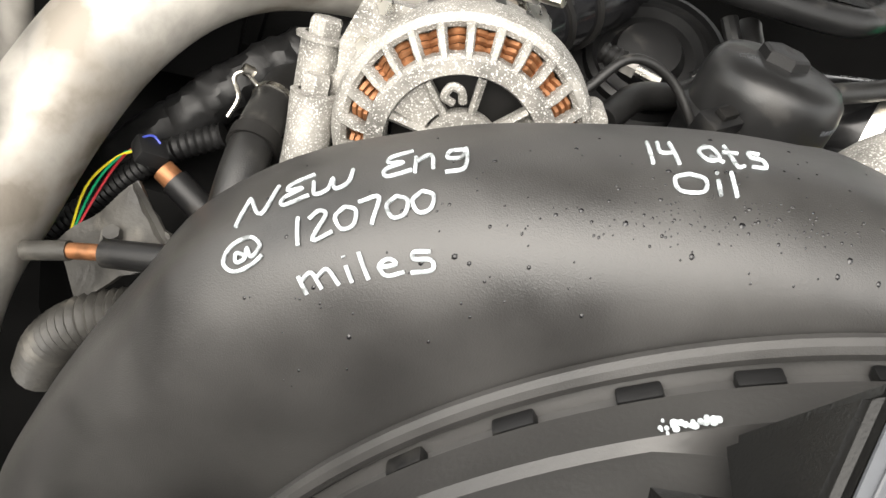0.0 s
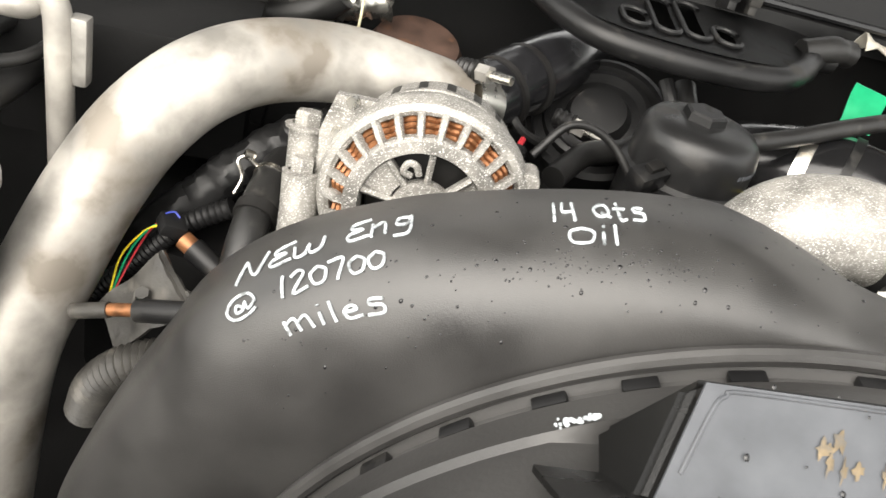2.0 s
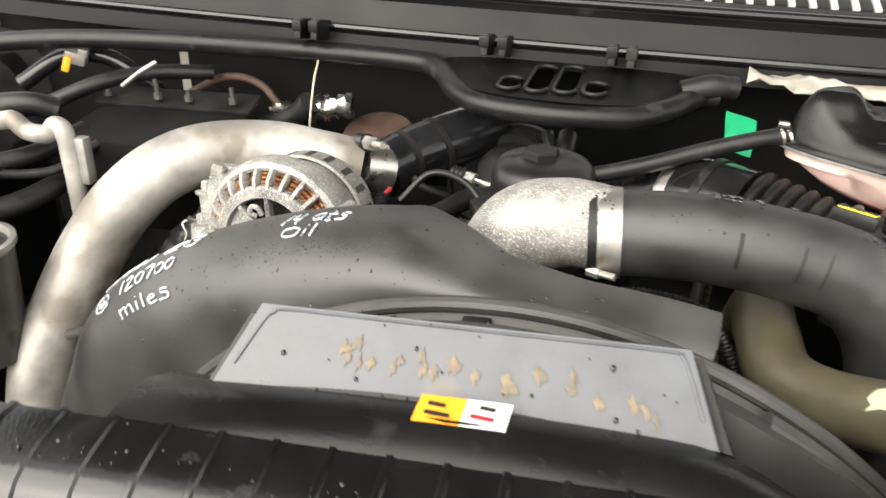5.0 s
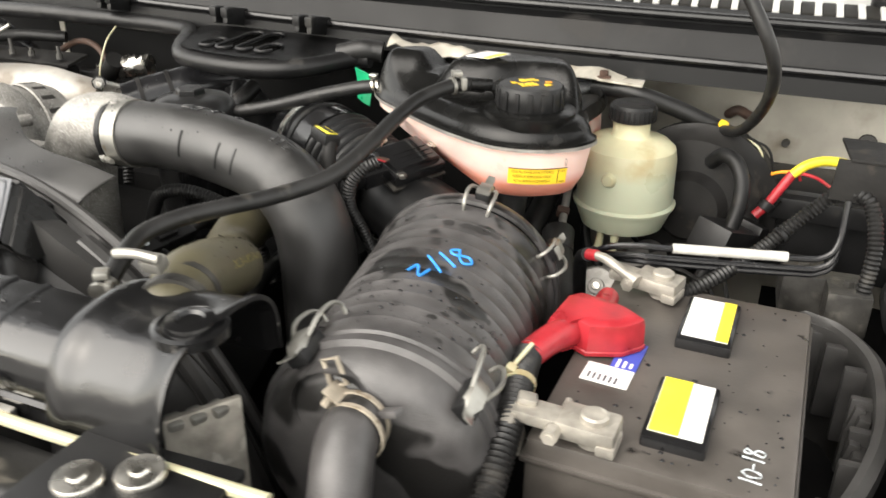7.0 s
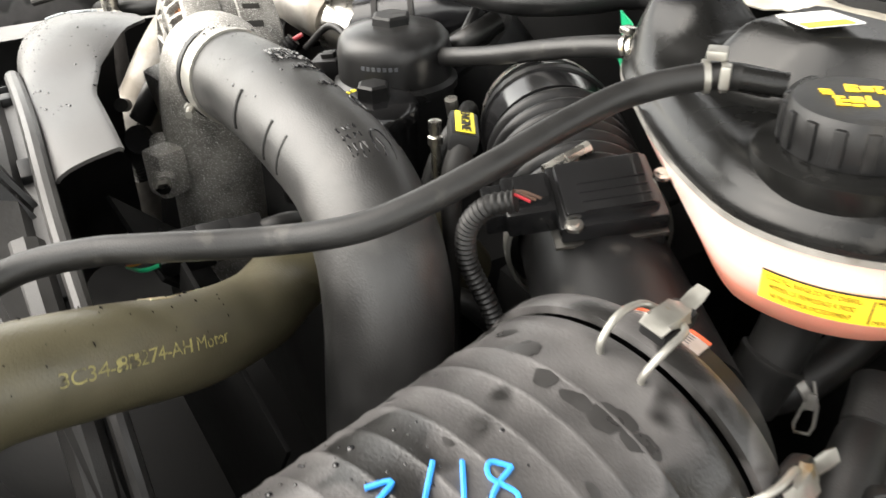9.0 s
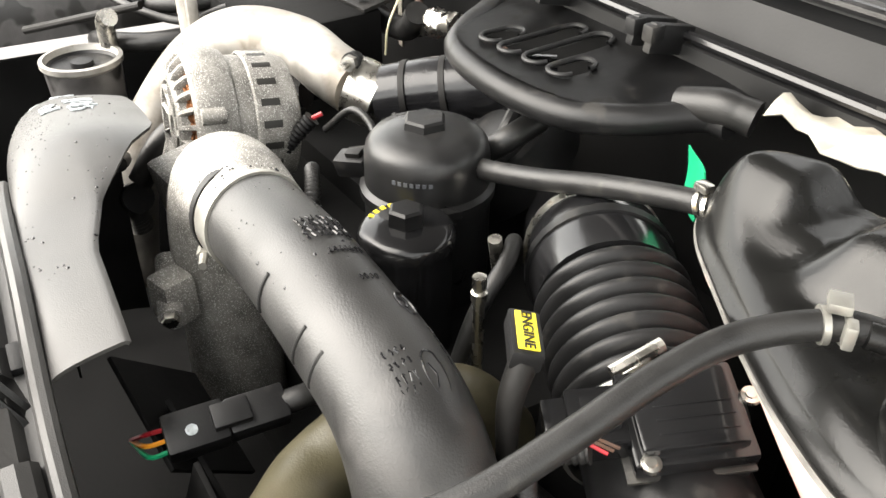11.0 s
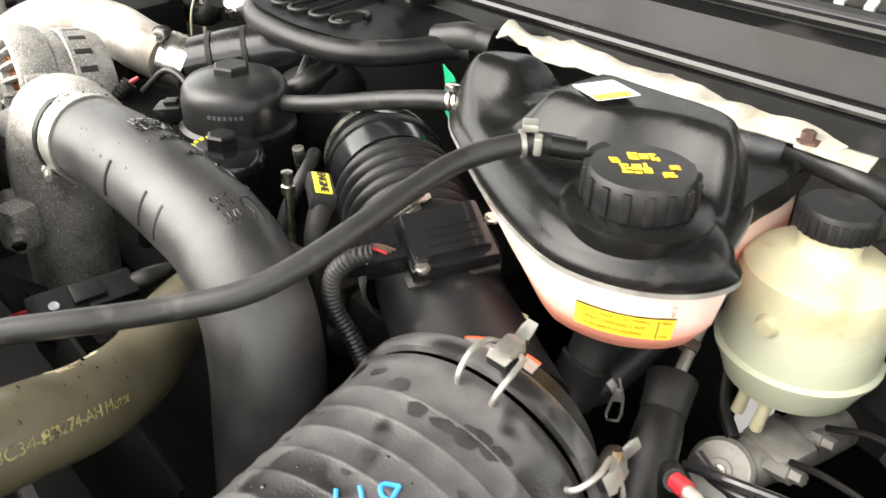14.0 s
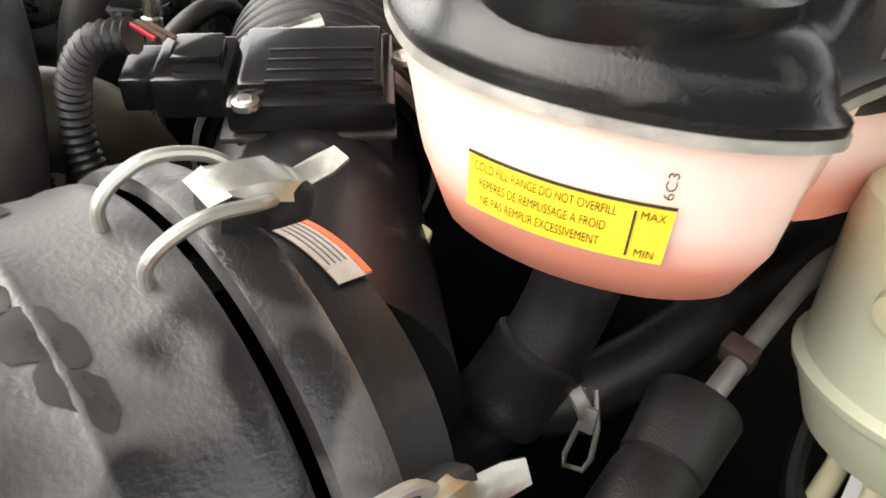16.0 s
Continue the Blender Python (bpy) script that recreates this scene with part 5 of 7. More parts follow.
# ---- battery ----
BT = pose(1.280, 0.508, 0, 0, 0, 5.0)
battery = thing("battery", "dusty black truck battery with yellow and white cell cover labels", "battery")
bm = nb()
box(bm, BT @ V(0, 0, 1.196), (0.205, 0.315, 0.184), turned(0, 0, 5), 0.006)
part("case", bm, BATT, battery)
bm = nb()
box(bm, BT @ V(0, 0, 1.268), (0.212, 0.322, 0.006), turned(0, 0, 5), 0.002)
part("rim", bm, BATT, battery)
for y, flip in ((0.077, 0), (-0.083, 1)):
    cover = nb()
    box(cover, BT @ V(0.009, y, 1.292), (0.052, 0.092, 0.014), turned(0, 0, 5), 0.004)
    cover = part("cell_cover", cover, GLOSS, battery)
    bm = nb()
    box(bm, BT @ V(0.009, y + 0.002, 1.2995), (0.043, 0.080, 0.0012), turned(0, 0, 5), 0.0003)
    part("label", bm, WHITE, cover, "white and yellow label")
    bm = nb()
    box(bm, BT @ V(0.0245 if not flip else 0.0, y + 0.002, 1.3001), (0.012 if not flip else 0.024, 0.080, 0.0012), turned(0, 0, 5), 0.0003)
    part("label_band", bm, LEMON, cover)
bm = nb()
box(bm, (1.221, 0.459, 1.2888), (0.043, 0.030, 0.0012), turned(0, 0, 3), 0.0003)
part("maker_label", bm, WHITE, battery, "white label with a blue corner")
bm = nb()
box(bm, (1.229, 0.499, 1.2889), (0.024, 0.050, 0.0012), turned(0, 0, 3), 0.0003)
part("maker_label_corner", bm, BLUEPRINT, battery)
for k in range(6):
    bm = nb()
    box(bm, (1.206 + 0.005 * k, 0.452, 1.2896), (0.0022, 0.010, 0.0005), turned(0, 0, 3), 0)
    part("print_bar", bm, GREYP, battery)
for k in range(3):
    bm = nb()
    box(bm, (1.224 + 0.006 * k, 0.482, 1.2897), (0.0028, 0.014 - 0.003 * k, 0.0005), turned(0, 0, 3), 0)
    part("print_bar", bm, WHITE, battery)
handwriting("10-18", lambda a, b: BT @ V(0.078 - 0.017 * b, -0.140 + 0.0165 * a, 1.2890), 0.0008, PAINT, battery)

RED_PLAN = [(-0.051, -0.034), (-0.030, -0.037), (-0.024, -0.027), (-0.009, -0.033), (0.020, -0.018), (0.032, 0.0), (0.034, 0.008), (0.015, 0.020), (-0.003, 0.027), (-0.042, 0.030), (-0.051, 0.018)]
boot = thing("terminal_cover", "red plastic battery terminal cover on a cable", "terminal cover")
bm = nb()
loft(bm, [[V(1.203 + x * k, 0.492 + y * k, z) for x, y in RED_PLAN] for z, k in ((1.2905, 1.03), (1.294, 1.03), (1.295, 0.99), (1.316, 0.96), (1.321, 0.92), (1.323, 0.82), (1.3235, 0.5))])
part("hood", bm, RED, boot)
bm = nb()
tube(bm, [(1.172, 0.470, 1.306), (1.164, 0.440, 1.309), (1.157, 0.408, 1.308)], [0.0155, 0.0140, 0.0135], 16, 5)
part("sleeve", bm, RED, boot)
bm = nb()
tube(bm, [(1.186, 0.510, 1.305), (1.180, 0.562, 1.300)], [0.013, 0.011], 14, 3)
part("rear_sleeve", bm, RED, boot)
cable = thing("battery_cable", "black corrugated battery cable with a pale tie", "cable")
bm = nb()
tube(bm, [(1.157, 0.430, 1.309), (1.163, 0.402, 1.307), (1.172, 0.366, 1.303), (1.182, 0.320, 1.290), (1.188, 0.280, 1.265), (1.188, 0.24, 1.22), (1.18, 0.20, 1.12)], 0.0118, 16, 10, wave=0.0012, pitch=0.005)
part("conduit", bm, RUBBER, cable)
bm = nb()
tube(bm, [(1.1665, 0.388, 1.3058), (1.1680, 0.382, 1.3050)], 0.0140, 16, 2)
box(bm, (1.158, 0.386, 1.3175), (0.009, 0.008, 0.008), turned(20, 20, 0), 0.002)
box(bm, (1.162, 0.402, 1.3245), (0.004, 0.026, 0.002), turned(30, 0, -20), 0.0006)
part("cable_tie", bm, IVORY, cable, "pale plastic tie")


def post_clamp(x, y, deg):
    clamp = thing("terminal_clamp", "corroded lead battery terminal clamp with a bolt", "terminal clamp", "battery terminal clamps")
    m_ = pose(x, y, 1.29, 0, 0, deg)
    bm_ = nb()
    box(bm_, m_ @ V(0.012, 0, 0.014), (0.048, 0.034, 0.016), m_, 0.004)
    box(bm_, m_ @ V(-0.022, 0.002, 0.011), (0.040, 0.024, 0.012), m_, 0.003)
    box(bm_, m_ @ V(0.030, -0.004, 0.006), (0.016, 0.030, 0.010), m_, 0.003)
    part("clamp_body", bm_, LEAD, clamp)
    bm_ = nb()
    lathe(bm_, [(0.0125, 0.0), (0.0115, 0.0265), (0.0095, 0.028), (0, 0.028)], m_ @ V(0.016, 0, 0.0), seg=28)
    part("post", bm_, LEAD, clamp)
    bm_ = nb()
    lathe(bm_, [(0.0, 0.012), (0.007, 0.012), (0.007, 0.0)], m_ @ V(-0.012, -0.017, 0.014), m_.to_3x3() @ V(0, -1, 0), 6)
    tube(bm_, [m_ @ V(-0.012, -0.03, 0.014), m_ @ V(-0.012, 0.026, 0.014)], 0.0035, 8, 2)
    part("bolt", bm_, LEAD, clamp)
    return clamp


post_clamp(1.206, 0.633, -8)
post_clamp(1.226, 0.360, 4)
lead = thing("earth_lead", "pale stiff battery lead bending down beside the battery", "cable")
bm = nb()
box(bm, (1.200, 0.354, 1.306), (0.046, 0.024, 0.011), turned(0, 4, 8), 0.003)
box(bm, (1.180, 0.345, 1.290), (0.012, 0.026, 0.040), turned(10, -8, 8), 0.004)
box(bm, (1.186, 0.357, 1.314), (0.016, 0.014, 0.008), turned(0, 10, 20), 0.003)
part("lug", bm, LEAD, lead)
bm = nb()
tube(bm, [(1.176, 0.326, 1.262), (1.174, 0.31, 1.2), (1.172, 0.30, 1.1)], 0.011, 12, 5)
part("lead_wire", bm, RUBBER, lead)
lead2 = thing("power_lead", "braided battery lead with a red sleeve end", "cable")
bm = nb()
tube(bm, [(1.200, 0.612, 1.308), (1.180, 0.620, 1.313), (1.160, 0.628, 1.318), (1.146, 0.632, 1.318)], [0.008, 0.0055, 0.0055, 0.005], 12, 5)
part("lug", bm, LEAD, lead2)
bm = nb()
tube(bm, [(1.148, 0.632, 1.318), (1.136, 0.636, 1.315)], 0.0065, 12, 2)
part("red_sleeve", bm, RED, lead2)
bm = nb()
tube(bm, [(1.136, 0.636, 1.315), (1.12, 0.66, 1.29), (1.115, 0.69, 1.2)], 0.008, 12, 5)
part("wire", bm, DEEP, lead2)

traytop = thing("battery_tray", "black plastic battery tray and hold-down beside the battery", "battery tray")
bm = nb()
loft(bm, [[BT @ V(x * k, y * k, z) for x, y in round_outline([(-0.13, -0.18), (0.0, -0.19), (0.14, -0.18), (0.16, 0.0), (0.14, 0.16), (0.0, 0.17), (-0.13, 0.15)], 4)] for z, k in ((1.08, 0.98), (1.12, 1.0), (1.13, 0.99))])
part("tray", bm, ROOM, traytop)
bm = nb()
WALL = spline([V(1.36, 0.728, 0), V(1.40, 0.712, 0), V(1.435, 0.660, 0), V(1.448, 0.58, 0), V(1.445, 0.50, 0), V(1.425, 0.41, 0), V(1.39, 0.35, 0)], 6)
grid(bm, [[p + V(0, 0, z) for p in WALL] for z in (1.10, 1.18, 1.252)], 0.005)
part("side_wall", bm, SHROUD, traytop)
bm = nb()
grid(bm, [[p + V(dx, 0, z) for p in WALL] for dx, z in ((-0.008, 1.250), (-0.007, 1.258), (0.0, 1.262), (0.008, 1.258), (0.010, 1.245))], 0.002)
part("rim", bm, SHROUD, traytop)
for k in range(4, len(WALL) - 4, 4):
    bm = nb()
    box(bm, WALL[k] + V(-0.014, 0, 1.20), (0.024, 0.010, 0.09), turned(0, 0, 8), 0.003)
    part("rib", bm, SHROUD, traytop)
for y, z in ((0.60, 1.226), (0.545, 1.222)):
    bm = nb()
    box(bm, (1.434, y, z), (0.012, 0.030, 0.018), turned(0, 10, 4), 0.003)
    box(bm, (1.428, y, z), (0.010, 0.012, 0.028), turned(0, 10, 4), 0.002)
    part("latch", bm, SHROUD, traytop)

# ---- oil filter, fuel filter, alternator ----
oil = thing("oil_filter_housing", "black plastic oil filter housing with a hexagonal top", "oil filter")
OC = V(0.511, 0.668, -0.011)
bm = nb()
lathe(bm, [(0.060, 1.20), (0.060, 1.344), (0.0640, 1.346), (0.0640, 1.354), (0.0592, 1.358), (0.0588, 1.384), (0.0565, 1.396), (0.050, 1.404), (0.036, 1.408), (0.018, 1.410), (0, 1.410)], OC, seg=48)
part("canister", bm, SATIN, oil)
bm = nb()
lathe(bm, [(0.0215, 1.407), (0.0205, 1.4165), (0.018, 1.4185), (0, 1.4185)], OC + V(-0.004, 0, 0), seg=6)
part("hex", bm, BLACK, oil)
for k in range(7):
    a = radians(-58 + 5.5 * k)
    bm = nb()
    box(bm, (OC.x + 0.0590 * math.cos(a), OC.y + 0.0590 * math.sin(a), 1.370), (0.0006, 0.0035, 0.004), turned(0, 0, math.degrees(a)), 0)
    part("print_bar", bm, GREYP, oil)
fuel = thing("fuel_filter_cap", "black fuel filter cap with a hexagon and yellow marks", "filter cap")
FCAP = V(0.594, 0.621, -0.019)
bm = nb()
lathe(bm, [(0.040, 1.20), (0.040, 1.355), (0.043, 1.357), (0.043, 1.366), (0.040, 1.3705), (0.036, 1.373), (0.024, 1.375), (0, 1.376)], FCAP, seg=40)
part("cap_body", bm, GLOSS, fuel)
bm = nb()
lathe(bm, [(0.017, 1.374), (0.016, 1.388), (0.013, 1.390), (0, 1.390)], FCAP, seg=6)
part("hex", bm, BLACK, fuel)
for k in range(6):
    a = radians(150 + 14 * k)
    bm = nb()
    box(bm, (FCAP.x + 0.0325 * math.cos(a), FCAP.y + 0.0325 * math.sin(a), 1.3548), (0.005, 0.0045, 0.001), turned(0, -8, math.degrees(a)), 0.0002)
    part("print_bar", bm, LEMON, fuel)

alt = thing("alternator", "salt-flecked cast aluminium alternator with copper windings", "alternator")
AC, AA = V(0.269, 0.502, 1.335), V(0.06, 1.0, -0.10).normalized()
AXX, AYY, AZZ = axes_of(AA)


def alt_pt(r, deg, h):
    """deg is counted clockwise from the top as seen from the front."""
    r = r * 1.01
    up = (V(0, 0, 1) - AA * AA.z).normalized()
    right = up.cross(AA) * -1
    return AC + AA * h + (up * math.cos(radians(deg)) + right * math.sin(radians(deg))) * r


def alt_ring(bm_, prof_, a0_=0, a1_=360, n=72):
    rows_ = [[alt_pt(r, a0_ + (a1_ - a0_) * i / n, h) for i in range(n + 1)] for r, h in prof_]
    grid(bm_, rows_)


bm = nb()
alt_ring(bm, [(0.0605, 0.000), (0.058, -0.003), (0.049, -0.003), (0.047, 0.002), (0.047, 0.012), (0.0605, 0.012), (0.0605, 0.0)])
part("face_ring", bm, CAST, alt)
bm = nb()
alt_ring(bm, [(0.0715, 0.022), (0.0730, 0.013), (0.0765, 0.011), (0.0815, 0.014), (0.0840, 0.021), (0.0840, 0.038), (0.077, 0.055), (0.074, 0.050), (0.0715, 0.022)])
part("shell_ring", bm, CAST, alt)
for k in range(26):
    d = 360 * k / 26
    bm = nb()
    rows = []
    for r, h, w in ((0.055, -0.001, 2.8), (0.066, 0.002, 2.4), (0.075, 0.010, 2.2), (0.0795, 0.024, 2.2)):
        rows.append([alt_pt(r, d - w, h), alt_pt(r + 0.001, d - w * 0.6, h - 0.002), alt_pt(r + 0.001, d + w * 0.6, h - 0.002), alt_pt(r, d + w, h), alt_pt(r - 0.005, d + w, h + 0.006), alt_pt(r - 0.005, d - w, h + 0.006), alt_pt(r, d - w, h)])
    grid(bm, rows)
    part("fin", bm, CAST, alt)
for k in range(36):
    d = 10 * k
    bm = nb()
    for q in range(3):
        tube(bm, [alt_pt(0.0585 + 0.004 * q, d - 8, 0.014 + 0.003 * q), alt_pt(0.062 + 0.004 * q, d, 0.009 + 0.003 * q), alt_pt(0.0585 + 0.004 * q, d + 8, 0.015 + 0.003 * q)], 0.0024, 6, 3)
    part("winding", bm, COPPER, alt, "copper wire winding")
for d in (-2, 40, 80, -44, -82, 160, 240):
    bm = nb()
    rows = [[alt_pt(r, d - w, h), alt_pt(r, d, h - 0.003), alt_pt(r, d + w, h), alt_pt(r, d + w, h + 0.008), alt_pt(r, d - w, h + 0.008), alt_pt(r, d - w, h)] for r, h, w in ((0.020, 0.002, 7), (0.048, -0.001, 3))]
    grid(bm, rows)
    part("spoke", bm, CAST, alt)
bm = nb()
alt_ring(bm, [(0.024, -0.001), (0.024, 0.010), (0.012, 0.010), (0.012, -0.001), (0.024, -0.001)])
part("bearing_boss", bm, CAST, alt)
for a, b in ((40, 76), (-78, -44)):
    bm = nb()
    grid(bm, [[alt_pt(r, a + (b - a) * i / 8, 0.006) for i in range(9)] for r in (0.026, 0.047)], 0.003)
    part("web", bm, CAST, alt)
bm = nb()
lathe(bm, [(0.046, 0.02), (0.046, 0.018), (0, 0.018)], AC, AA, 40)
part("rotor", bm, DARK, alt)
bm = nb()
alt_ring(bm, [(0.0715, 0.050), (0.0705, 0.076), (0.068, 0.080)])
part("stator", bm, CAST, alt)
bm = nb()
alt_ring(bm, [(0.072, 0.074), (0.0745, 0.076), (0.0735, 0.104), (0.066, 0.122), (0.045, 0.130), (0.0, 0.130)])
part("rear_shell", bm, CAST, alt)
# vents are black patches in place of the dark openings
for k in range(20):
    d = 18 * k
    bm = nb()
    grid(bm, [[alt_pt(0.0743 - 0.02 * (h - 0.08), d - 3, h), alt_pt(0.0747 - 0.02 * (h - 0.08), d, h), alt_pt(0.0743 - 0.02 * (h - 0.08), d + 3, h)] for h in (0.081, 0.101)], 0.001)
    part("vent_slot", bm, INKSLOT, alt)
bm = nb()
UPV = (V(0, 0, 1) - AA * AA.z).normalized()
prism(bm, [(-0.085, 0.000), (-0.062, -0.005), (-0.030, 0.055), (-0.050, 0.064), (-0.082, 0.062), (-0.090, 0.030)], 0, 0.010, m=Matrix((( -UPV.cross(AA).x, UPV.x, AA.x, AC.x), (-UPV.cross(AA).y, UPV.y, AA.y, AC.y + 0.028), (-UPV.cross(AA).z, UPV.z, AA.z, AC.z), (0, 0, 0, 1))))
part("ear_plate", bm, CAST, alt)
for d, r in ((-65, 0.088), (-48, 0.098)):
    bm = nb()
    lathe(bm, [(0, 0.005), (0.005, 0.005), (0.006, 0.0)], alt_pt(r * 0.95, d, 0.026), -AA, 6)
    part("ear_bolt", bm, STEEL, alt)
for d in (62,):
    bm = nb()
    tube(bm, [alt_pt(0.084, d, 0.016), alt_pt(0.084, d, 0.040)], 0.0085, 16, 2)
    part("ear", bm, CAST, alt)
bm = nb()
tube(bm, [alt_pt(0.030, -28, 0.002), alt_pt(0.036, -34, -0.001), alt_pt(0.041, -26, -0.001), alt_pt(0.038, -18, 0.0), alt_pt(0.030, -16, 0.002)], 0.0028, 8, 5)
part("hook", bm, CAST, alt)
boss = thing("tensioner_boss", "salt-crusted cast aluminium belt bracket with a bolt", "bracket")
bm = nb()
tube(bm, [(0.180, 0.505, 1.235), (0.176, 0.528, 1.290), (0.172, 0.540, 1.322)], [0.0160, 0.0155, 0.0155], 22, 4)
tube(bm, [(0.176, 0.562, 1.270), (0.168, 0.566, 1.352)], [0.017, 0.0145], 20, 3)
box(bm, (0.200, 0.562, 1.312), (0.04, 0.030, 0.06), turned(10), 0.006)
part("casting", bm, CAST, boss)
for p_, r_ in (((0.172, 0.541, 1.323), 0.010), ((0.168, 0.566, 1.352), 0.0115)):
    bm = nb()
    lathe(bm, [(r_ * 1.55, -0.002), (r_ * 1.6, 0.001), (r_ * 1.1, 0.002)], p_, (-0.05, 0.25, 1), 20)
    lathe(bm, [(0, 0.013), (r_ * 0.85, 0.013), (r_, 0.011), (r_, 0.001)], p_, (-0.05, 0.25, 1), 6)
    part("bolt", bm, CAST, boss)

heater = thing("vent_hose", "black rubber vent hose from the oil filter to the coolant bottle", "hose")
bm = nb()
tube(bm, [(0.552, 0.685, 1.376), (0.575, 0.69, 1.381), (0.62, 0.705, 1.392), (0.68, 0.725, 1.410), (0.735, 0.742, 1.424), (0.775, 0.757, 1.430)], 0.0095, 14, 6)
part("tube", bm, RUBBER, heater)
bm = nb()
for s in (0.755, 0.763):
    tube(bm, [(s, 0.749, 1.427), (s + 0.003, 0.750, 1.428)], 0.0115, 14, 2)
box(bm, (0.757, 0.748, 1.442), (0.012, 0.010, 0.006), None, 0.0015)
part("clip", bm, STEEL, heater)
tape = nb()
grid(tape, [[V(0.744 - 0.032 * u + 0.002 * math.sin(5 * u + 3 * w), 0.799 + 0.015 * u + 0.002 * math.sin(4 * w), 1.430 - 0.044 * w + 0.004 * u) for u in np.linspace(0, 1, 7)] for w in np.linspace(0, 1, 7)], 0.0012)
single("green_tag", tape, GREEN, "green plastic tag beside the coolant bottle", "tag")

# dipstick with the yellow handle
dip = thing("dipstick", "dark dipstick tube with a yellow printed handle tab", "dipstick")
DP = pose(0.825, 0.583, 1.414, 0, 12, 61)
bm = nb()
box(bm, DP @ V(0, 0, 0), (0.020, 0.042, 0.014), DP, 0.003)
part("handle", bm, BLACK, dip)
bm = nb()
box(bm, DP @ V(0, 0, 0.0075), (0.013, 0.034, 0.001), DP, 0.0003)
part("label", bm, LEMON, dip)
lettering("ENGINE", 0.0095, DP @ pose(0, 0, 0.0085, 0, 0, -90), INKSLOT, dip, "label_text")
bm = nb()
tube(bm, [DP @ V(0, -0.014, -0.004), (0.843, 0.563, 1.385), (0.852, 0.557, 1.33), (0.858, 0.55, 1.2)], [0.009, 0.008, 0.006, 0.006], 12, 5)
part("tube", bm, DARK, dip)

# ---- radiator corner: filler housing and support ----
hous = thing("radiator_outlet", "wet black plastic radiator outlet housing with a round cap boss", "outlet housing")
SADDLE = [(0.085, 1.330), (0.082, 1.366), (0.070, 1.384), (0.050, 1.391), (0.015, 1.390), (-0.010, 1.384), (-0.028, 1.370), (-0.040, 1.350), (-0.046, 1.325), (-0.048, 1.295), (-0.048, 1.265)]
bm = nb()
rows = []
for x, g in ((0.352, -0.001), (0.360, 0.001), (0.370, 0.001), (0.374, -0.001), (0.390, 0.0), (0.430, 0.001), (0.452, 0.003), (0.457, 0.006), (0.461, 0.006)):
    rows.append([RT @ V(x + 0.008 * max(0, (y + 0.02)) / 0.1, y + g * math.tanh((y - 0.02) * 50) * 0.8, z + g * 0.8) for y, z in [(p.x, p.y) for p in spline([V(a, b, 0) for a, b in SADDLE], 3)]])
grid(bm, rows, 0.004)
part("housing", bm, TANK, hous, angle=50)
bm = nb()
lathe(bm, [(0.028, 1.386), (0.028, 1.3935), (0.0245, 1.395), (0.022, 1.393), (0.019, 1.3935), (0.018, 1.398), (0.011, 1.3995), (0.009, 1.397), (0, 1.397)], (0.988, 0.198, 0.014), seg=36)
part("cap_boss", bm, TANK, hous)
bm = nb()
box(bm, (0.996, 0.190, 1.278), (0.006, 0.060, 0.13), turned(0, 0, -28), 0.002)
part("core_end", bm, LEAD, hous, "grey corroded radiator core end")
for k in range(3):
    bm = nb()
    box(bm, (0.986 + 0.008 * k, 0.172 + 0.014 * k, 1.338), (0.014, 0.012, 0.008), turned(0, 15, -28 + 10 * k), 0.003)
    part("crimp_tab", bm, CLAMPW, hous)

support = thing("radiator_support", "dusty grey radiator support panel with bolts", "radiator support")
bm = nb()
rows = [[RT @ V(x, y, z) for x in np.linspace(-0.7, 0.85, 24)] for y, z in ((-0.046, 1.22), (-0.048, 1.290), (-0.060, 1.296), (-0.085, 1.297), (-0.10, 1.306), (-0.105, 1.306), (-0.12, 1.296), (-0.20, 1.290), (-0.24, 1.28), (-0.25, 1.10), (-0.25, 0.7))]
grid(bm, rows, 0.003)
part("panel", bm, SUPP, support)
bm = nb()
box(bm, (1.01, 0.098, 1.337), (0.13, 0.10, 0.008), turned(-4, 0, 10), 0.002)
box(bm, (1.01, 0.043, 1.295), (0.13, 0.006, 0.09), turned(-6, 0, 10), 0.002)
part("bracket", bm, BLACK, support)
for x, y in ((1.013, 0.116), (0.982, 0.092)):
    bm = nb()
    lathe(bm, [(0.0, 0.004), (0.006, 0.004), (0.007, 0.002), (0.016, 0.0015), (0.017, 0), (0.017, -0.004)], (x, y, 1.345), (0, -0.05, 1), 28)
    part("washer_bolt", bm, STEEL, support)
loom = thing("wiring_loom", "corrugated black wiring conduit along the radiator support", "wiring loom")
bm = nb()
tube(bm, [RT @ V(x, -0.064, 1.304) for x in np.linspace(-0.6, 0.30, 10)], 0.010, 12, 10, wave=0.001, pitch=0.005)
part("conduit", bm, RUBBER, loom)
bm = nb()
tube(bm, [RT @ V(x, -0.054, 1.318 + 0.003 * math.sin(x * 14)) for x in np.linspace(-0.6, 0.55, 16)], 0.005, 10, 4)
part("pale_line", bm, IVORY, loom, "pale dusty line")
for x in (-0.20, 0.06, 0.26):
    bm = nb()
    tube(bm, [RT @ V(x, -0.062, 1.308), RT @ V(x + 0.006, -0.062, 1.308)], 0.0185, 14, 2)
    part("clip", bm, BLACK, loom)

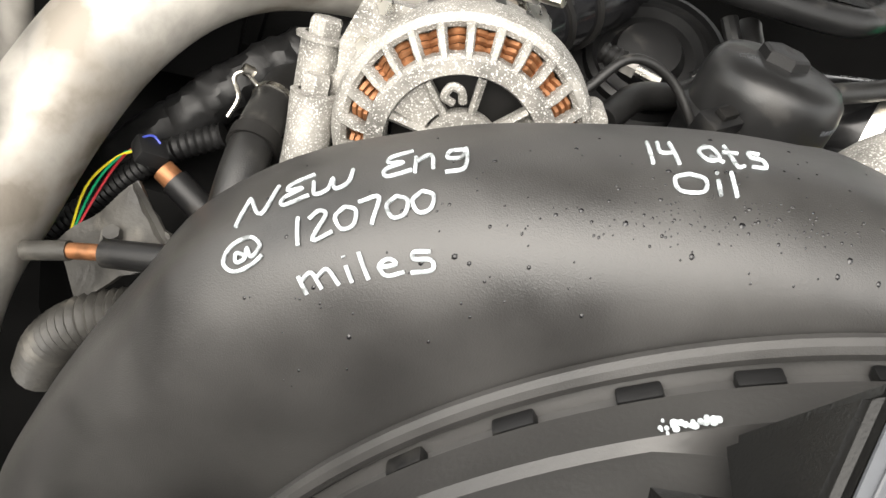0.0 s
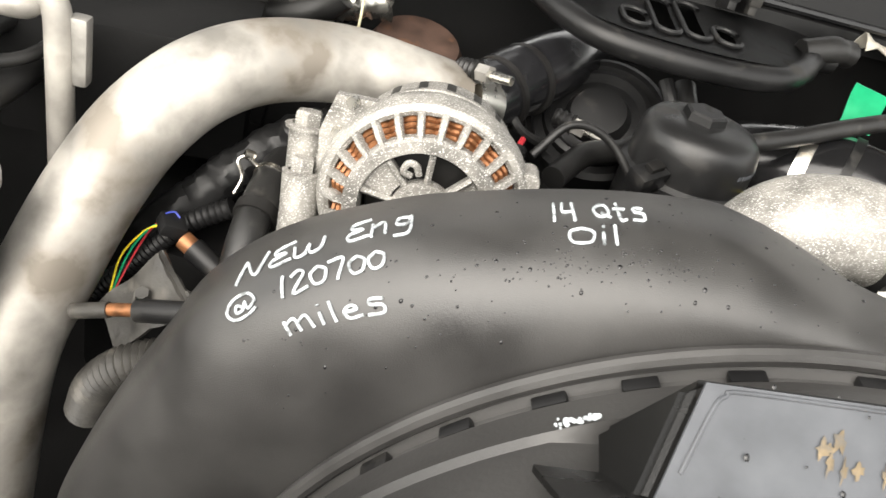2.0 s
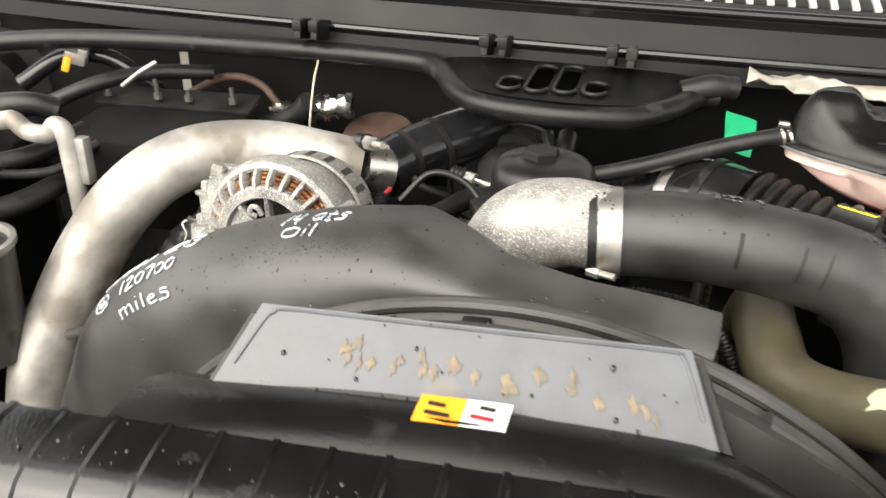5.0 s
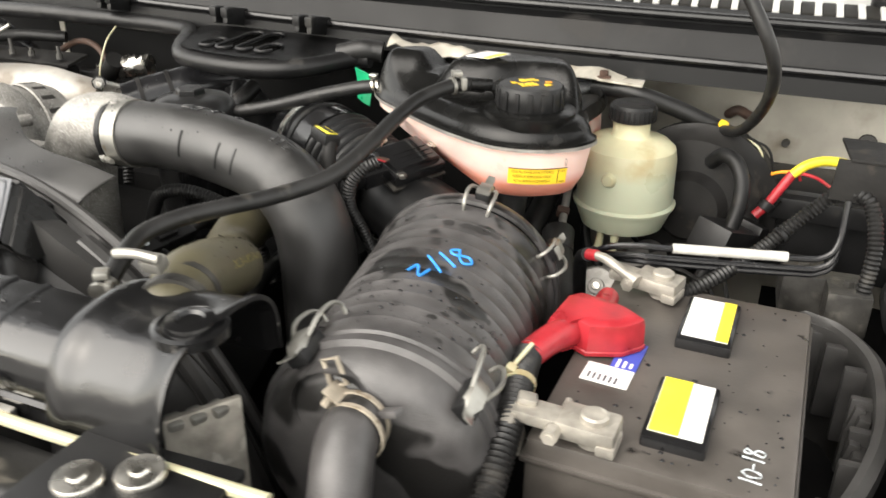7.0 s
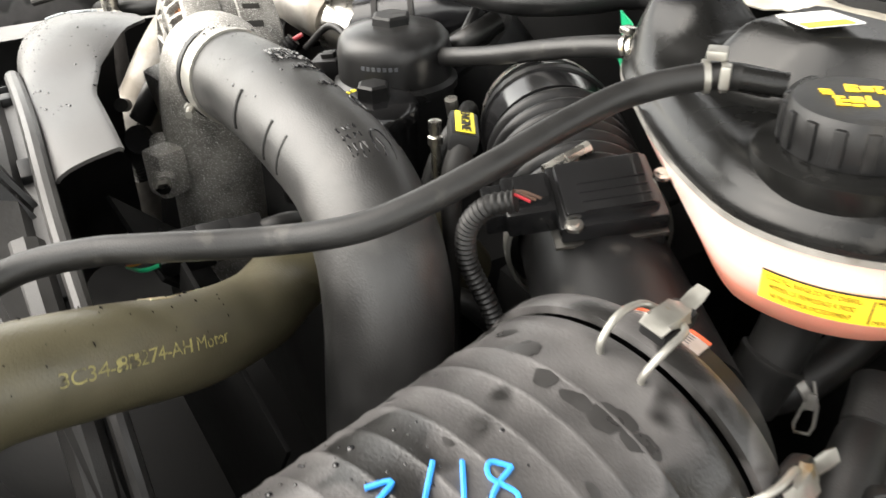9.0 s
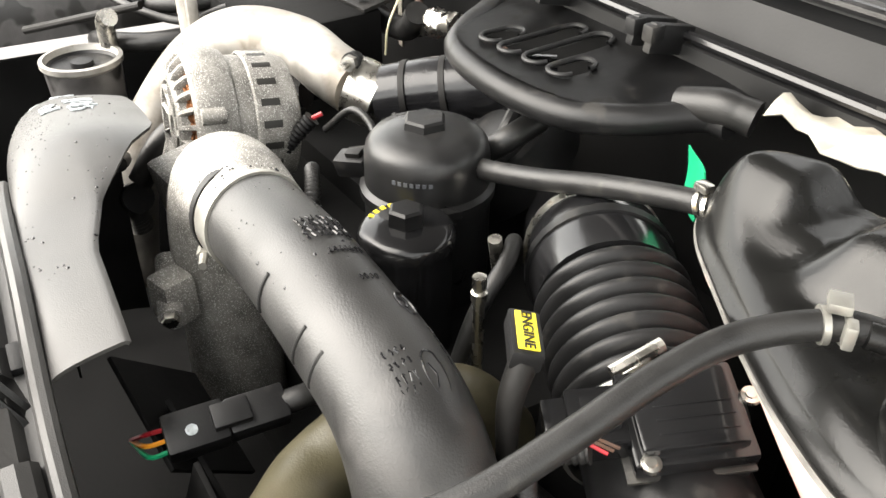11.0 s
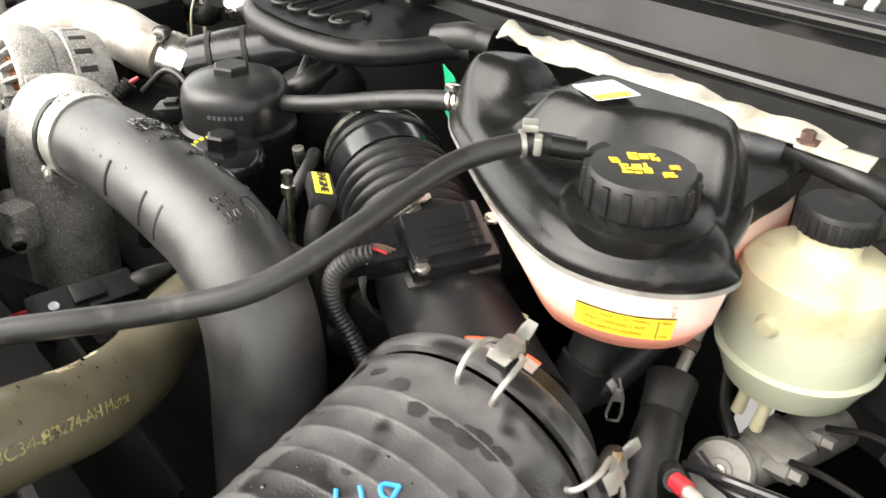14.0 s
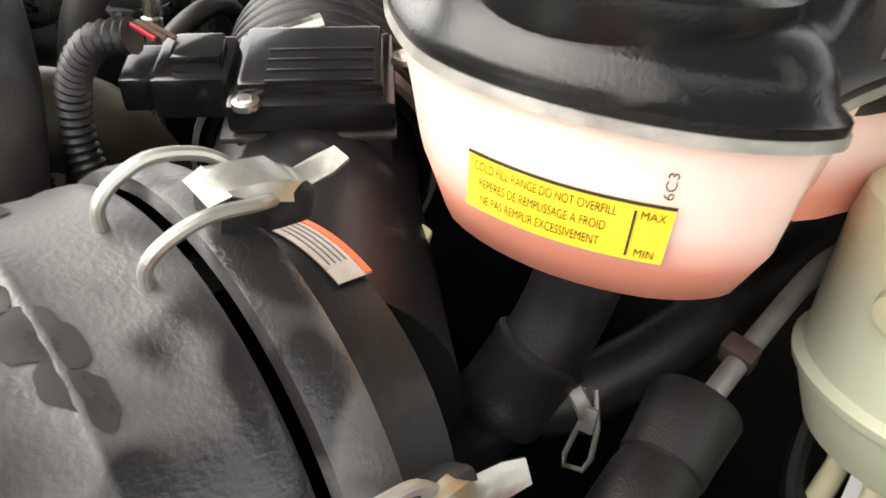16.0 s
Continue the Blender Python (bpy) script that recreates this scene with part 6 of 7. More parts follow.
# ---- driver's side corner ----
bm = nb()
grid(bm, [[V(1.47 + 0.02 * math.sin(3 * y), y, z) for y in np.linspace(-0.1, 1.15, 14)] for z in (0.7, 1.0, 1.2, 1.30)], 0.01)
single("inner_fender_driver", bm, ROOM, "black inner fender panel beside the battery", "fender", kind="structure")
bm = nb()
rows = [[V(x + 0.03 * (y - 0.5), y, z) for y in np.linspace(-0.2, 1.3, 16)] for x, z in ((1.50, 1.28), (1.51, 1.36), (1.53, 1.385), (1.60, 1.40), (1.72, 1.36), (1.78, 1.0), (1.78, 0.4))]
grid(bm, rows, 0.004)
single("fender", bm, BODY, "white painted front fender edge", "fender", kind="structure")
bm = nb()
rows = [[V(0.90 + 0.66 * i / 12, 1.105 + 0.012 * math.sin(i * 0.9), z) for i in range(13)] for z in (1.05, 1.25, 1.36, 1.48)]
grid(bm, rows, 0.006)
single("firewall_corner", bm, UNDER, "dusty cream painted firewall corner", "wall", kind="structure")

foil = thing("heat_shield", "crumpled pale metal heat shield sheet behind the coolant bottle", "heat shield")
bm = nb()
rows = []
for j in range(6):
    w = j / 5
    row = []
    for i in range(25):
        u = i / 24
        front = V(0.730 + 0.337 * u, 0.866 + 0.016 * u + 0.030 * u * u, 1.456 - 0.018 * u)
        back = V(0.733 + 0.352 * u, 0.905 + 0.065 * u, 1.458 - 0.016 * u)
        p = front.lerp(back, w)
        row.append(p + V(0, 0.003 * math.sin(i * 1.1), (0.0022 + 0.004 * max(0, 1 - 3 * u)) * (math.sin(i * 0.9 + 4 * w) + 0.6 * math.sin(i * 2.3 + 1.5 * i * u + 3 * w)) + 0.006 * math.sin(math.pi * w)))
    rows.append(row)
grid(bm, rows, 0.0015)
part("sheet", bm, FOIL, foil)
bm = nb()
box(bm, (1.066, 0.932, 1.438), (0.06, 0.055, 0.003), turned(0, 4, 10), 0.001)
part("tab", bm, FOIL, foil)
bm = nb()
lathe(bm, [(0, 0.010), (0.006, 0.010), (0.006, 0.004), (0.011, 0.003), (0.012, 0)], (1.045, 0.915, 1.440), seg=6)
part("bolt", bm, RUST, foil)
bm = nb()
lathe(bm, [(0, 0.016), (0.004, 0.016), (0.004, 0.008), (0.006, 0.008), (0.006, 0)], (1.075, 0.955, 1.442), seg=12)
part("brass_stud", bm, YELLOW, foil)

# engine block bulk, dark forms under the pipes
block = thing("engine_block", "near-black engine top under the pipes and hoses", "engine")
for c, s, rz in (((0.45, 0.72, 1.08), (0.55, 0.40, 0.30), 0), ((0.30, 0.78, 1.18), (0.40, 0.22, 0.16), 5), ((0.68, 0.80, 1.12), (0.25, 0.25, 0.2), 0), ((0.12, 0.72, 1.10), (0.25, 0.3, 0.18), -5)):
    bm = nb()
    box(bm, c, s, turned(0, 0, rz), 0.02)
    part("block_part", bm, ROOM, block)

# ---- raised hood over the bay ----
# panel out of view; dark underside and low tilt keep sky off the bay
hood = thing("hood", "raised truck hood, panel out of view, underside set dark", "hood")
bm = nb()
grid(bm, [[V(x, 1.20 - 0.90 * k, 1.80 + 0.92 * k + 0.05 * math.sin(math.pi * k) - 0.04 * (abs(x - 0.55) / 1.1) ** 2) for x in np.linspace(-0.5, 1.62, 14)] for k in np.linspace(0, 1, 9)], 0.03)
part("panel", bm, HOODDARK, hood)
for x in (-0.40, 1.50):
    bm = nb()
    tube(bm, [(x, 1.10, 1.50), (x, 1.12, 1.66), (x, 1.10, 1.86)], 0.014, 10, 4)
    box(bm, (x, 1.12, 1.60), (0.012, 0.10, 0.14), turned(20), 0.004)
    part("hinge", bm, UNDER, hood)

# ---- behind the alternator ----
boot_ = thing("turbo_boot", "wet black rubber boot behind the charge pipe", "boot")
bm = nb()
tube(bm, [(0.312, 0.728, 1.337), (0.345, 0.775, 1.348), (0.39, 0.83, 1.360), (0.43, 0.89, 1.362)], [0.036, 0.038, 0.037, 0.036], 24, 8)
part("sleeve", bm, WETDARK, boot_)
for t_ in (0.25, 0.6):
    bm = nb()
    p = V(0.312, 0.728, 1.337).lerp(V(0.39, 0.83, 1.360), t_)
    q = V(0.312, 0.728, 1.337).lerp(V(0.39, 0.83, 1.360), t_ + 0.05)
    tube(bm, [p, q], 0.0395, 24, 2)
    part("boot_band", bm, DARK, boot_)

inlet = thing("turbo_inlet", "black stepped plastic turbo inlet cover", "inlet cover")
FA = V(-0.25, -0.55, 0.80)
bm = nb()
lathe(bm, [(0.078, -0.05), (0.078, 0.0), (0.072, 0.004), (0.070, -0.002), (0.060, -0.002), (0.058, 0.006), (0.052, 0.008), (0.046, 0.000), (0.036, 0.002), (0.030, 0.014), (0.012, 0.016), (0, 0.016)], (0.452, 0.795, 1.330), FA, 48)
part("cover", bm, BLACK, inlet)
bm = nb()
tube(bm, [(0.395, 0.655, 1.315), (0.43, 0.705, 1.325), (0.478, 0.735, 1.328), (0.525, 0.755, 1.365), (0.53, 0.80, 1.385)], 0.0125, 14, 6)
part("coolant_tube", bm, RUBBER, inlet)
bm = nb()
tube(bm, [(0.49, 0.76, 1.335), (0.515, 0.765, 1.365), (0.505, 0.79, 1.39)], 0.008, 10, 5)
part("vent_tube", bm, BLACK, inlet)


def sensor(tip, tail, name="pressure_sensor"):
    s_ = thing(name, "threaded metal sensor on a dark body", "sensor", "sensors")
    a_, b_ = Vector(tip), Vector(tail)
    bm_ = nb()
    tube(bm_, [a_, a_.lerp(b_, 0.4)], [0.0045, 0.005], 10, 2)
    part("tip", bm_, STEEL, s_)
    bm_ = nb()
    tube(bm_, [a_.lerp(b_, 0.4), a_.lerp(b_, 0.62)], 0.009, 6, 2)
    part("hex_body", bm_, GREYC, s_)
    bm_ = nb()
    tube(bm_, [a_.lerp(b_, 0.62), b_], [0.010, 0.009], 12, 3, wave=0.001, pitch=0.006)
    part("boot", bm_, RUBBER, s_)


sensor((0.332, 0.676, 1.390), (0.286, 0.713, 1.378))
sensor((0.451, 0.730, 1.334), (0.396, 0.750, 1.338))
lm = thing("alternator_cable", "black corrugated cable with a red end behind the alternator", "cable")
bm = nb()
tube(bm, [(0.362, 0.622, 1.388), (0.356, 0.602, 1.368), (0.350, 0.580, 1.342), (0.348, 0.56, 1.31)], 0.0085, 12, 8, wave=0.0008, pitch=0.005)
part("conduit", bm, DEEP, lm)
bm = nb()
tube(bm, [(0.366, 0.632, 1.393), (0.362, 0.622, 1.388)], 0.0028, 8, 2)
part("red_end", bm, RED, lm)
bm = nb()
tube(bm, [(0.355, 0.74, 1.41), (0.358, 0.73, 1.385), (0.375, 0.715, 1.365), (0.41, 0.735, 1.345)], 0.005, 8, 6)
part("thin_lead", bm, RUBBER, lm)

# ---- passenger side of the engine ----
hosea = thing("coolant_hose", "black coolant hose with a wire clamp", "hose")
bm = nb()
tube(bm, [(0.165, 0.66, 1.30), (0.148, 0.615, 1.288), (0.142, 0.56, 1.280), (0.140, 0.51, 1.262), (0.14, 0.47, 1.21)], 0.0155, 18, 6)
part("tube", bm, RUBBER, hosea)
bm = nb()
tube(bm, [(0.145, 0.588, 1.284), (0.144, 0.584, 1.283)], 0.0175, 18, 2)
tube(bm, [(0.130, 0.588, 1.292), (0.120, 0.586, 1.300), (0.114, 0.582, 1.296), (0.120, 0.578, 1.284), (0.116, 0.572, 1.270)], 0.0018, 8, 4)
box(bm, (0.122, 0.588, 1.301), (0.010, 0.006, 0.008), turned(10, 20, 30), 0.002)
part("wire_clamp", bm, STEEL, hosea)
bm = nb()
tube(bm, [(0.142, 0.545, 1.277), (0.141, 0.535, 1.273)], 0.0185, 18, 2)
part("sleeve_ring", bm, DARK, hosea)
hoseb = thing("taped_harness", "thick black harness wrapped in crinkled tape behind the charge pipe", "wiring harness")
bm = nb()
tube(bm, [(-0.10, 0.62, 1.02), (-0.036, 0.60, 1.093), (0.005, 0.60, 1.150), (0.068, 0.60, 1.226), (0.110, 0.61, 1.272), (0.150, 0.64, 1.30), (0.20, 0.68, 1.31)], 0.0195, 22, 14)
for v_ in bm.verts:
    v_.co += V(math.sin(v_.co.x * 260 + v_.co.z * 410), math.sin(v_.co.y * 350 + v_.co.x * 240), math.sin(v_.co.x * 430 - v_.co.z * 260)) * 0.0016
part("tape_wrap", bm, DEEP, hoseb)
bm = nb()
tube(bm, [(-0.02, 0.57, 1.10), (0.03, 0.575, 1.165), (0.075, 0.575, 1.222), (0.115, 0.58, 1.25)], 0.009, 14, 10, wave=0.0009, pitch=0.006)
part("conduit", bm, DEEP, hoseb)

plug = thing("sensor_plug", "orange and black wiring plug with blue clip", "wiring plug")
bm = nb()
tube(bm, [(0.083, 0.546, 1.229), (0.093, 0.542, 1.225)], 0.0085, 14, 2)
part("orange_ring", bm, COPPER, plug)
bm = nb()
tube(bm, [(0.093, 0.542, 1.225), (0.125, 0.528, 1.212)], 0.0105, 14, 3)
part("body", bm, BLACK, plug)
bm = nb()
box(bm, (0.071, 0.553, 1.236), (0.022, 0.020, 0.013), turned(10, 20, 30), 0.003)
part("clip", bm, BLACK, plug)
bm = nb()
tube(bm, [(0.065, 0.547, 1.240), (0.064, 0.553, 1.2445), (0.070, 0.560, 1.245), (0.076, 0.559, 1.241)], 0.0009, 8, 4)
part("wire_bail", bm, BLUEPRINT, plug, "blue retaining clip")
for k, m_ in enumerate((RED, GREEN, LEMON)):
    bm = nb()
    tube(bm, [(0.064, 0.556, 1.234), (0.054 - 0.004 * k, 0.560, 1.226 - 0.004 * k), (0.042 - 0.006 * k, 0.550, 1.20 - 0.004 * k), (0.03, 0.52, 1.16)], 0.0010, 6, 5)
    part("wire", bm, m_, plug)
module = thing("dirty_bracket", "dirty grey bent metal bracket below the charge pipe", "bracket")
bm = nb()
rows = []
for w in np.linspace(0, 1, 7):
    a, b = V(0.030, 0.500, 1.180).lerp(V(0.056, 0.470, 1.158), w), V(0.076, 0.512, 1.238).lerp(V(0.112, 0.478, 1.218), w)
    rows.append([a.lerp(b, u) + V(0, 0, 0.0025 * math.sin(9 * u + 5 * w) + 0.002 * math.sin(17 * u * w)) for u in np.linspace(0, 1, 10)])
grid(bm, rows, 0.004)
part("plate", bm, GREYD, module)
bm = nb()
grid(bm, [[V(0.112, 0.478, 1.218).lerp(V(0.076, 0.512, 1.238), u) + V(0.004 * w, -0.002 * w, -0.030 * w) for u in np.linspace(0, 1, 6)] for w in (0, 0.5, 1)], 0.004)
part("flange", bm, GREYD, module)
bm = nb()
lathe(bm, [(0, 0.007), (0.006, 0.007), (0.007, 0.0), (0.010, 0.0)], (0.070, 0.490, 1.205), (-0.2, -0.5, 1), 6)
part("bolt", bm, GREYD, module)
module2 = thing("ribbed_cover", "dirty grey ribbed conduit low beside the shroud", "conduit")
bm = nb()
tube(bm, [(0.034, 0.470, 1.085), (0.044, 0.464, 1.122), (0.066, 0.463, 1.150), (0.100, 0.466, 1.168)], 0.0175, 18, 12, wave=0.0014, pitch=0.006)
part("conduit", bm, GREYD, module2)
bm = nb()
tube(bm, [(0.098, 0.4657, 1.1672), (0.112, 0.467, 1.173)], 0.0205, 20, 2)
part("end_collar", bm, BLACK, module2)

rod = thing("fuel_line", "dirty fuel line with a copper joint and black sleeve", "pipe")
for a_, b_, r_, m_ in (((0.020, 0.472, 1.190), (0.050, 0.468, 1.203), 0.0066, GREYD), ((0.050, 0.468, 1.203), (0.073, 0.464, 1.212), 0.0054, COPPER), ((0.073, 0.464, 1.212), (0.125, 0.452, 1.232), 0.0095, BLACK)):
    bm = nb()
    tube(bm, [a_, b_], r_, 14, 2)
    part("section", bm, m_, rod)

vc = thing("valve_cover_box", "black plastic control box with studs behind the engine", "control box")
bm = nb()
box(bm, (-0.02, 0.745, 1.295), (0.22, 0.17, 0.12), turned(0, 0, 8), 0.008)
part("body", bm, ROOM, vc)
bm = nb()
box(bm, (-0.035, 0.825, 1.362), (0.23, 0.055, 0.006), turned(10, 0, 8), 0.002)
part("flange", bm, DARK, vc)
for x, hs in ((-0.13, 0.7), (-0.055, 1.1), (-0.01, 0.6), (0.055, 0.9)):
    bm = nb()
    lathe(bm, [(0, 0.026 * hs), (0.0035, 0.026 * hs), (0.0035, 0.010), (0.006, 0.010), (0.006, 0)], (x, 0.81 + 0.14 * (x + 0.03), 1.366), (0.05 - 0.2 * hs, 0.1, 1), 8)
    part("stud", bm, GREYD, vc)
wrap = thing("foil_wrapped_hose", "hose in crumpled silver foil wrap", "hose")
bm = nb()
tube(bm, [(0.085, 0.885, 1.335), (0.13, 0.878, 1.345), (0.17, 0.885, 1.356), (0.205, 0.895, 1.36)], [0.015, 0.019, 0.016, 0.020, 0.015, 0.019], 14, 8)
for v_ in bm.verts:
    v_.co += V(math.sin(v_.co.x * 410 + v_.co.z * 300), math.sin(v_.co.y * 390), math.sin(v_.co.x * 350 + v_.co.y * 500)) * 0.0025
part("wrap", bm, CRUMP, wrap)
bm = nb()
tube(bm, [(-0.02, 0.86, 1.34), (0.03, 0.865, 1.325), (0.085, 0.87, 1.325), (0.13, 0.865, 1.345), (0.155, 0.86, 1.37)], 0.017, 14, 6)
part("black_hose", bm, RUBBER, wrap)
bm = nb()
tube(bm, [(0.178, 0.80, 1.33), (0.180, 0.805, 1.37), (0.176, 0.83, 1.41), (0.17, 0.86, 1.43)], 0.0015, 8, 6)
part("pale_wire", bm, IVORY, wrap)
turbo = nb()
lathe(turbo, [(0, 0.03), (0.05, 0.028), (0.06, 0.01), (0.06, -0.06)], (0.245, 0.90, 1.30), (0, -0.3, 1), 28)
single("turbo_housing", turbo, RUST, "rusty brown turbo housing behind the charge pipe", "turbo")
strut = thing("air_conditioning_line", "bent bare metal air conditioning line", "pipe")
bm = nb()
tube(bm, [(-0.20, 0.62, 1.375), (-0.145, 0.61, 1.385), (-0.118, 0.60, 1.392), (-0.100, 0.60, 1.380), (-0.070, 0.60, 1.380), (-0.058, 0.60, 1.392), (-0.046, 0.60, 1.384), (-0.043, 0.60, 1.34), (-0.040, 0.60, 1.20)], 0.0115, 14, 6)
part("tube", bm, ALU, strut)
bm = nb()
box(bm, (-0.028, 0.605, 1.35), (0.016, 0.016, 0.06), None, 0.004)
part("fitting", bm, GREYC, strut)
bm = nb()
tube(bm, [(-0.30, 0.60, 1.37), (-0.22, 0.63, 1.385), (-0.15, 0.66, 1.392), (-0.12, 0.68, 1.38)], 0.015, 12, 5)
part("black_hose", bm, RUBBER, strut)
bm = nb()
tube(bm, [(-0.12, 0.50, 1.30), (-0.115, 0.50, 1.335), (-0.10, 0.505, 1.345)], 0.013, 12, 4)
part("elbow_fitting", bm, STEEL, strut)
tub = thing("power_steering_reservoir", "black round reservoir with a pale rim", "reservoir")
bm = nb()
lathe(bm, [(0.045, 1.15), (0.052, 1.285), (0.053, 1.292)], (-0.085, 0.455, 0.004), seg=40)
part("body", bm, DUSTY, tub)
bm = nb()
lathe(bm, [(0.0525, 1.286), (0.056, 1.29), (0.056, 1.297), (0.050, 1.298), (0.047, 1.290)], (-0.085, 0.455, 0.004), seg=40)
part("rim", bm, GREYC, tub, "pale worn rim")
bm = nb()
lathe(bm, [(0.0475, 1.290), (0.044, 1.286), (0.016, 1.285), (0.015, 1.292), (0, 1.293)], (-0.085, 0.455, 0.004), seg=40)
part("cap", bm, BLACK, tub)
prop = nb()
tube(prop, [(-0.24, 0.40, 1.30), (-0.10, 0.55, 1.355)], 0.006, 10, 2)
single("brace_rod", prop, DARK, "thin dark brace rod across the fender side", "rod")
fen = nb()
grid(fen, [[V(x, y, z) for y in np.linspace(0.1, 1.15, 10)] for x, z in ((-0.36, 1.24), (-0.37, 1.36), (-0.40, 1.40), (-0.52, 1.42), (-0.62, 1.2))], 0.004)
single("fender_passenger", fen, DUSTY, "dusty dark fender edge on the far side", "fender", kind="structure")
bm = nb()
tube(bm, [(-0.25, 0.55, 1.33), (-0.18, 0.56, 1.335), (-0.12, 0.62, 1.34), (-0.10, 0.70, 1.35)], 0.012, 12, 6)
tube(bm, [(-0.27, 0.50, 1.26), (-0.17, 0.50, 1.29), (-0.10, 0.56, 1.30), (-0.08, 0.66, 1.31)], 0.014, 12, 6)
single("side_hoses", bm, RUBBER, "black hoses crossing beside the fender", "hose", kind="stuff")

# ---- beside the fan shroud ----
conn = thing("wiring_connector", "black two-piece wiring connector with a white paint dot", "connector")
CN = pose(0.703, 0.418, 1.314, 0, 24, -3)
bm = nb()
box(bm, CN @ V(0, -0.012, 0), (0.030, 0.042, 0.020), CN, 0.003)
part("near_half", bm, BLACK, conn)
bm = nb()
box(bm, CN @ V(0, 0.030, 0), (0.027, 0.042, 0.018), CN, 0.003)
box(bm, CN @ V(0.0, 0.012, 0.012), (0.018, 0.026, 0.008), CN, 0.002)
part("far_half", bm, BLACK, conn)
bm = nb()
lathe(bm, [(0, 0.0008), (0.004, 0.0006), (0.0042, 0)], CN @ V(0.002, -0.015, 0.0102), CN.to_3x3() @ V(0, 0, 1), 14)
part("paint_dot", bm, PAINT, conn)
for k, m_ in enumerate((RED, ORANGE, GREEN)):
    bm = nb()
    tube(bm, [CN @ V(-0.008 + 0.008 * k, -0.031, 0), CN @ V(-0.010 + 0.008 * k, -0.045, -0.004), CN @ V(-0.02, -0.054, -0.03)], 0.0018, 6, 4)
    part("wire", bm, m_, conn)
bm = nb()
tube(bm, [CN @ V(0, 0.048, 0), CN @ V(0.0, 0.07, 0.002), CN @ V(-0.01, 0.10, -0.02), CN @ V(-0.03, 0.14, -0.06)], 0.009, 12, 5)
part("loom", bm, RUBBER, conn)
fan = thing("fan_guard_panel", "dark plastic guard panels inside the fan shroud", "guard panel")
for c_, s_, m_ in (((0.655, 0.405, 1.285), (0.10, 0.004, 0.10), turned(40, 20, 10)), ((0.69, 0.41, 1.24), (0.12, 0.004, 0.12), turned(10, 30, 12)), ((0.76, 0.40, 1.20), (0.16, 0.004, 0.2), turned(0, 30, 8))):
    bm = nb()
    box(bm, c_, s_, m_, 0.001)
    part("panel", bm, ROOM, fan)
alt2 = thing("accessory_pulley", "grey cast accessory housing with cooling slots behind the fan shroud", "engine accessory")
bm = nb()
box(bm, (0.40, 0.485, 1.325), (0.06, 0.05, 0.07), turned(10, 0, 10), 0.008)
part("housing", bm, CAST, alt2)
# black strips in place of the shaded slot openings
for k in range(4):
    bm = nb()
    box(bm, (0.432, 0.475, 1.345 - 0.014 * k), (0.004, 0.034, 0.005), turned(0, 0, 10), 0.001)
    part("slot", bm, INKSLOT, alt2)

# ---- under the coolant bottle ----
lower = thing("coolant_outlet_hose", "black coolant outlet hose with a spring clamp under the bottle", "hose")
bm = nb()
tube(bm, [(0.995, 0.745, 1.345), (0.994, 0.738, 1.300), (0.993, 0.722, 1.265), (0.988, 0.708, 1.240)], 0.0200, 24, 6)
part("neck", bm, RUBBER, lower)
bm = nb()
lathe(bm, [(0.018, -0.024), (0.0228, -0.022), (0.0235, -0.016), (0.0225, -0.013), (0.0225, 0.010), (0.0235, 0.012), (0.0235, 0.015), (0.021, 0.017)], (0.992, 0.720, 1.261), (0.10, 0.48, 0.87), 32)
part("collar", bm, RUBBER, lower)
bm = nb()
tube(bm, [(0.990, 0.712, 1.246), (0.983, 0.695, 1.215), (0.975, 0.675, 1.184), (0.966, 0.655, 1.14)], [0.0185, 0.0180, 0.0180, 0.0180], 24, 6)
part("tail", bm, RUBBER, lower)
bm = nb()
tube(bm, [(0.981, 0.697, 1.225), (0.992, 0.720, 1.238), (0.998, 0.735, 1.246)], 0.0135, 20, 4)
part("branch_spigot", bm, RUBBER, lower)
bm = nb()
tube(bm, [(0.996, 0.728, 1.243), (1.004, 0.745, 1.250), (1.008, 0.785, 1.266), (1.006, 0.825, 1.280), (0.995, 0.88, 1.29), (0.98, 0.94, 1.30)], 0.0160, 20, 6)
part("branch", bm, RUBBER, lower)
bm = nb()
lathe(bm, [(0.0172, -0.004), (0.0180, -0.003), (0.0180, 0.003), (0.0172, 0.004)], (1.003, 0.742, 1.249), (0.15, 0.9, 0.4), 28)
tube(bm, [(1.012, 0.740, 1.262), (1.018, 0.736, 1.246), (1.017, 0.732, 1.230), (1.020, 0.730, 1.226), (1.028, 0.734, 1.228), (1.028, 0.738, 1.233), (1.025, 0.741, 1.248), (1.016, 0.744, 1.262)], 0.0014, 8, 1, smooth=False)
box(bm, (1.0205, 0.7385, 1.250), (0.008, 0.004, 0.012), turned(-15, 0, 30), 0.001)
part("spring_clamp", bm, GREYC, lower, "dull spring clamp")
fun = thing("steering_shaft_boot", "black rubber boot with a flared collar round a metal tube", "rubber boot")
FB, FT = V(1.076, 0.713, 1.239), V(1.046, 0.779, 1.276)
bm = nb()
lathe(bm, [(0.0215, -0.06), (0.0205, 0.0), (0.0190, 0.028), (0.0172, 0.036)], FB, FT - FB, 32)
part("sleeve", bm, RUBBER, fun)
bm = nb()
lathe(bm, [(0.0170, 0.034), (0.0188, 0.036), (0.0198, 0.052), (0.0212, 0.068), (0.0207, 0.0695), (0.0190, 0.064), (0.010, 0.058), (0, 0.058)], FB, FT - FB, 32)
part("flared_collar", bm, RUBBER, fun)
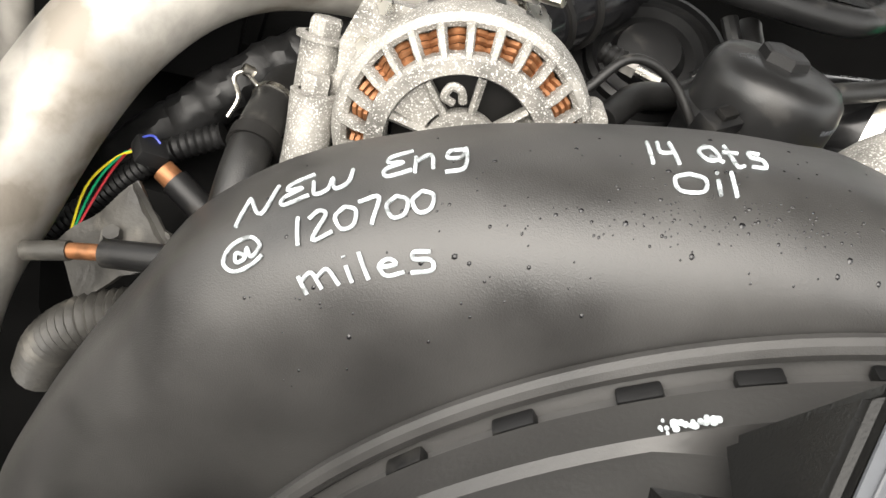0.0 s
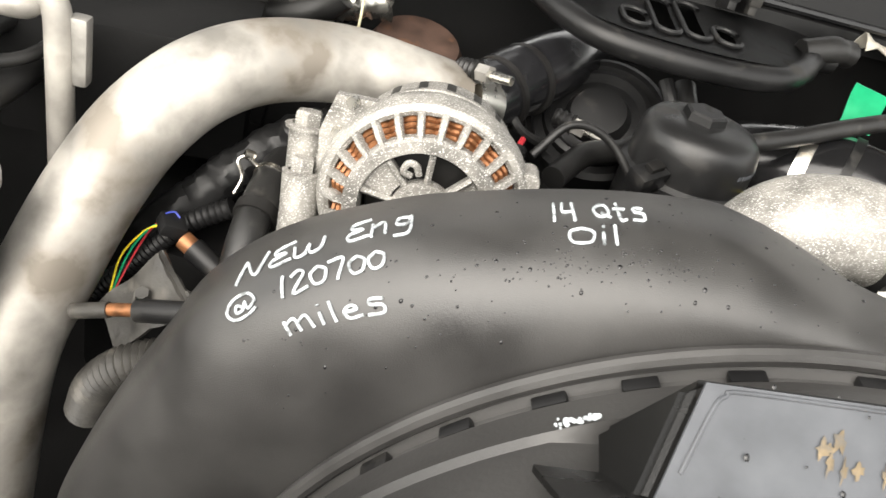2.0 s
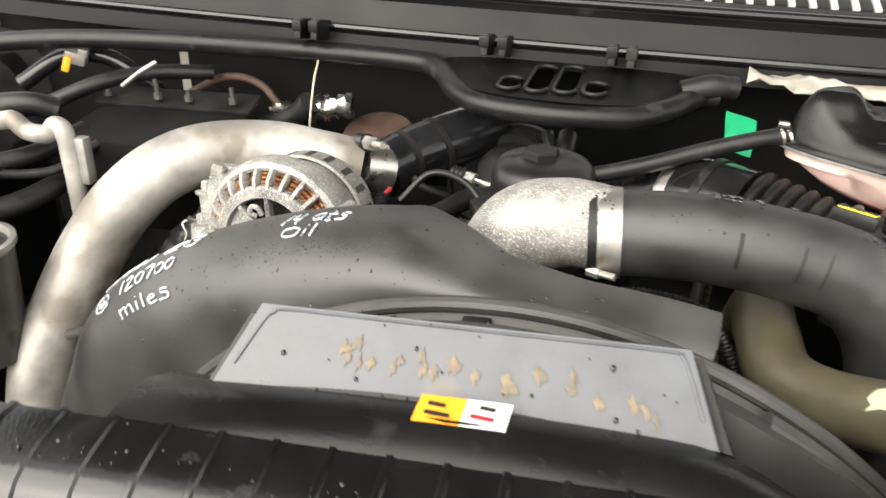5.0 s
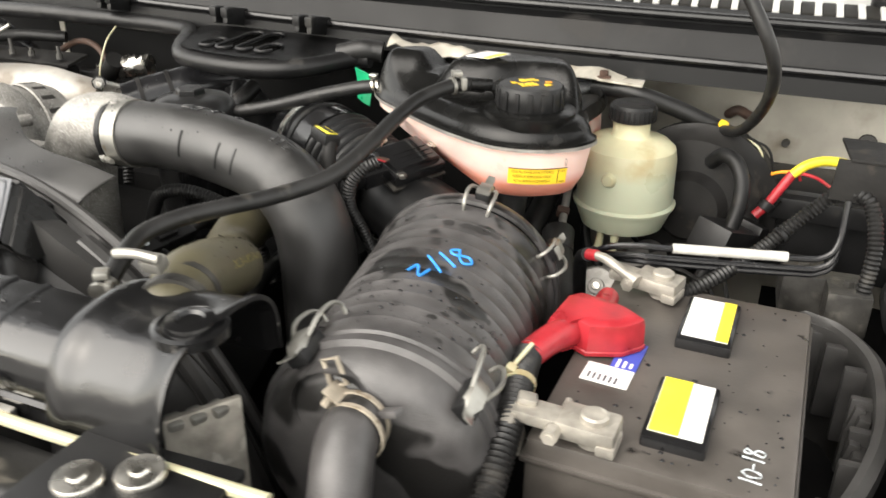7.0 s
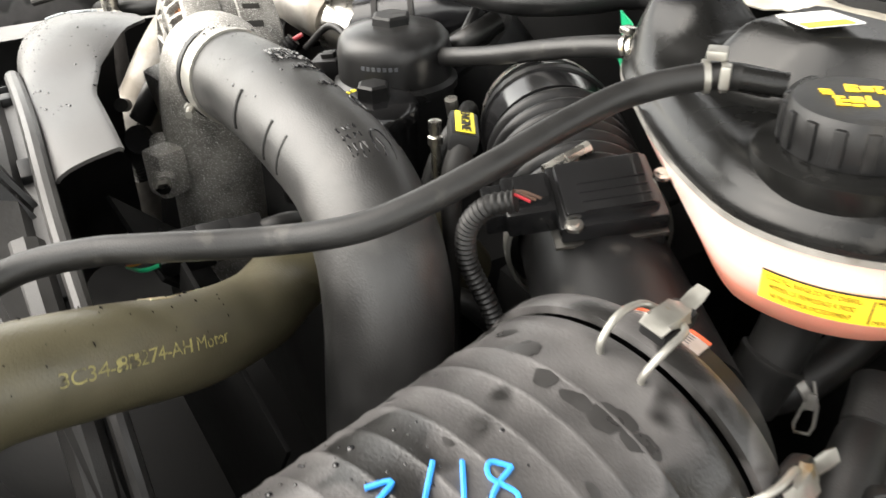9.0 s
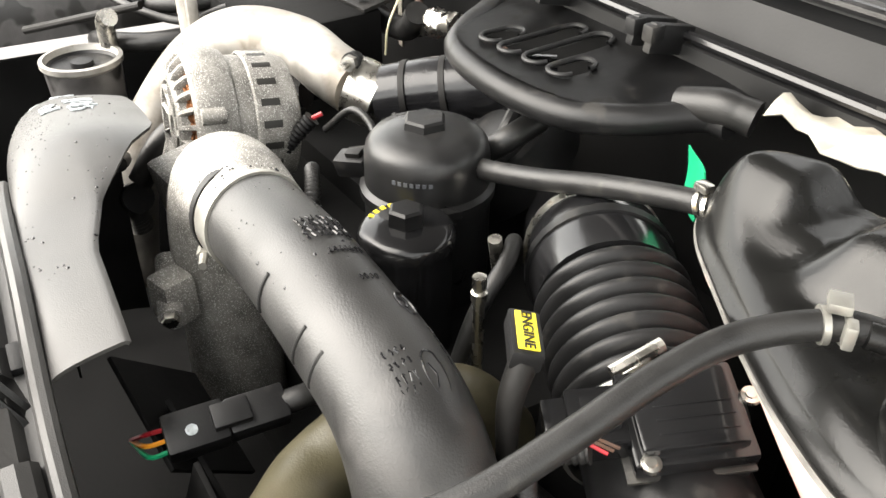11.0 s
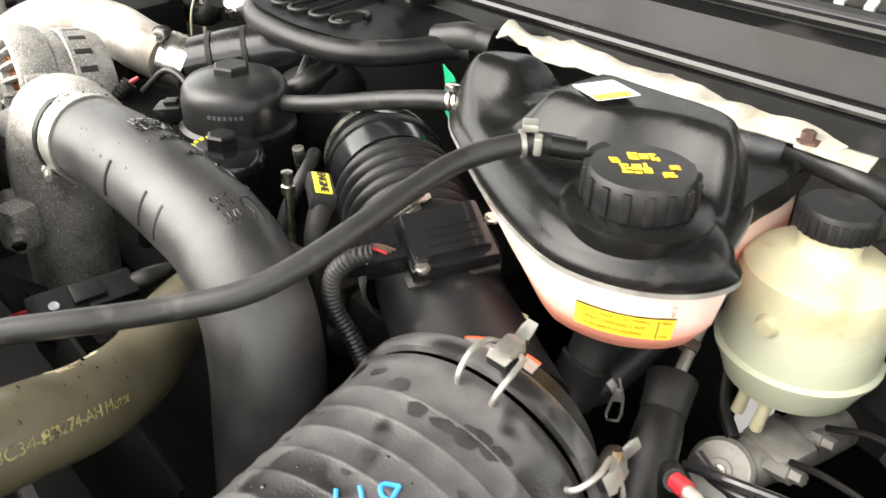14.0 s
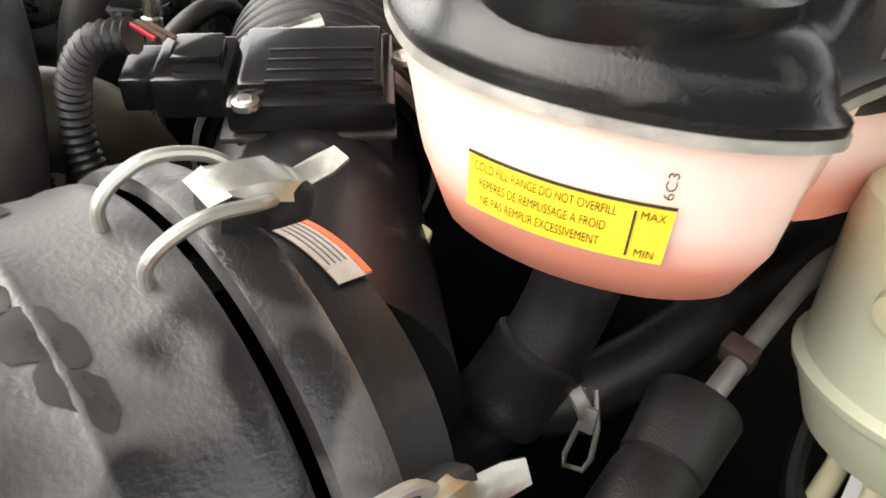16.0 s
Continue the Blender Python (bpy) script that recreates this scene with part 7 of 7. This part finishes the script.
stem = thing("dipstick_tube", "rusty bare metal tube behind the coolant bottle", "tube")
bm = nb()
tube(bm, [(1.056, 0.764, 1.262), (1.053, 0.774, 1.275), (1.043, 0.809, 1.293), (1.036, 0.839, 1.309), (1.034, 0.860, 1.319), (1.038, 0.880, 1.324), (1.055, 0.91, 1.325)], 0.0052, 14, 6)
part("tube", bm, GREYC, stem)
bm = nb()
box(bm, (1.045, 0.796, 1.2875), (0.016, 0.010, 0.014), turned(30, 10, 20), 0.002)
part("tab", bm, RUST, stem)
bm = nb()
tube(bm, [(1.10, 0.80, 1.22), (1.075, 0.82, 1.235), (1.06, 0.85, 1.27), (1.06, 0.88, 1.30)], 0.006, 10, 6)
part("black_line", bm, DEEP, stem)
pig = thing("sensor_pigtail", "black corrugated sensor wiring beside the intake duct", "wiring")
bm = nb()
tube(bm, [(0.902, 0.575, 1.398), (0.890, 0.562, 1.392), (0.877, 0.555, 1.372), (0.876, 0.556, 1.345), (0.886, 0.565, 1.315), (0.90, 0.575, 1.27)], 0.0068, 12, 8, wave=0.0007, pitch=0.004)
part("conduit", bm, RUBBER, pig)
for k, m_ in enumerate((RED, RUST, RUST)):
    bm = nb()
    tube(bm, [(0.908, 0.582 + 0.004 * k, 1.398), (0.898, 0.572 + 0.003 * k, 1.402), (0.890, 0.563, 1.393)], 0.0011, 6, 4)
    part("wire", bm, m_, pig)
chip = nb()
box(chip, (0.960, 0.676, 1.322), (0.010, 0.012, 0.012), turned(30, 20, 40), 0.004)
single("paint_flake", chip, IVORY, "pale paint flake stuck by the intake duct", "flake")

# ---- firewall corner on the driver's side ----
boost = thing("brake_booster", "dark grey round brake booster on the firewall", "brake booster")
bm = nb()
lathe(bm, [(0, 0.05), (0.04, 0.05), (0.05, 0.035), (0.09, 0.03), (0.10, 0.012), (0.108, 0.008), (0.108, -0.01), (0.10, -0.03), (0.10, -0.05)], (1.185, 0.935, 1.285), (0, -1, 0.05), 44)
part("shell", bm, DARK, boost)
bm = nb()
tube(bm, [(1.205, 0.895, 1.355), (1.222, 0.880, 1.372), (1.242, 0.865, 1.368), (1.255, 0.850, 1.340), (1.25, 0.835, 1.29), (1.225, 0.81, 1.22)], 0.0095, 14, 6)
part("vacuum_hose", bm, DEEP, boost)
for k in range(5):
    bm = nb()
    lathe(bm, [(0, 0.006), (0.006, 0.006), (0.007, 0)], (1.15 + 0.012 * k, 0.900, 1.345 - 0.035 * k), (0, -1, 0.1), 6)
    part("nut", bm, DARK, boost)
loomr = thing("firewall_loom", "black taped wiring loom along the firewall", "wiring loom")
bm = nb()
tube(bm, [(1.03, 0.925, 1.425), (1.088, 0.915, 1.425), (1.13, 0.93, 1.412), (1.165, 0.942, 1.398), (1.20, 0.955, 1.382), (1.24, 0.955, 1.365)], 0.0115, 14, 6)
part("taped_loom", bm, RUBBER, loomr)
bm = nb()
box(bm, (1.205, 0.940, 1.392), (0.012, 0.012, 0.012), turned(20, 20, 20), 0.003)
part("yellow_tape", bm, YELLOW, loomr)
for k, m_ in enumerate((RED, RED, IVORY, DARK)):
    bm = nb()
    tube(bm, [(1.215 + 0.01 * k, 0.945, 1.378), (1.235 + 0.012 * k, 0.935, 1.365), (1.25 + 0.012 * k, 0.925, 1.33 - 0.01 * k), (1.265 + 0.010 * k, 0.92, 1.31)], 0.0018, 6, 5)
    part("wire", bm, m_, loomr)
bm = nb()
box(bm, (1.252, 0.950, 1.352), (0.013, 0.013, 0.022), turned(0, 20, 10), 0.003)
part("white_plug", bm, IVORY, loomr)
wash = thing("washer_hose", "black corrugated washer hose hanging from the hood", "hose")
bm = nb()
tube(bm, [(1.20, 0.945, 1.385), (1.232, 0.90, 1.40), (1.262, 0.82, 1.445), (1.282, 0.74, 1.50), (1.278, 0.705, 1.545), (1.245, 0.705, 1.60), (1.212, 0.71, 1.655), (1.195, 0.74, 1.78), (1.19, 0.85, 2.2)], 0.0068, 14, 8)
part("tube", bm, RUBBER, wash)
fit_ = thing("firewall_fitting", "brass elbow fitting and studs on the firewall", "fitting")
bm = nb()
tube(bm, [(1.232, 0.975, 1.415), (1.232, 0.955, 1.420), (1.245, 0.952, 1.428), (1.262, 0.955, 1.420)], 0.007, 10, 4)
part("elbow", bm, RUST, fit_)
for x, z in ((1.315, 1.385), (1.42, 1.40), (1.33, 1.32)):
    bm = nb()
    lathe(bm, [(0, 0.014), (0.005, 0.014), (0.006, 0.004), (0.012, 0.003), (0.013, 0)], (x, 0.978, z), (0, -1, 0), 14)
    part("stud", bm, GREYD, fit_)
fuse = thing("fuse_holder", "black fuse holder box with red and yellow cable", "fuse holder")
FM = pose(1.245, 0.850, 1.270, -20, 8, -22)
bm = nb()
box(bm, FM @ V(0, 0, 0), (0.050, 0.095, 0.045), FM, 0.004)
box(bm, FM @ V(0.0, 0.040, 0.024), (0.050, 0.022, 0.016), FM, 0.003)
part("box", bm, DEEP, fuse)
bm = nb()
tube(bm, [(1.270, 0.884, 1.298), (1.281, 0.891, 1.312), (1.294, 0.900, 1.336), (1.305, 0.908, 1.356)], 0.0062, 12, 6)
part("red_cable", bm, RED, fuse)
bm = nb()
tube(bm, [(1.303, 0.906, 1.353), (1.318, 0.914, 1.366), (1.340, 0.926, 1.371), (1.370, 0.936, 1.366), (1.40, 0.94, 1.35)], 0.0062, 12, 6)
part("yellow_cable", bm, LEMON, fuse)
bm = nb()
lathe(bm, [(0.008, -0.006), (0.0105, -0.005), (0.0105, 0.005), (0.008, 0.006)], (1.281, 0.891, 1.312), (0.45, 0.3, 0.85), 14)
part("boot_ring", bm, BLACK, fuse)
for k, m_ in enumerate((ORANGE, RED, RED)):
    bm = nb()
    tube(bm, [(1.305, 0.908, 1.356), (1.290 + 0.020 * k, 0.912, 1.352), (1.278 + 0.035 * k, 0.915, 1.346 - 0.002 * k)], 0.0022, 8, 4)
    part("strand", bm, m_, fuse)
brk = thing("steel_bracket", "dusty dark steel bracket plate by the fender", "bracket")
bm = nb()
box(bm, (1.425, 0.80, 1.428), (0.13, 0.075, 0.004), turned(0, 3, 12), 0.001)
box(bm, (1.42, 0.765, 1.405), (0.13, 0.004, 0.045), turned(0, 3, 12), 0.001)
part("plate", bm, DARK, brk)
relay = thing("relay_box", "black relay box on the inner fender", "relay box")
bm = nb()
box(bm, (1.350, 1.00, 1.262), (0.19, 0.11, 0.12), turned(0, 0, 6), 0.008)
box(bm, (1.335, 0.945, 1.300), (0.13, 0.04, 0.03), turned(0, 0, 6), 0.004)
part("case", bm, BLACK, relay)
bm = nb()
box(bm, (1.425, 0.752, 1.372), (0.014, 0.010, 0.026), turned(0, 0, 10), 0.002)
part("red_fuse", bm, RED, relay)
lines = thing("brake_hard_lines", "black hard lines with one pale foam sleeve", "pipe")
for k, dz in ((0, 0.0), (1, -0.012), (2, -0.018)):
    bm = nb()
    tube(bm, [(1.135, 0.665 + 0.008 * k, 1.300), (1.165, 0.652 + 0.006 * k, 1.322 + dz), (1.195, 0.656, 1.328 + dz), (1.228, 0.668, 1.327 + dz), (1.34, 0.711, 1.326 + dz), (1.372, 0.724, 1.328 + dz), (1.385, 0.732, 1.345 + dz), (1.385, 0.742, 1.39)], 0.0036, 10, 6)
    part("line", bm, WETDARK, lines)
bm = nb()
tube(bm, [(1.228, 0.668, 1.328), (1.34, 0.711, 1.327)], 0.0056, 14, 2)
part("foam_sleeve", bm, FOAM, lines, "pale foam sleeve")
cond = thing("fender_conduit", "black corrugated conduit arching by the battery", "conduit")
bm = nb()
lathe(bm, [(0.0095, -0.003), (0.0105, -0.002), (0.0105, 0.002), (0.0095, 0.003)], (1.318, 0.74, 1.338), (0.6, 0.7, 0.5), 14)
part("clip", bm, BLACK, cond)
bm = nb()
tube(bm, [(1.235, 0.645, 1.285), (1.265, 0.675, 1.300), (1.30, 0.725, 1.322), (1.335, 0.755, 1.358), (1.365, 0.765, 1.388), (1.395, 0.755, 1.388), (1.41, 0.735, 1.35), (1.41, 0.72, 1.30)], 0.0075, 14, 10, wave=0.0009, pitch=0.005)
part("tube", bm, RUBBER, cond)
tie = thing("battery_hold_down", "dirty zinc hold-down brackets behind the battery", "bracket")
for x, y in ((1.345, 0.790), (1.395, 0.765)):
    bm = nb()
    box(bm, (x, y, 1.262), (0.046, 0.060, 0.05), turned(0, 0, 10), 0.003)
    lathe(bm, [(0, 0.006), (0.006, 0.006), (0.007, 0)], (x, y - 0.004, 1.287), seg=6)
    part("clamp", bm, GREYD, tie)
horn = thing("fender_cover", "black round plastic cover beside the battery", "cover")
bm = nb()
lathe(bm, [(0, 0.02), (0.02, 0.018), (0.024, 0.012), (0.040, 0.010), (0.045, 0.0), (0.045, -0.04)], (1.470, 0.74, 1.30), (-0.2, -0.5, 0.8), 36)
part("dome", bm, BLACK, horn)


# ---- cables and small fittings ----
def cable(name, label, pts, r, material, wave=0.0, category="cable"):
    bm_ = nb()
    tube(bm_, pts, r, 12, 8, wave=wave, pitch=0.005)
    return single(name, bm_, material, label, category)


cable("wiring_conduit", "black corrugated wiring conduit by the oil filter", [(0.425, 0.60, 1.33), (0.455, 0.59, 1.345), (0.49, 0.575, 1.335), (0.505, 0.56, 1.30)], 0.007, RUBBER, 0.0008)
cable("fuel_hose", "thin black fuel hose behind the fuel filter cap", [(0.70, 0.60, 1.25), (0.703, 0.625, 1.33), (0.69, 0.66, 1.36), (0.655, 0.69, 1.35), (0.63, 0.71, 1.31)], 0.007, RUBBER, 0.0, "hose")
cable("injector_cable", "black injector cable under the intake hose", [(0.56, 0.54, 1.26), (0.60, 0.53, 1.315), (0.66, 0.535, 1.325), (0.72, 0.545, 1.30), (0.76, 0.55, 1.22)], 0.008, RUBBER, 0.0009)
cable("drain_hose", "black drain hose low beside the intake hose", [(0.72, 0.52, 1.10), (0.735, 0.535, 1.20), (0.77, 0.56, 1.255), (0.80, 0.60, 1.25), (0.82, 0.64, 1.20)], 0.011, RUBBER, 0.0, "hose")
cable("sensor_cable", "black sensor cable by the alternator", [(0.365, 0.64, 1.34), (0.395, 0.66, 1.37), (0.435, 0.665, 1.362), (0.47, 0.65, 1.33)], 0.004, RUBBER)
injector = thing("injector_connector", "black injector connector block beside the oil filter", "connector")
IM = pose(0.470, 0.628, 1.352, 12, -10, 35)
bm = nb()
box(bm, IM @ V(0, 0, 0), (0.034, 0.022, 0.020), IM, 0.003)
part("plug_body", bm, BLACK, injector)
bm = nb()
box(bm, IM @ V(0.004, 0, 0.012), (0.016, 0.010, 0.006), IM, 0.001)
part("latch", bm, DARK, injector)
bolt_ = thing("engine_bolt", "bright hexagon bolt on a steel tube by the fuel filter cap", "bolt")
bm = nb()
tube(bm, [(0.712, 0.622, 1.26), (0.712, 0.622, 1.366)], 0.0045, 10, 2)
lathe(bm, [(0.0045, 1.352), (0.0065, 1.353), (0.0065, 1.360), (0.0045, 1.361), (0.0055, 1.366), (0.0055, 1.374), (0, 1.375)], (0.712, 0.622, 0), seg=10)
part("shank", bm, STEEL, bolt_)
# passenger side
for name_, lab_, pts_, r_, m_ in (
        ("heater_tube", "black heater tube along the passenger side", [(-0.28, 0.70, 1.34), (-0.20, 0.74, 1.36), (-0.14, 0.79, 1.385), (-0.09, 0.85, 1.39), (-0.02, 0.90, 1.385)], 0.011, RUBBER),
        ("harness", "taped black harness on the passenger side", [(-0.30, 0.82, 1.36), (-0.24, 0.85, 1.40), (-0.18, 0.87, 1.40), (-0.13, 0.88, 1.37), (-0.10, 0.90, 1.33)], 0.013, WETDARK),
        ("bare_pipe", "short pale metal pipe on the control box", [(-0.10, 0.79, 1.385), (-0.075, 0.80, 1.405), (-0.055, 0.812, 1.418)], 0.0035, CLAMPW),
        ("ground_strap", "pale braided ground strap low on the passenger side", [(-0.19, 0.46, 1.23), (-0.17, 0.49, 1.275), (-0.15, 0.505, 1.285), (-0.135, 0.50, 1.25)], 0.006, CLAMPW),
        ("side_cable", "thin black cable on the passenger side", [(-0.32, 0.55, 1.30), (-0.24, 0.52, 1.345), (-0.16, 0.54, 1.34), (-0.08, 0.60, 1.33), (-0.05, 0.66, 1.35)], 0.006, RUBBER),
        ("brown_line", "rusty line behind the control box", [(-0.08, 0.905, 1.34), (-0.01, 0.915, 1.375), (0.05, 0.91, 1.372), (0.09, 0.90, 1.34)], 0.006, RUST)):
    cable(name_, lab_, pts_, r_, m_)
for x, y, z, m_, rz in ((-0.21, 0.84, 1.405, GREYC, 20), (-0.175, 0.56, 1.335, BLACK, 50), (-0.16, 0.70, 1.375, DARK, 10)):
    bm = nb()
    box(bm, (x, y, z), (0.030, 0.022, 0.020), turned(10, 15, rz), 0.004)
    box(bm, (x + 0.014, y, z + 0.008), (0.014, 0.014, 0.012), turned(10, 15, rz), 0.003)
    single("line_connector", bm, m_, "small dirty line connector on the passenger side", "connector", "line connectors")
bm = nb()
box(bm, (-0.196, 0.80, 1.405), (0.010, 0.012, 0.022), turned(0, 20, 30), 0.002)
single("orange_clip", bm, ORANGE, "small orange plastic clip on a harness", "clip")

bm = nb()
grid(bm, [[V(x, 0.972 + 0.006 * math.sin(x * 20), z) for x in np.linspace(-0.58, -0.10, 10)] for z in (1.22, 1.33, 1.435)], 0.005)
single("firewall_side", bm, UNDER, "dusty cream painted firewall on the passenger side", "wall", kind="structure")
bm = nb()
tube(bm, [(-0.47, 0.86, 1.40), (-0.455, 0.95, 1.47), (-0.43, 1.06, 1.56), (-0.42, 1.12, 1.66)], 0.018, 12, 5)
part("hinge_arm", bm, UNDER, hood, "pale cream hinge arm")
bm = nb()
box(bm, (-0.45, 0.97, 1.455), (0.02, 0.12, 0.07), turned(25, 0, -6), 0.006)
part("hinge_plate", bm, UNDER, hood, "pale cream hinge plate")


# ---- rain drops ----
def drops(name, count, where, parent, size=(0.0006, 0.0016), seed=1):
    """Small flat water beads scattered by where(rng), which gives a place and a normal."""
    rng, bm_ = random.Random(seed), nb()
    for _ in range(count):
        p, n = where(rng)
        x_, y_, z_ = axes_of(n)
        r = size[0] + (size[1] - size[0]) * rng.random() ** 3
        ring = [bm_.verts.new(p + (x_ * math.cos(a) + y_ * math.sin(a) * (1 + 0.4 * rng.random())) * r) for a in (k * math.pi / 3 for k in range(6))]
        mid = [bm_.verts.new(p + (x_ * math.cos(a) + y_ * math.sin(a)) * r * 0.6 + z_ * r * 0.45) for a in (k * math.pi / 3 for k in range(6))]
        for k in range(6):
            bm_.faces.new((ring[k], ring[(k + 1) % 6], mid[(k + 1) % 6], mid[k]))
        bm_.faces.new(mid)
    ob_ = part(name, bm_, WETDARK, parent, "clear water beads", angle=80)
    tagged(ob_, kind="stuff")


def on_surface(f, u, w, e=0.004):
    p = f(u, w)
    n = (f(u + e, w) - p).cross(f(u, w + e) - p).normalized()
    return p, (n if n.z > 0 or n.y < -0.3 else -n)


def shroud_drop(rng):
    return on_surface(shroud, 0.30 + 0.62 * rng.random(), 0.15 + 0.75 * rng.random())


def shroud_cluster(rng):
    return on_surface(shroud, 0.62 + 0.12 * rng.gauss(0, 0.5), min(0.72, max(0.3, 0.5 + 0.06 * rng.gauss(0, 1))))


drops("water_beads", 160, shroud_drop, fan_shroud, (0.0005, 0.0016), 3)
drops("water_beads", 150, shroud_cluster, fan_shroud, (0.0004, 0.0010), 4)


def can_drop(rng):
    h_, d_ = 0.05 + 0.25 * rng.random(), -45 + 100 * rng.random()
    return on_can(h_, d_, 0.1015 + 0.0003 * h_), on_can(h_, d_, 1.0) - on_can(h_, d_, 0.0)


drops("water_beads", 260, can_drop, can, (0.0006, 0.0022), 5)


def tank_drop(rng):
    return RT @ V(-0.40 + 0.72 * rng.random(), -0.015 + 0.045 * rng.random(), 1.3795), V(0, -0.1, 1)


drops("water_beads", 160, tank_drop, tank, (0.0006, 0.0022), 6)


def hose_drop(rng):
    a_, d_ = 0.03 + 0.25 * rng.random(), -60 + 120 * rng.random()
    return on_cold(a_, d_, -0.0004), on_cold(a_, d_, 0.01) - on_cold(a_, d_, 0.0)


drops("water_beads", 110, hose_drop, cold, (0.0005, 0.0014), 7)


def apron_drop(rng):
    u_, w_ = rng.random(), rng.random()
    return face_pt(0.05 + 0.9 * u_, w_, 0.0036), (A["fr"] - A["fl"]).cross(A["tl"] - A["fl"])


drops("water_beads", 28, apron_drop, ledge, (0.0007, 0.0022), 8)


def battery_drop(rng):
    return BT @ V(rng.uniform(-0.09, 0.095), rng.uniform(-0.15, 0.15), 1.2885), V(0, 0, 1)


drops("water_beads", 110, battery_drop, battery, (0.0008, 0.0026), 9)


def elbow_drop(rng):
    a_, d_ = rng.uniform(0.0, 0.02), rng.uniform(-70, 70)
    return V(0.612 - 2.2 * a_, 0.470 + 0.039 * math.sin(radians(d_)), 1.408 + 0.0392 * math.cos(radians(d_))), V(0, math.sin(radians(d_)), math.cos(radians(d_)))


def olive_drop(rng):
    s_, d_ = rng.uniform(0.06, 0.2), rng.uniform(-70, 40)
    return on_olive(s_, d_), on_olive(s_, d_) - spline(OL, 8)[min(60, int(s_ / 0.0055))]


drops("water_beads", 30, olive_drop, olive, (0.0006, 0.0018), 10)


drops("water_beads", 70, elbow_drop, elbow, (0.0006, 0.0018), 12)


# ---- fine placement ----
for ob_, x, y, z in ((oil, 0.010, 0.012, 0.001), (heater, 0.013, 0.023, -0.004), (bottle, 0.0, -0.004, 0.004), (res, -0.005, -0.023, 0.017), (cyl, 0.020, -0.012, 0.008),
                     (boot, 0.0, 0.018, 0.0), (lines, -0.009, 0.002, 0.0), (elbow, 0.002, 0.019, 0.003), (cold, 0.006, 0.017, 0.002),
                     (lm, -0.013, 0.010, -0.040), (fit_, -0.045, 0.125, -0.050)):
    ob_.location = (x, y, z)
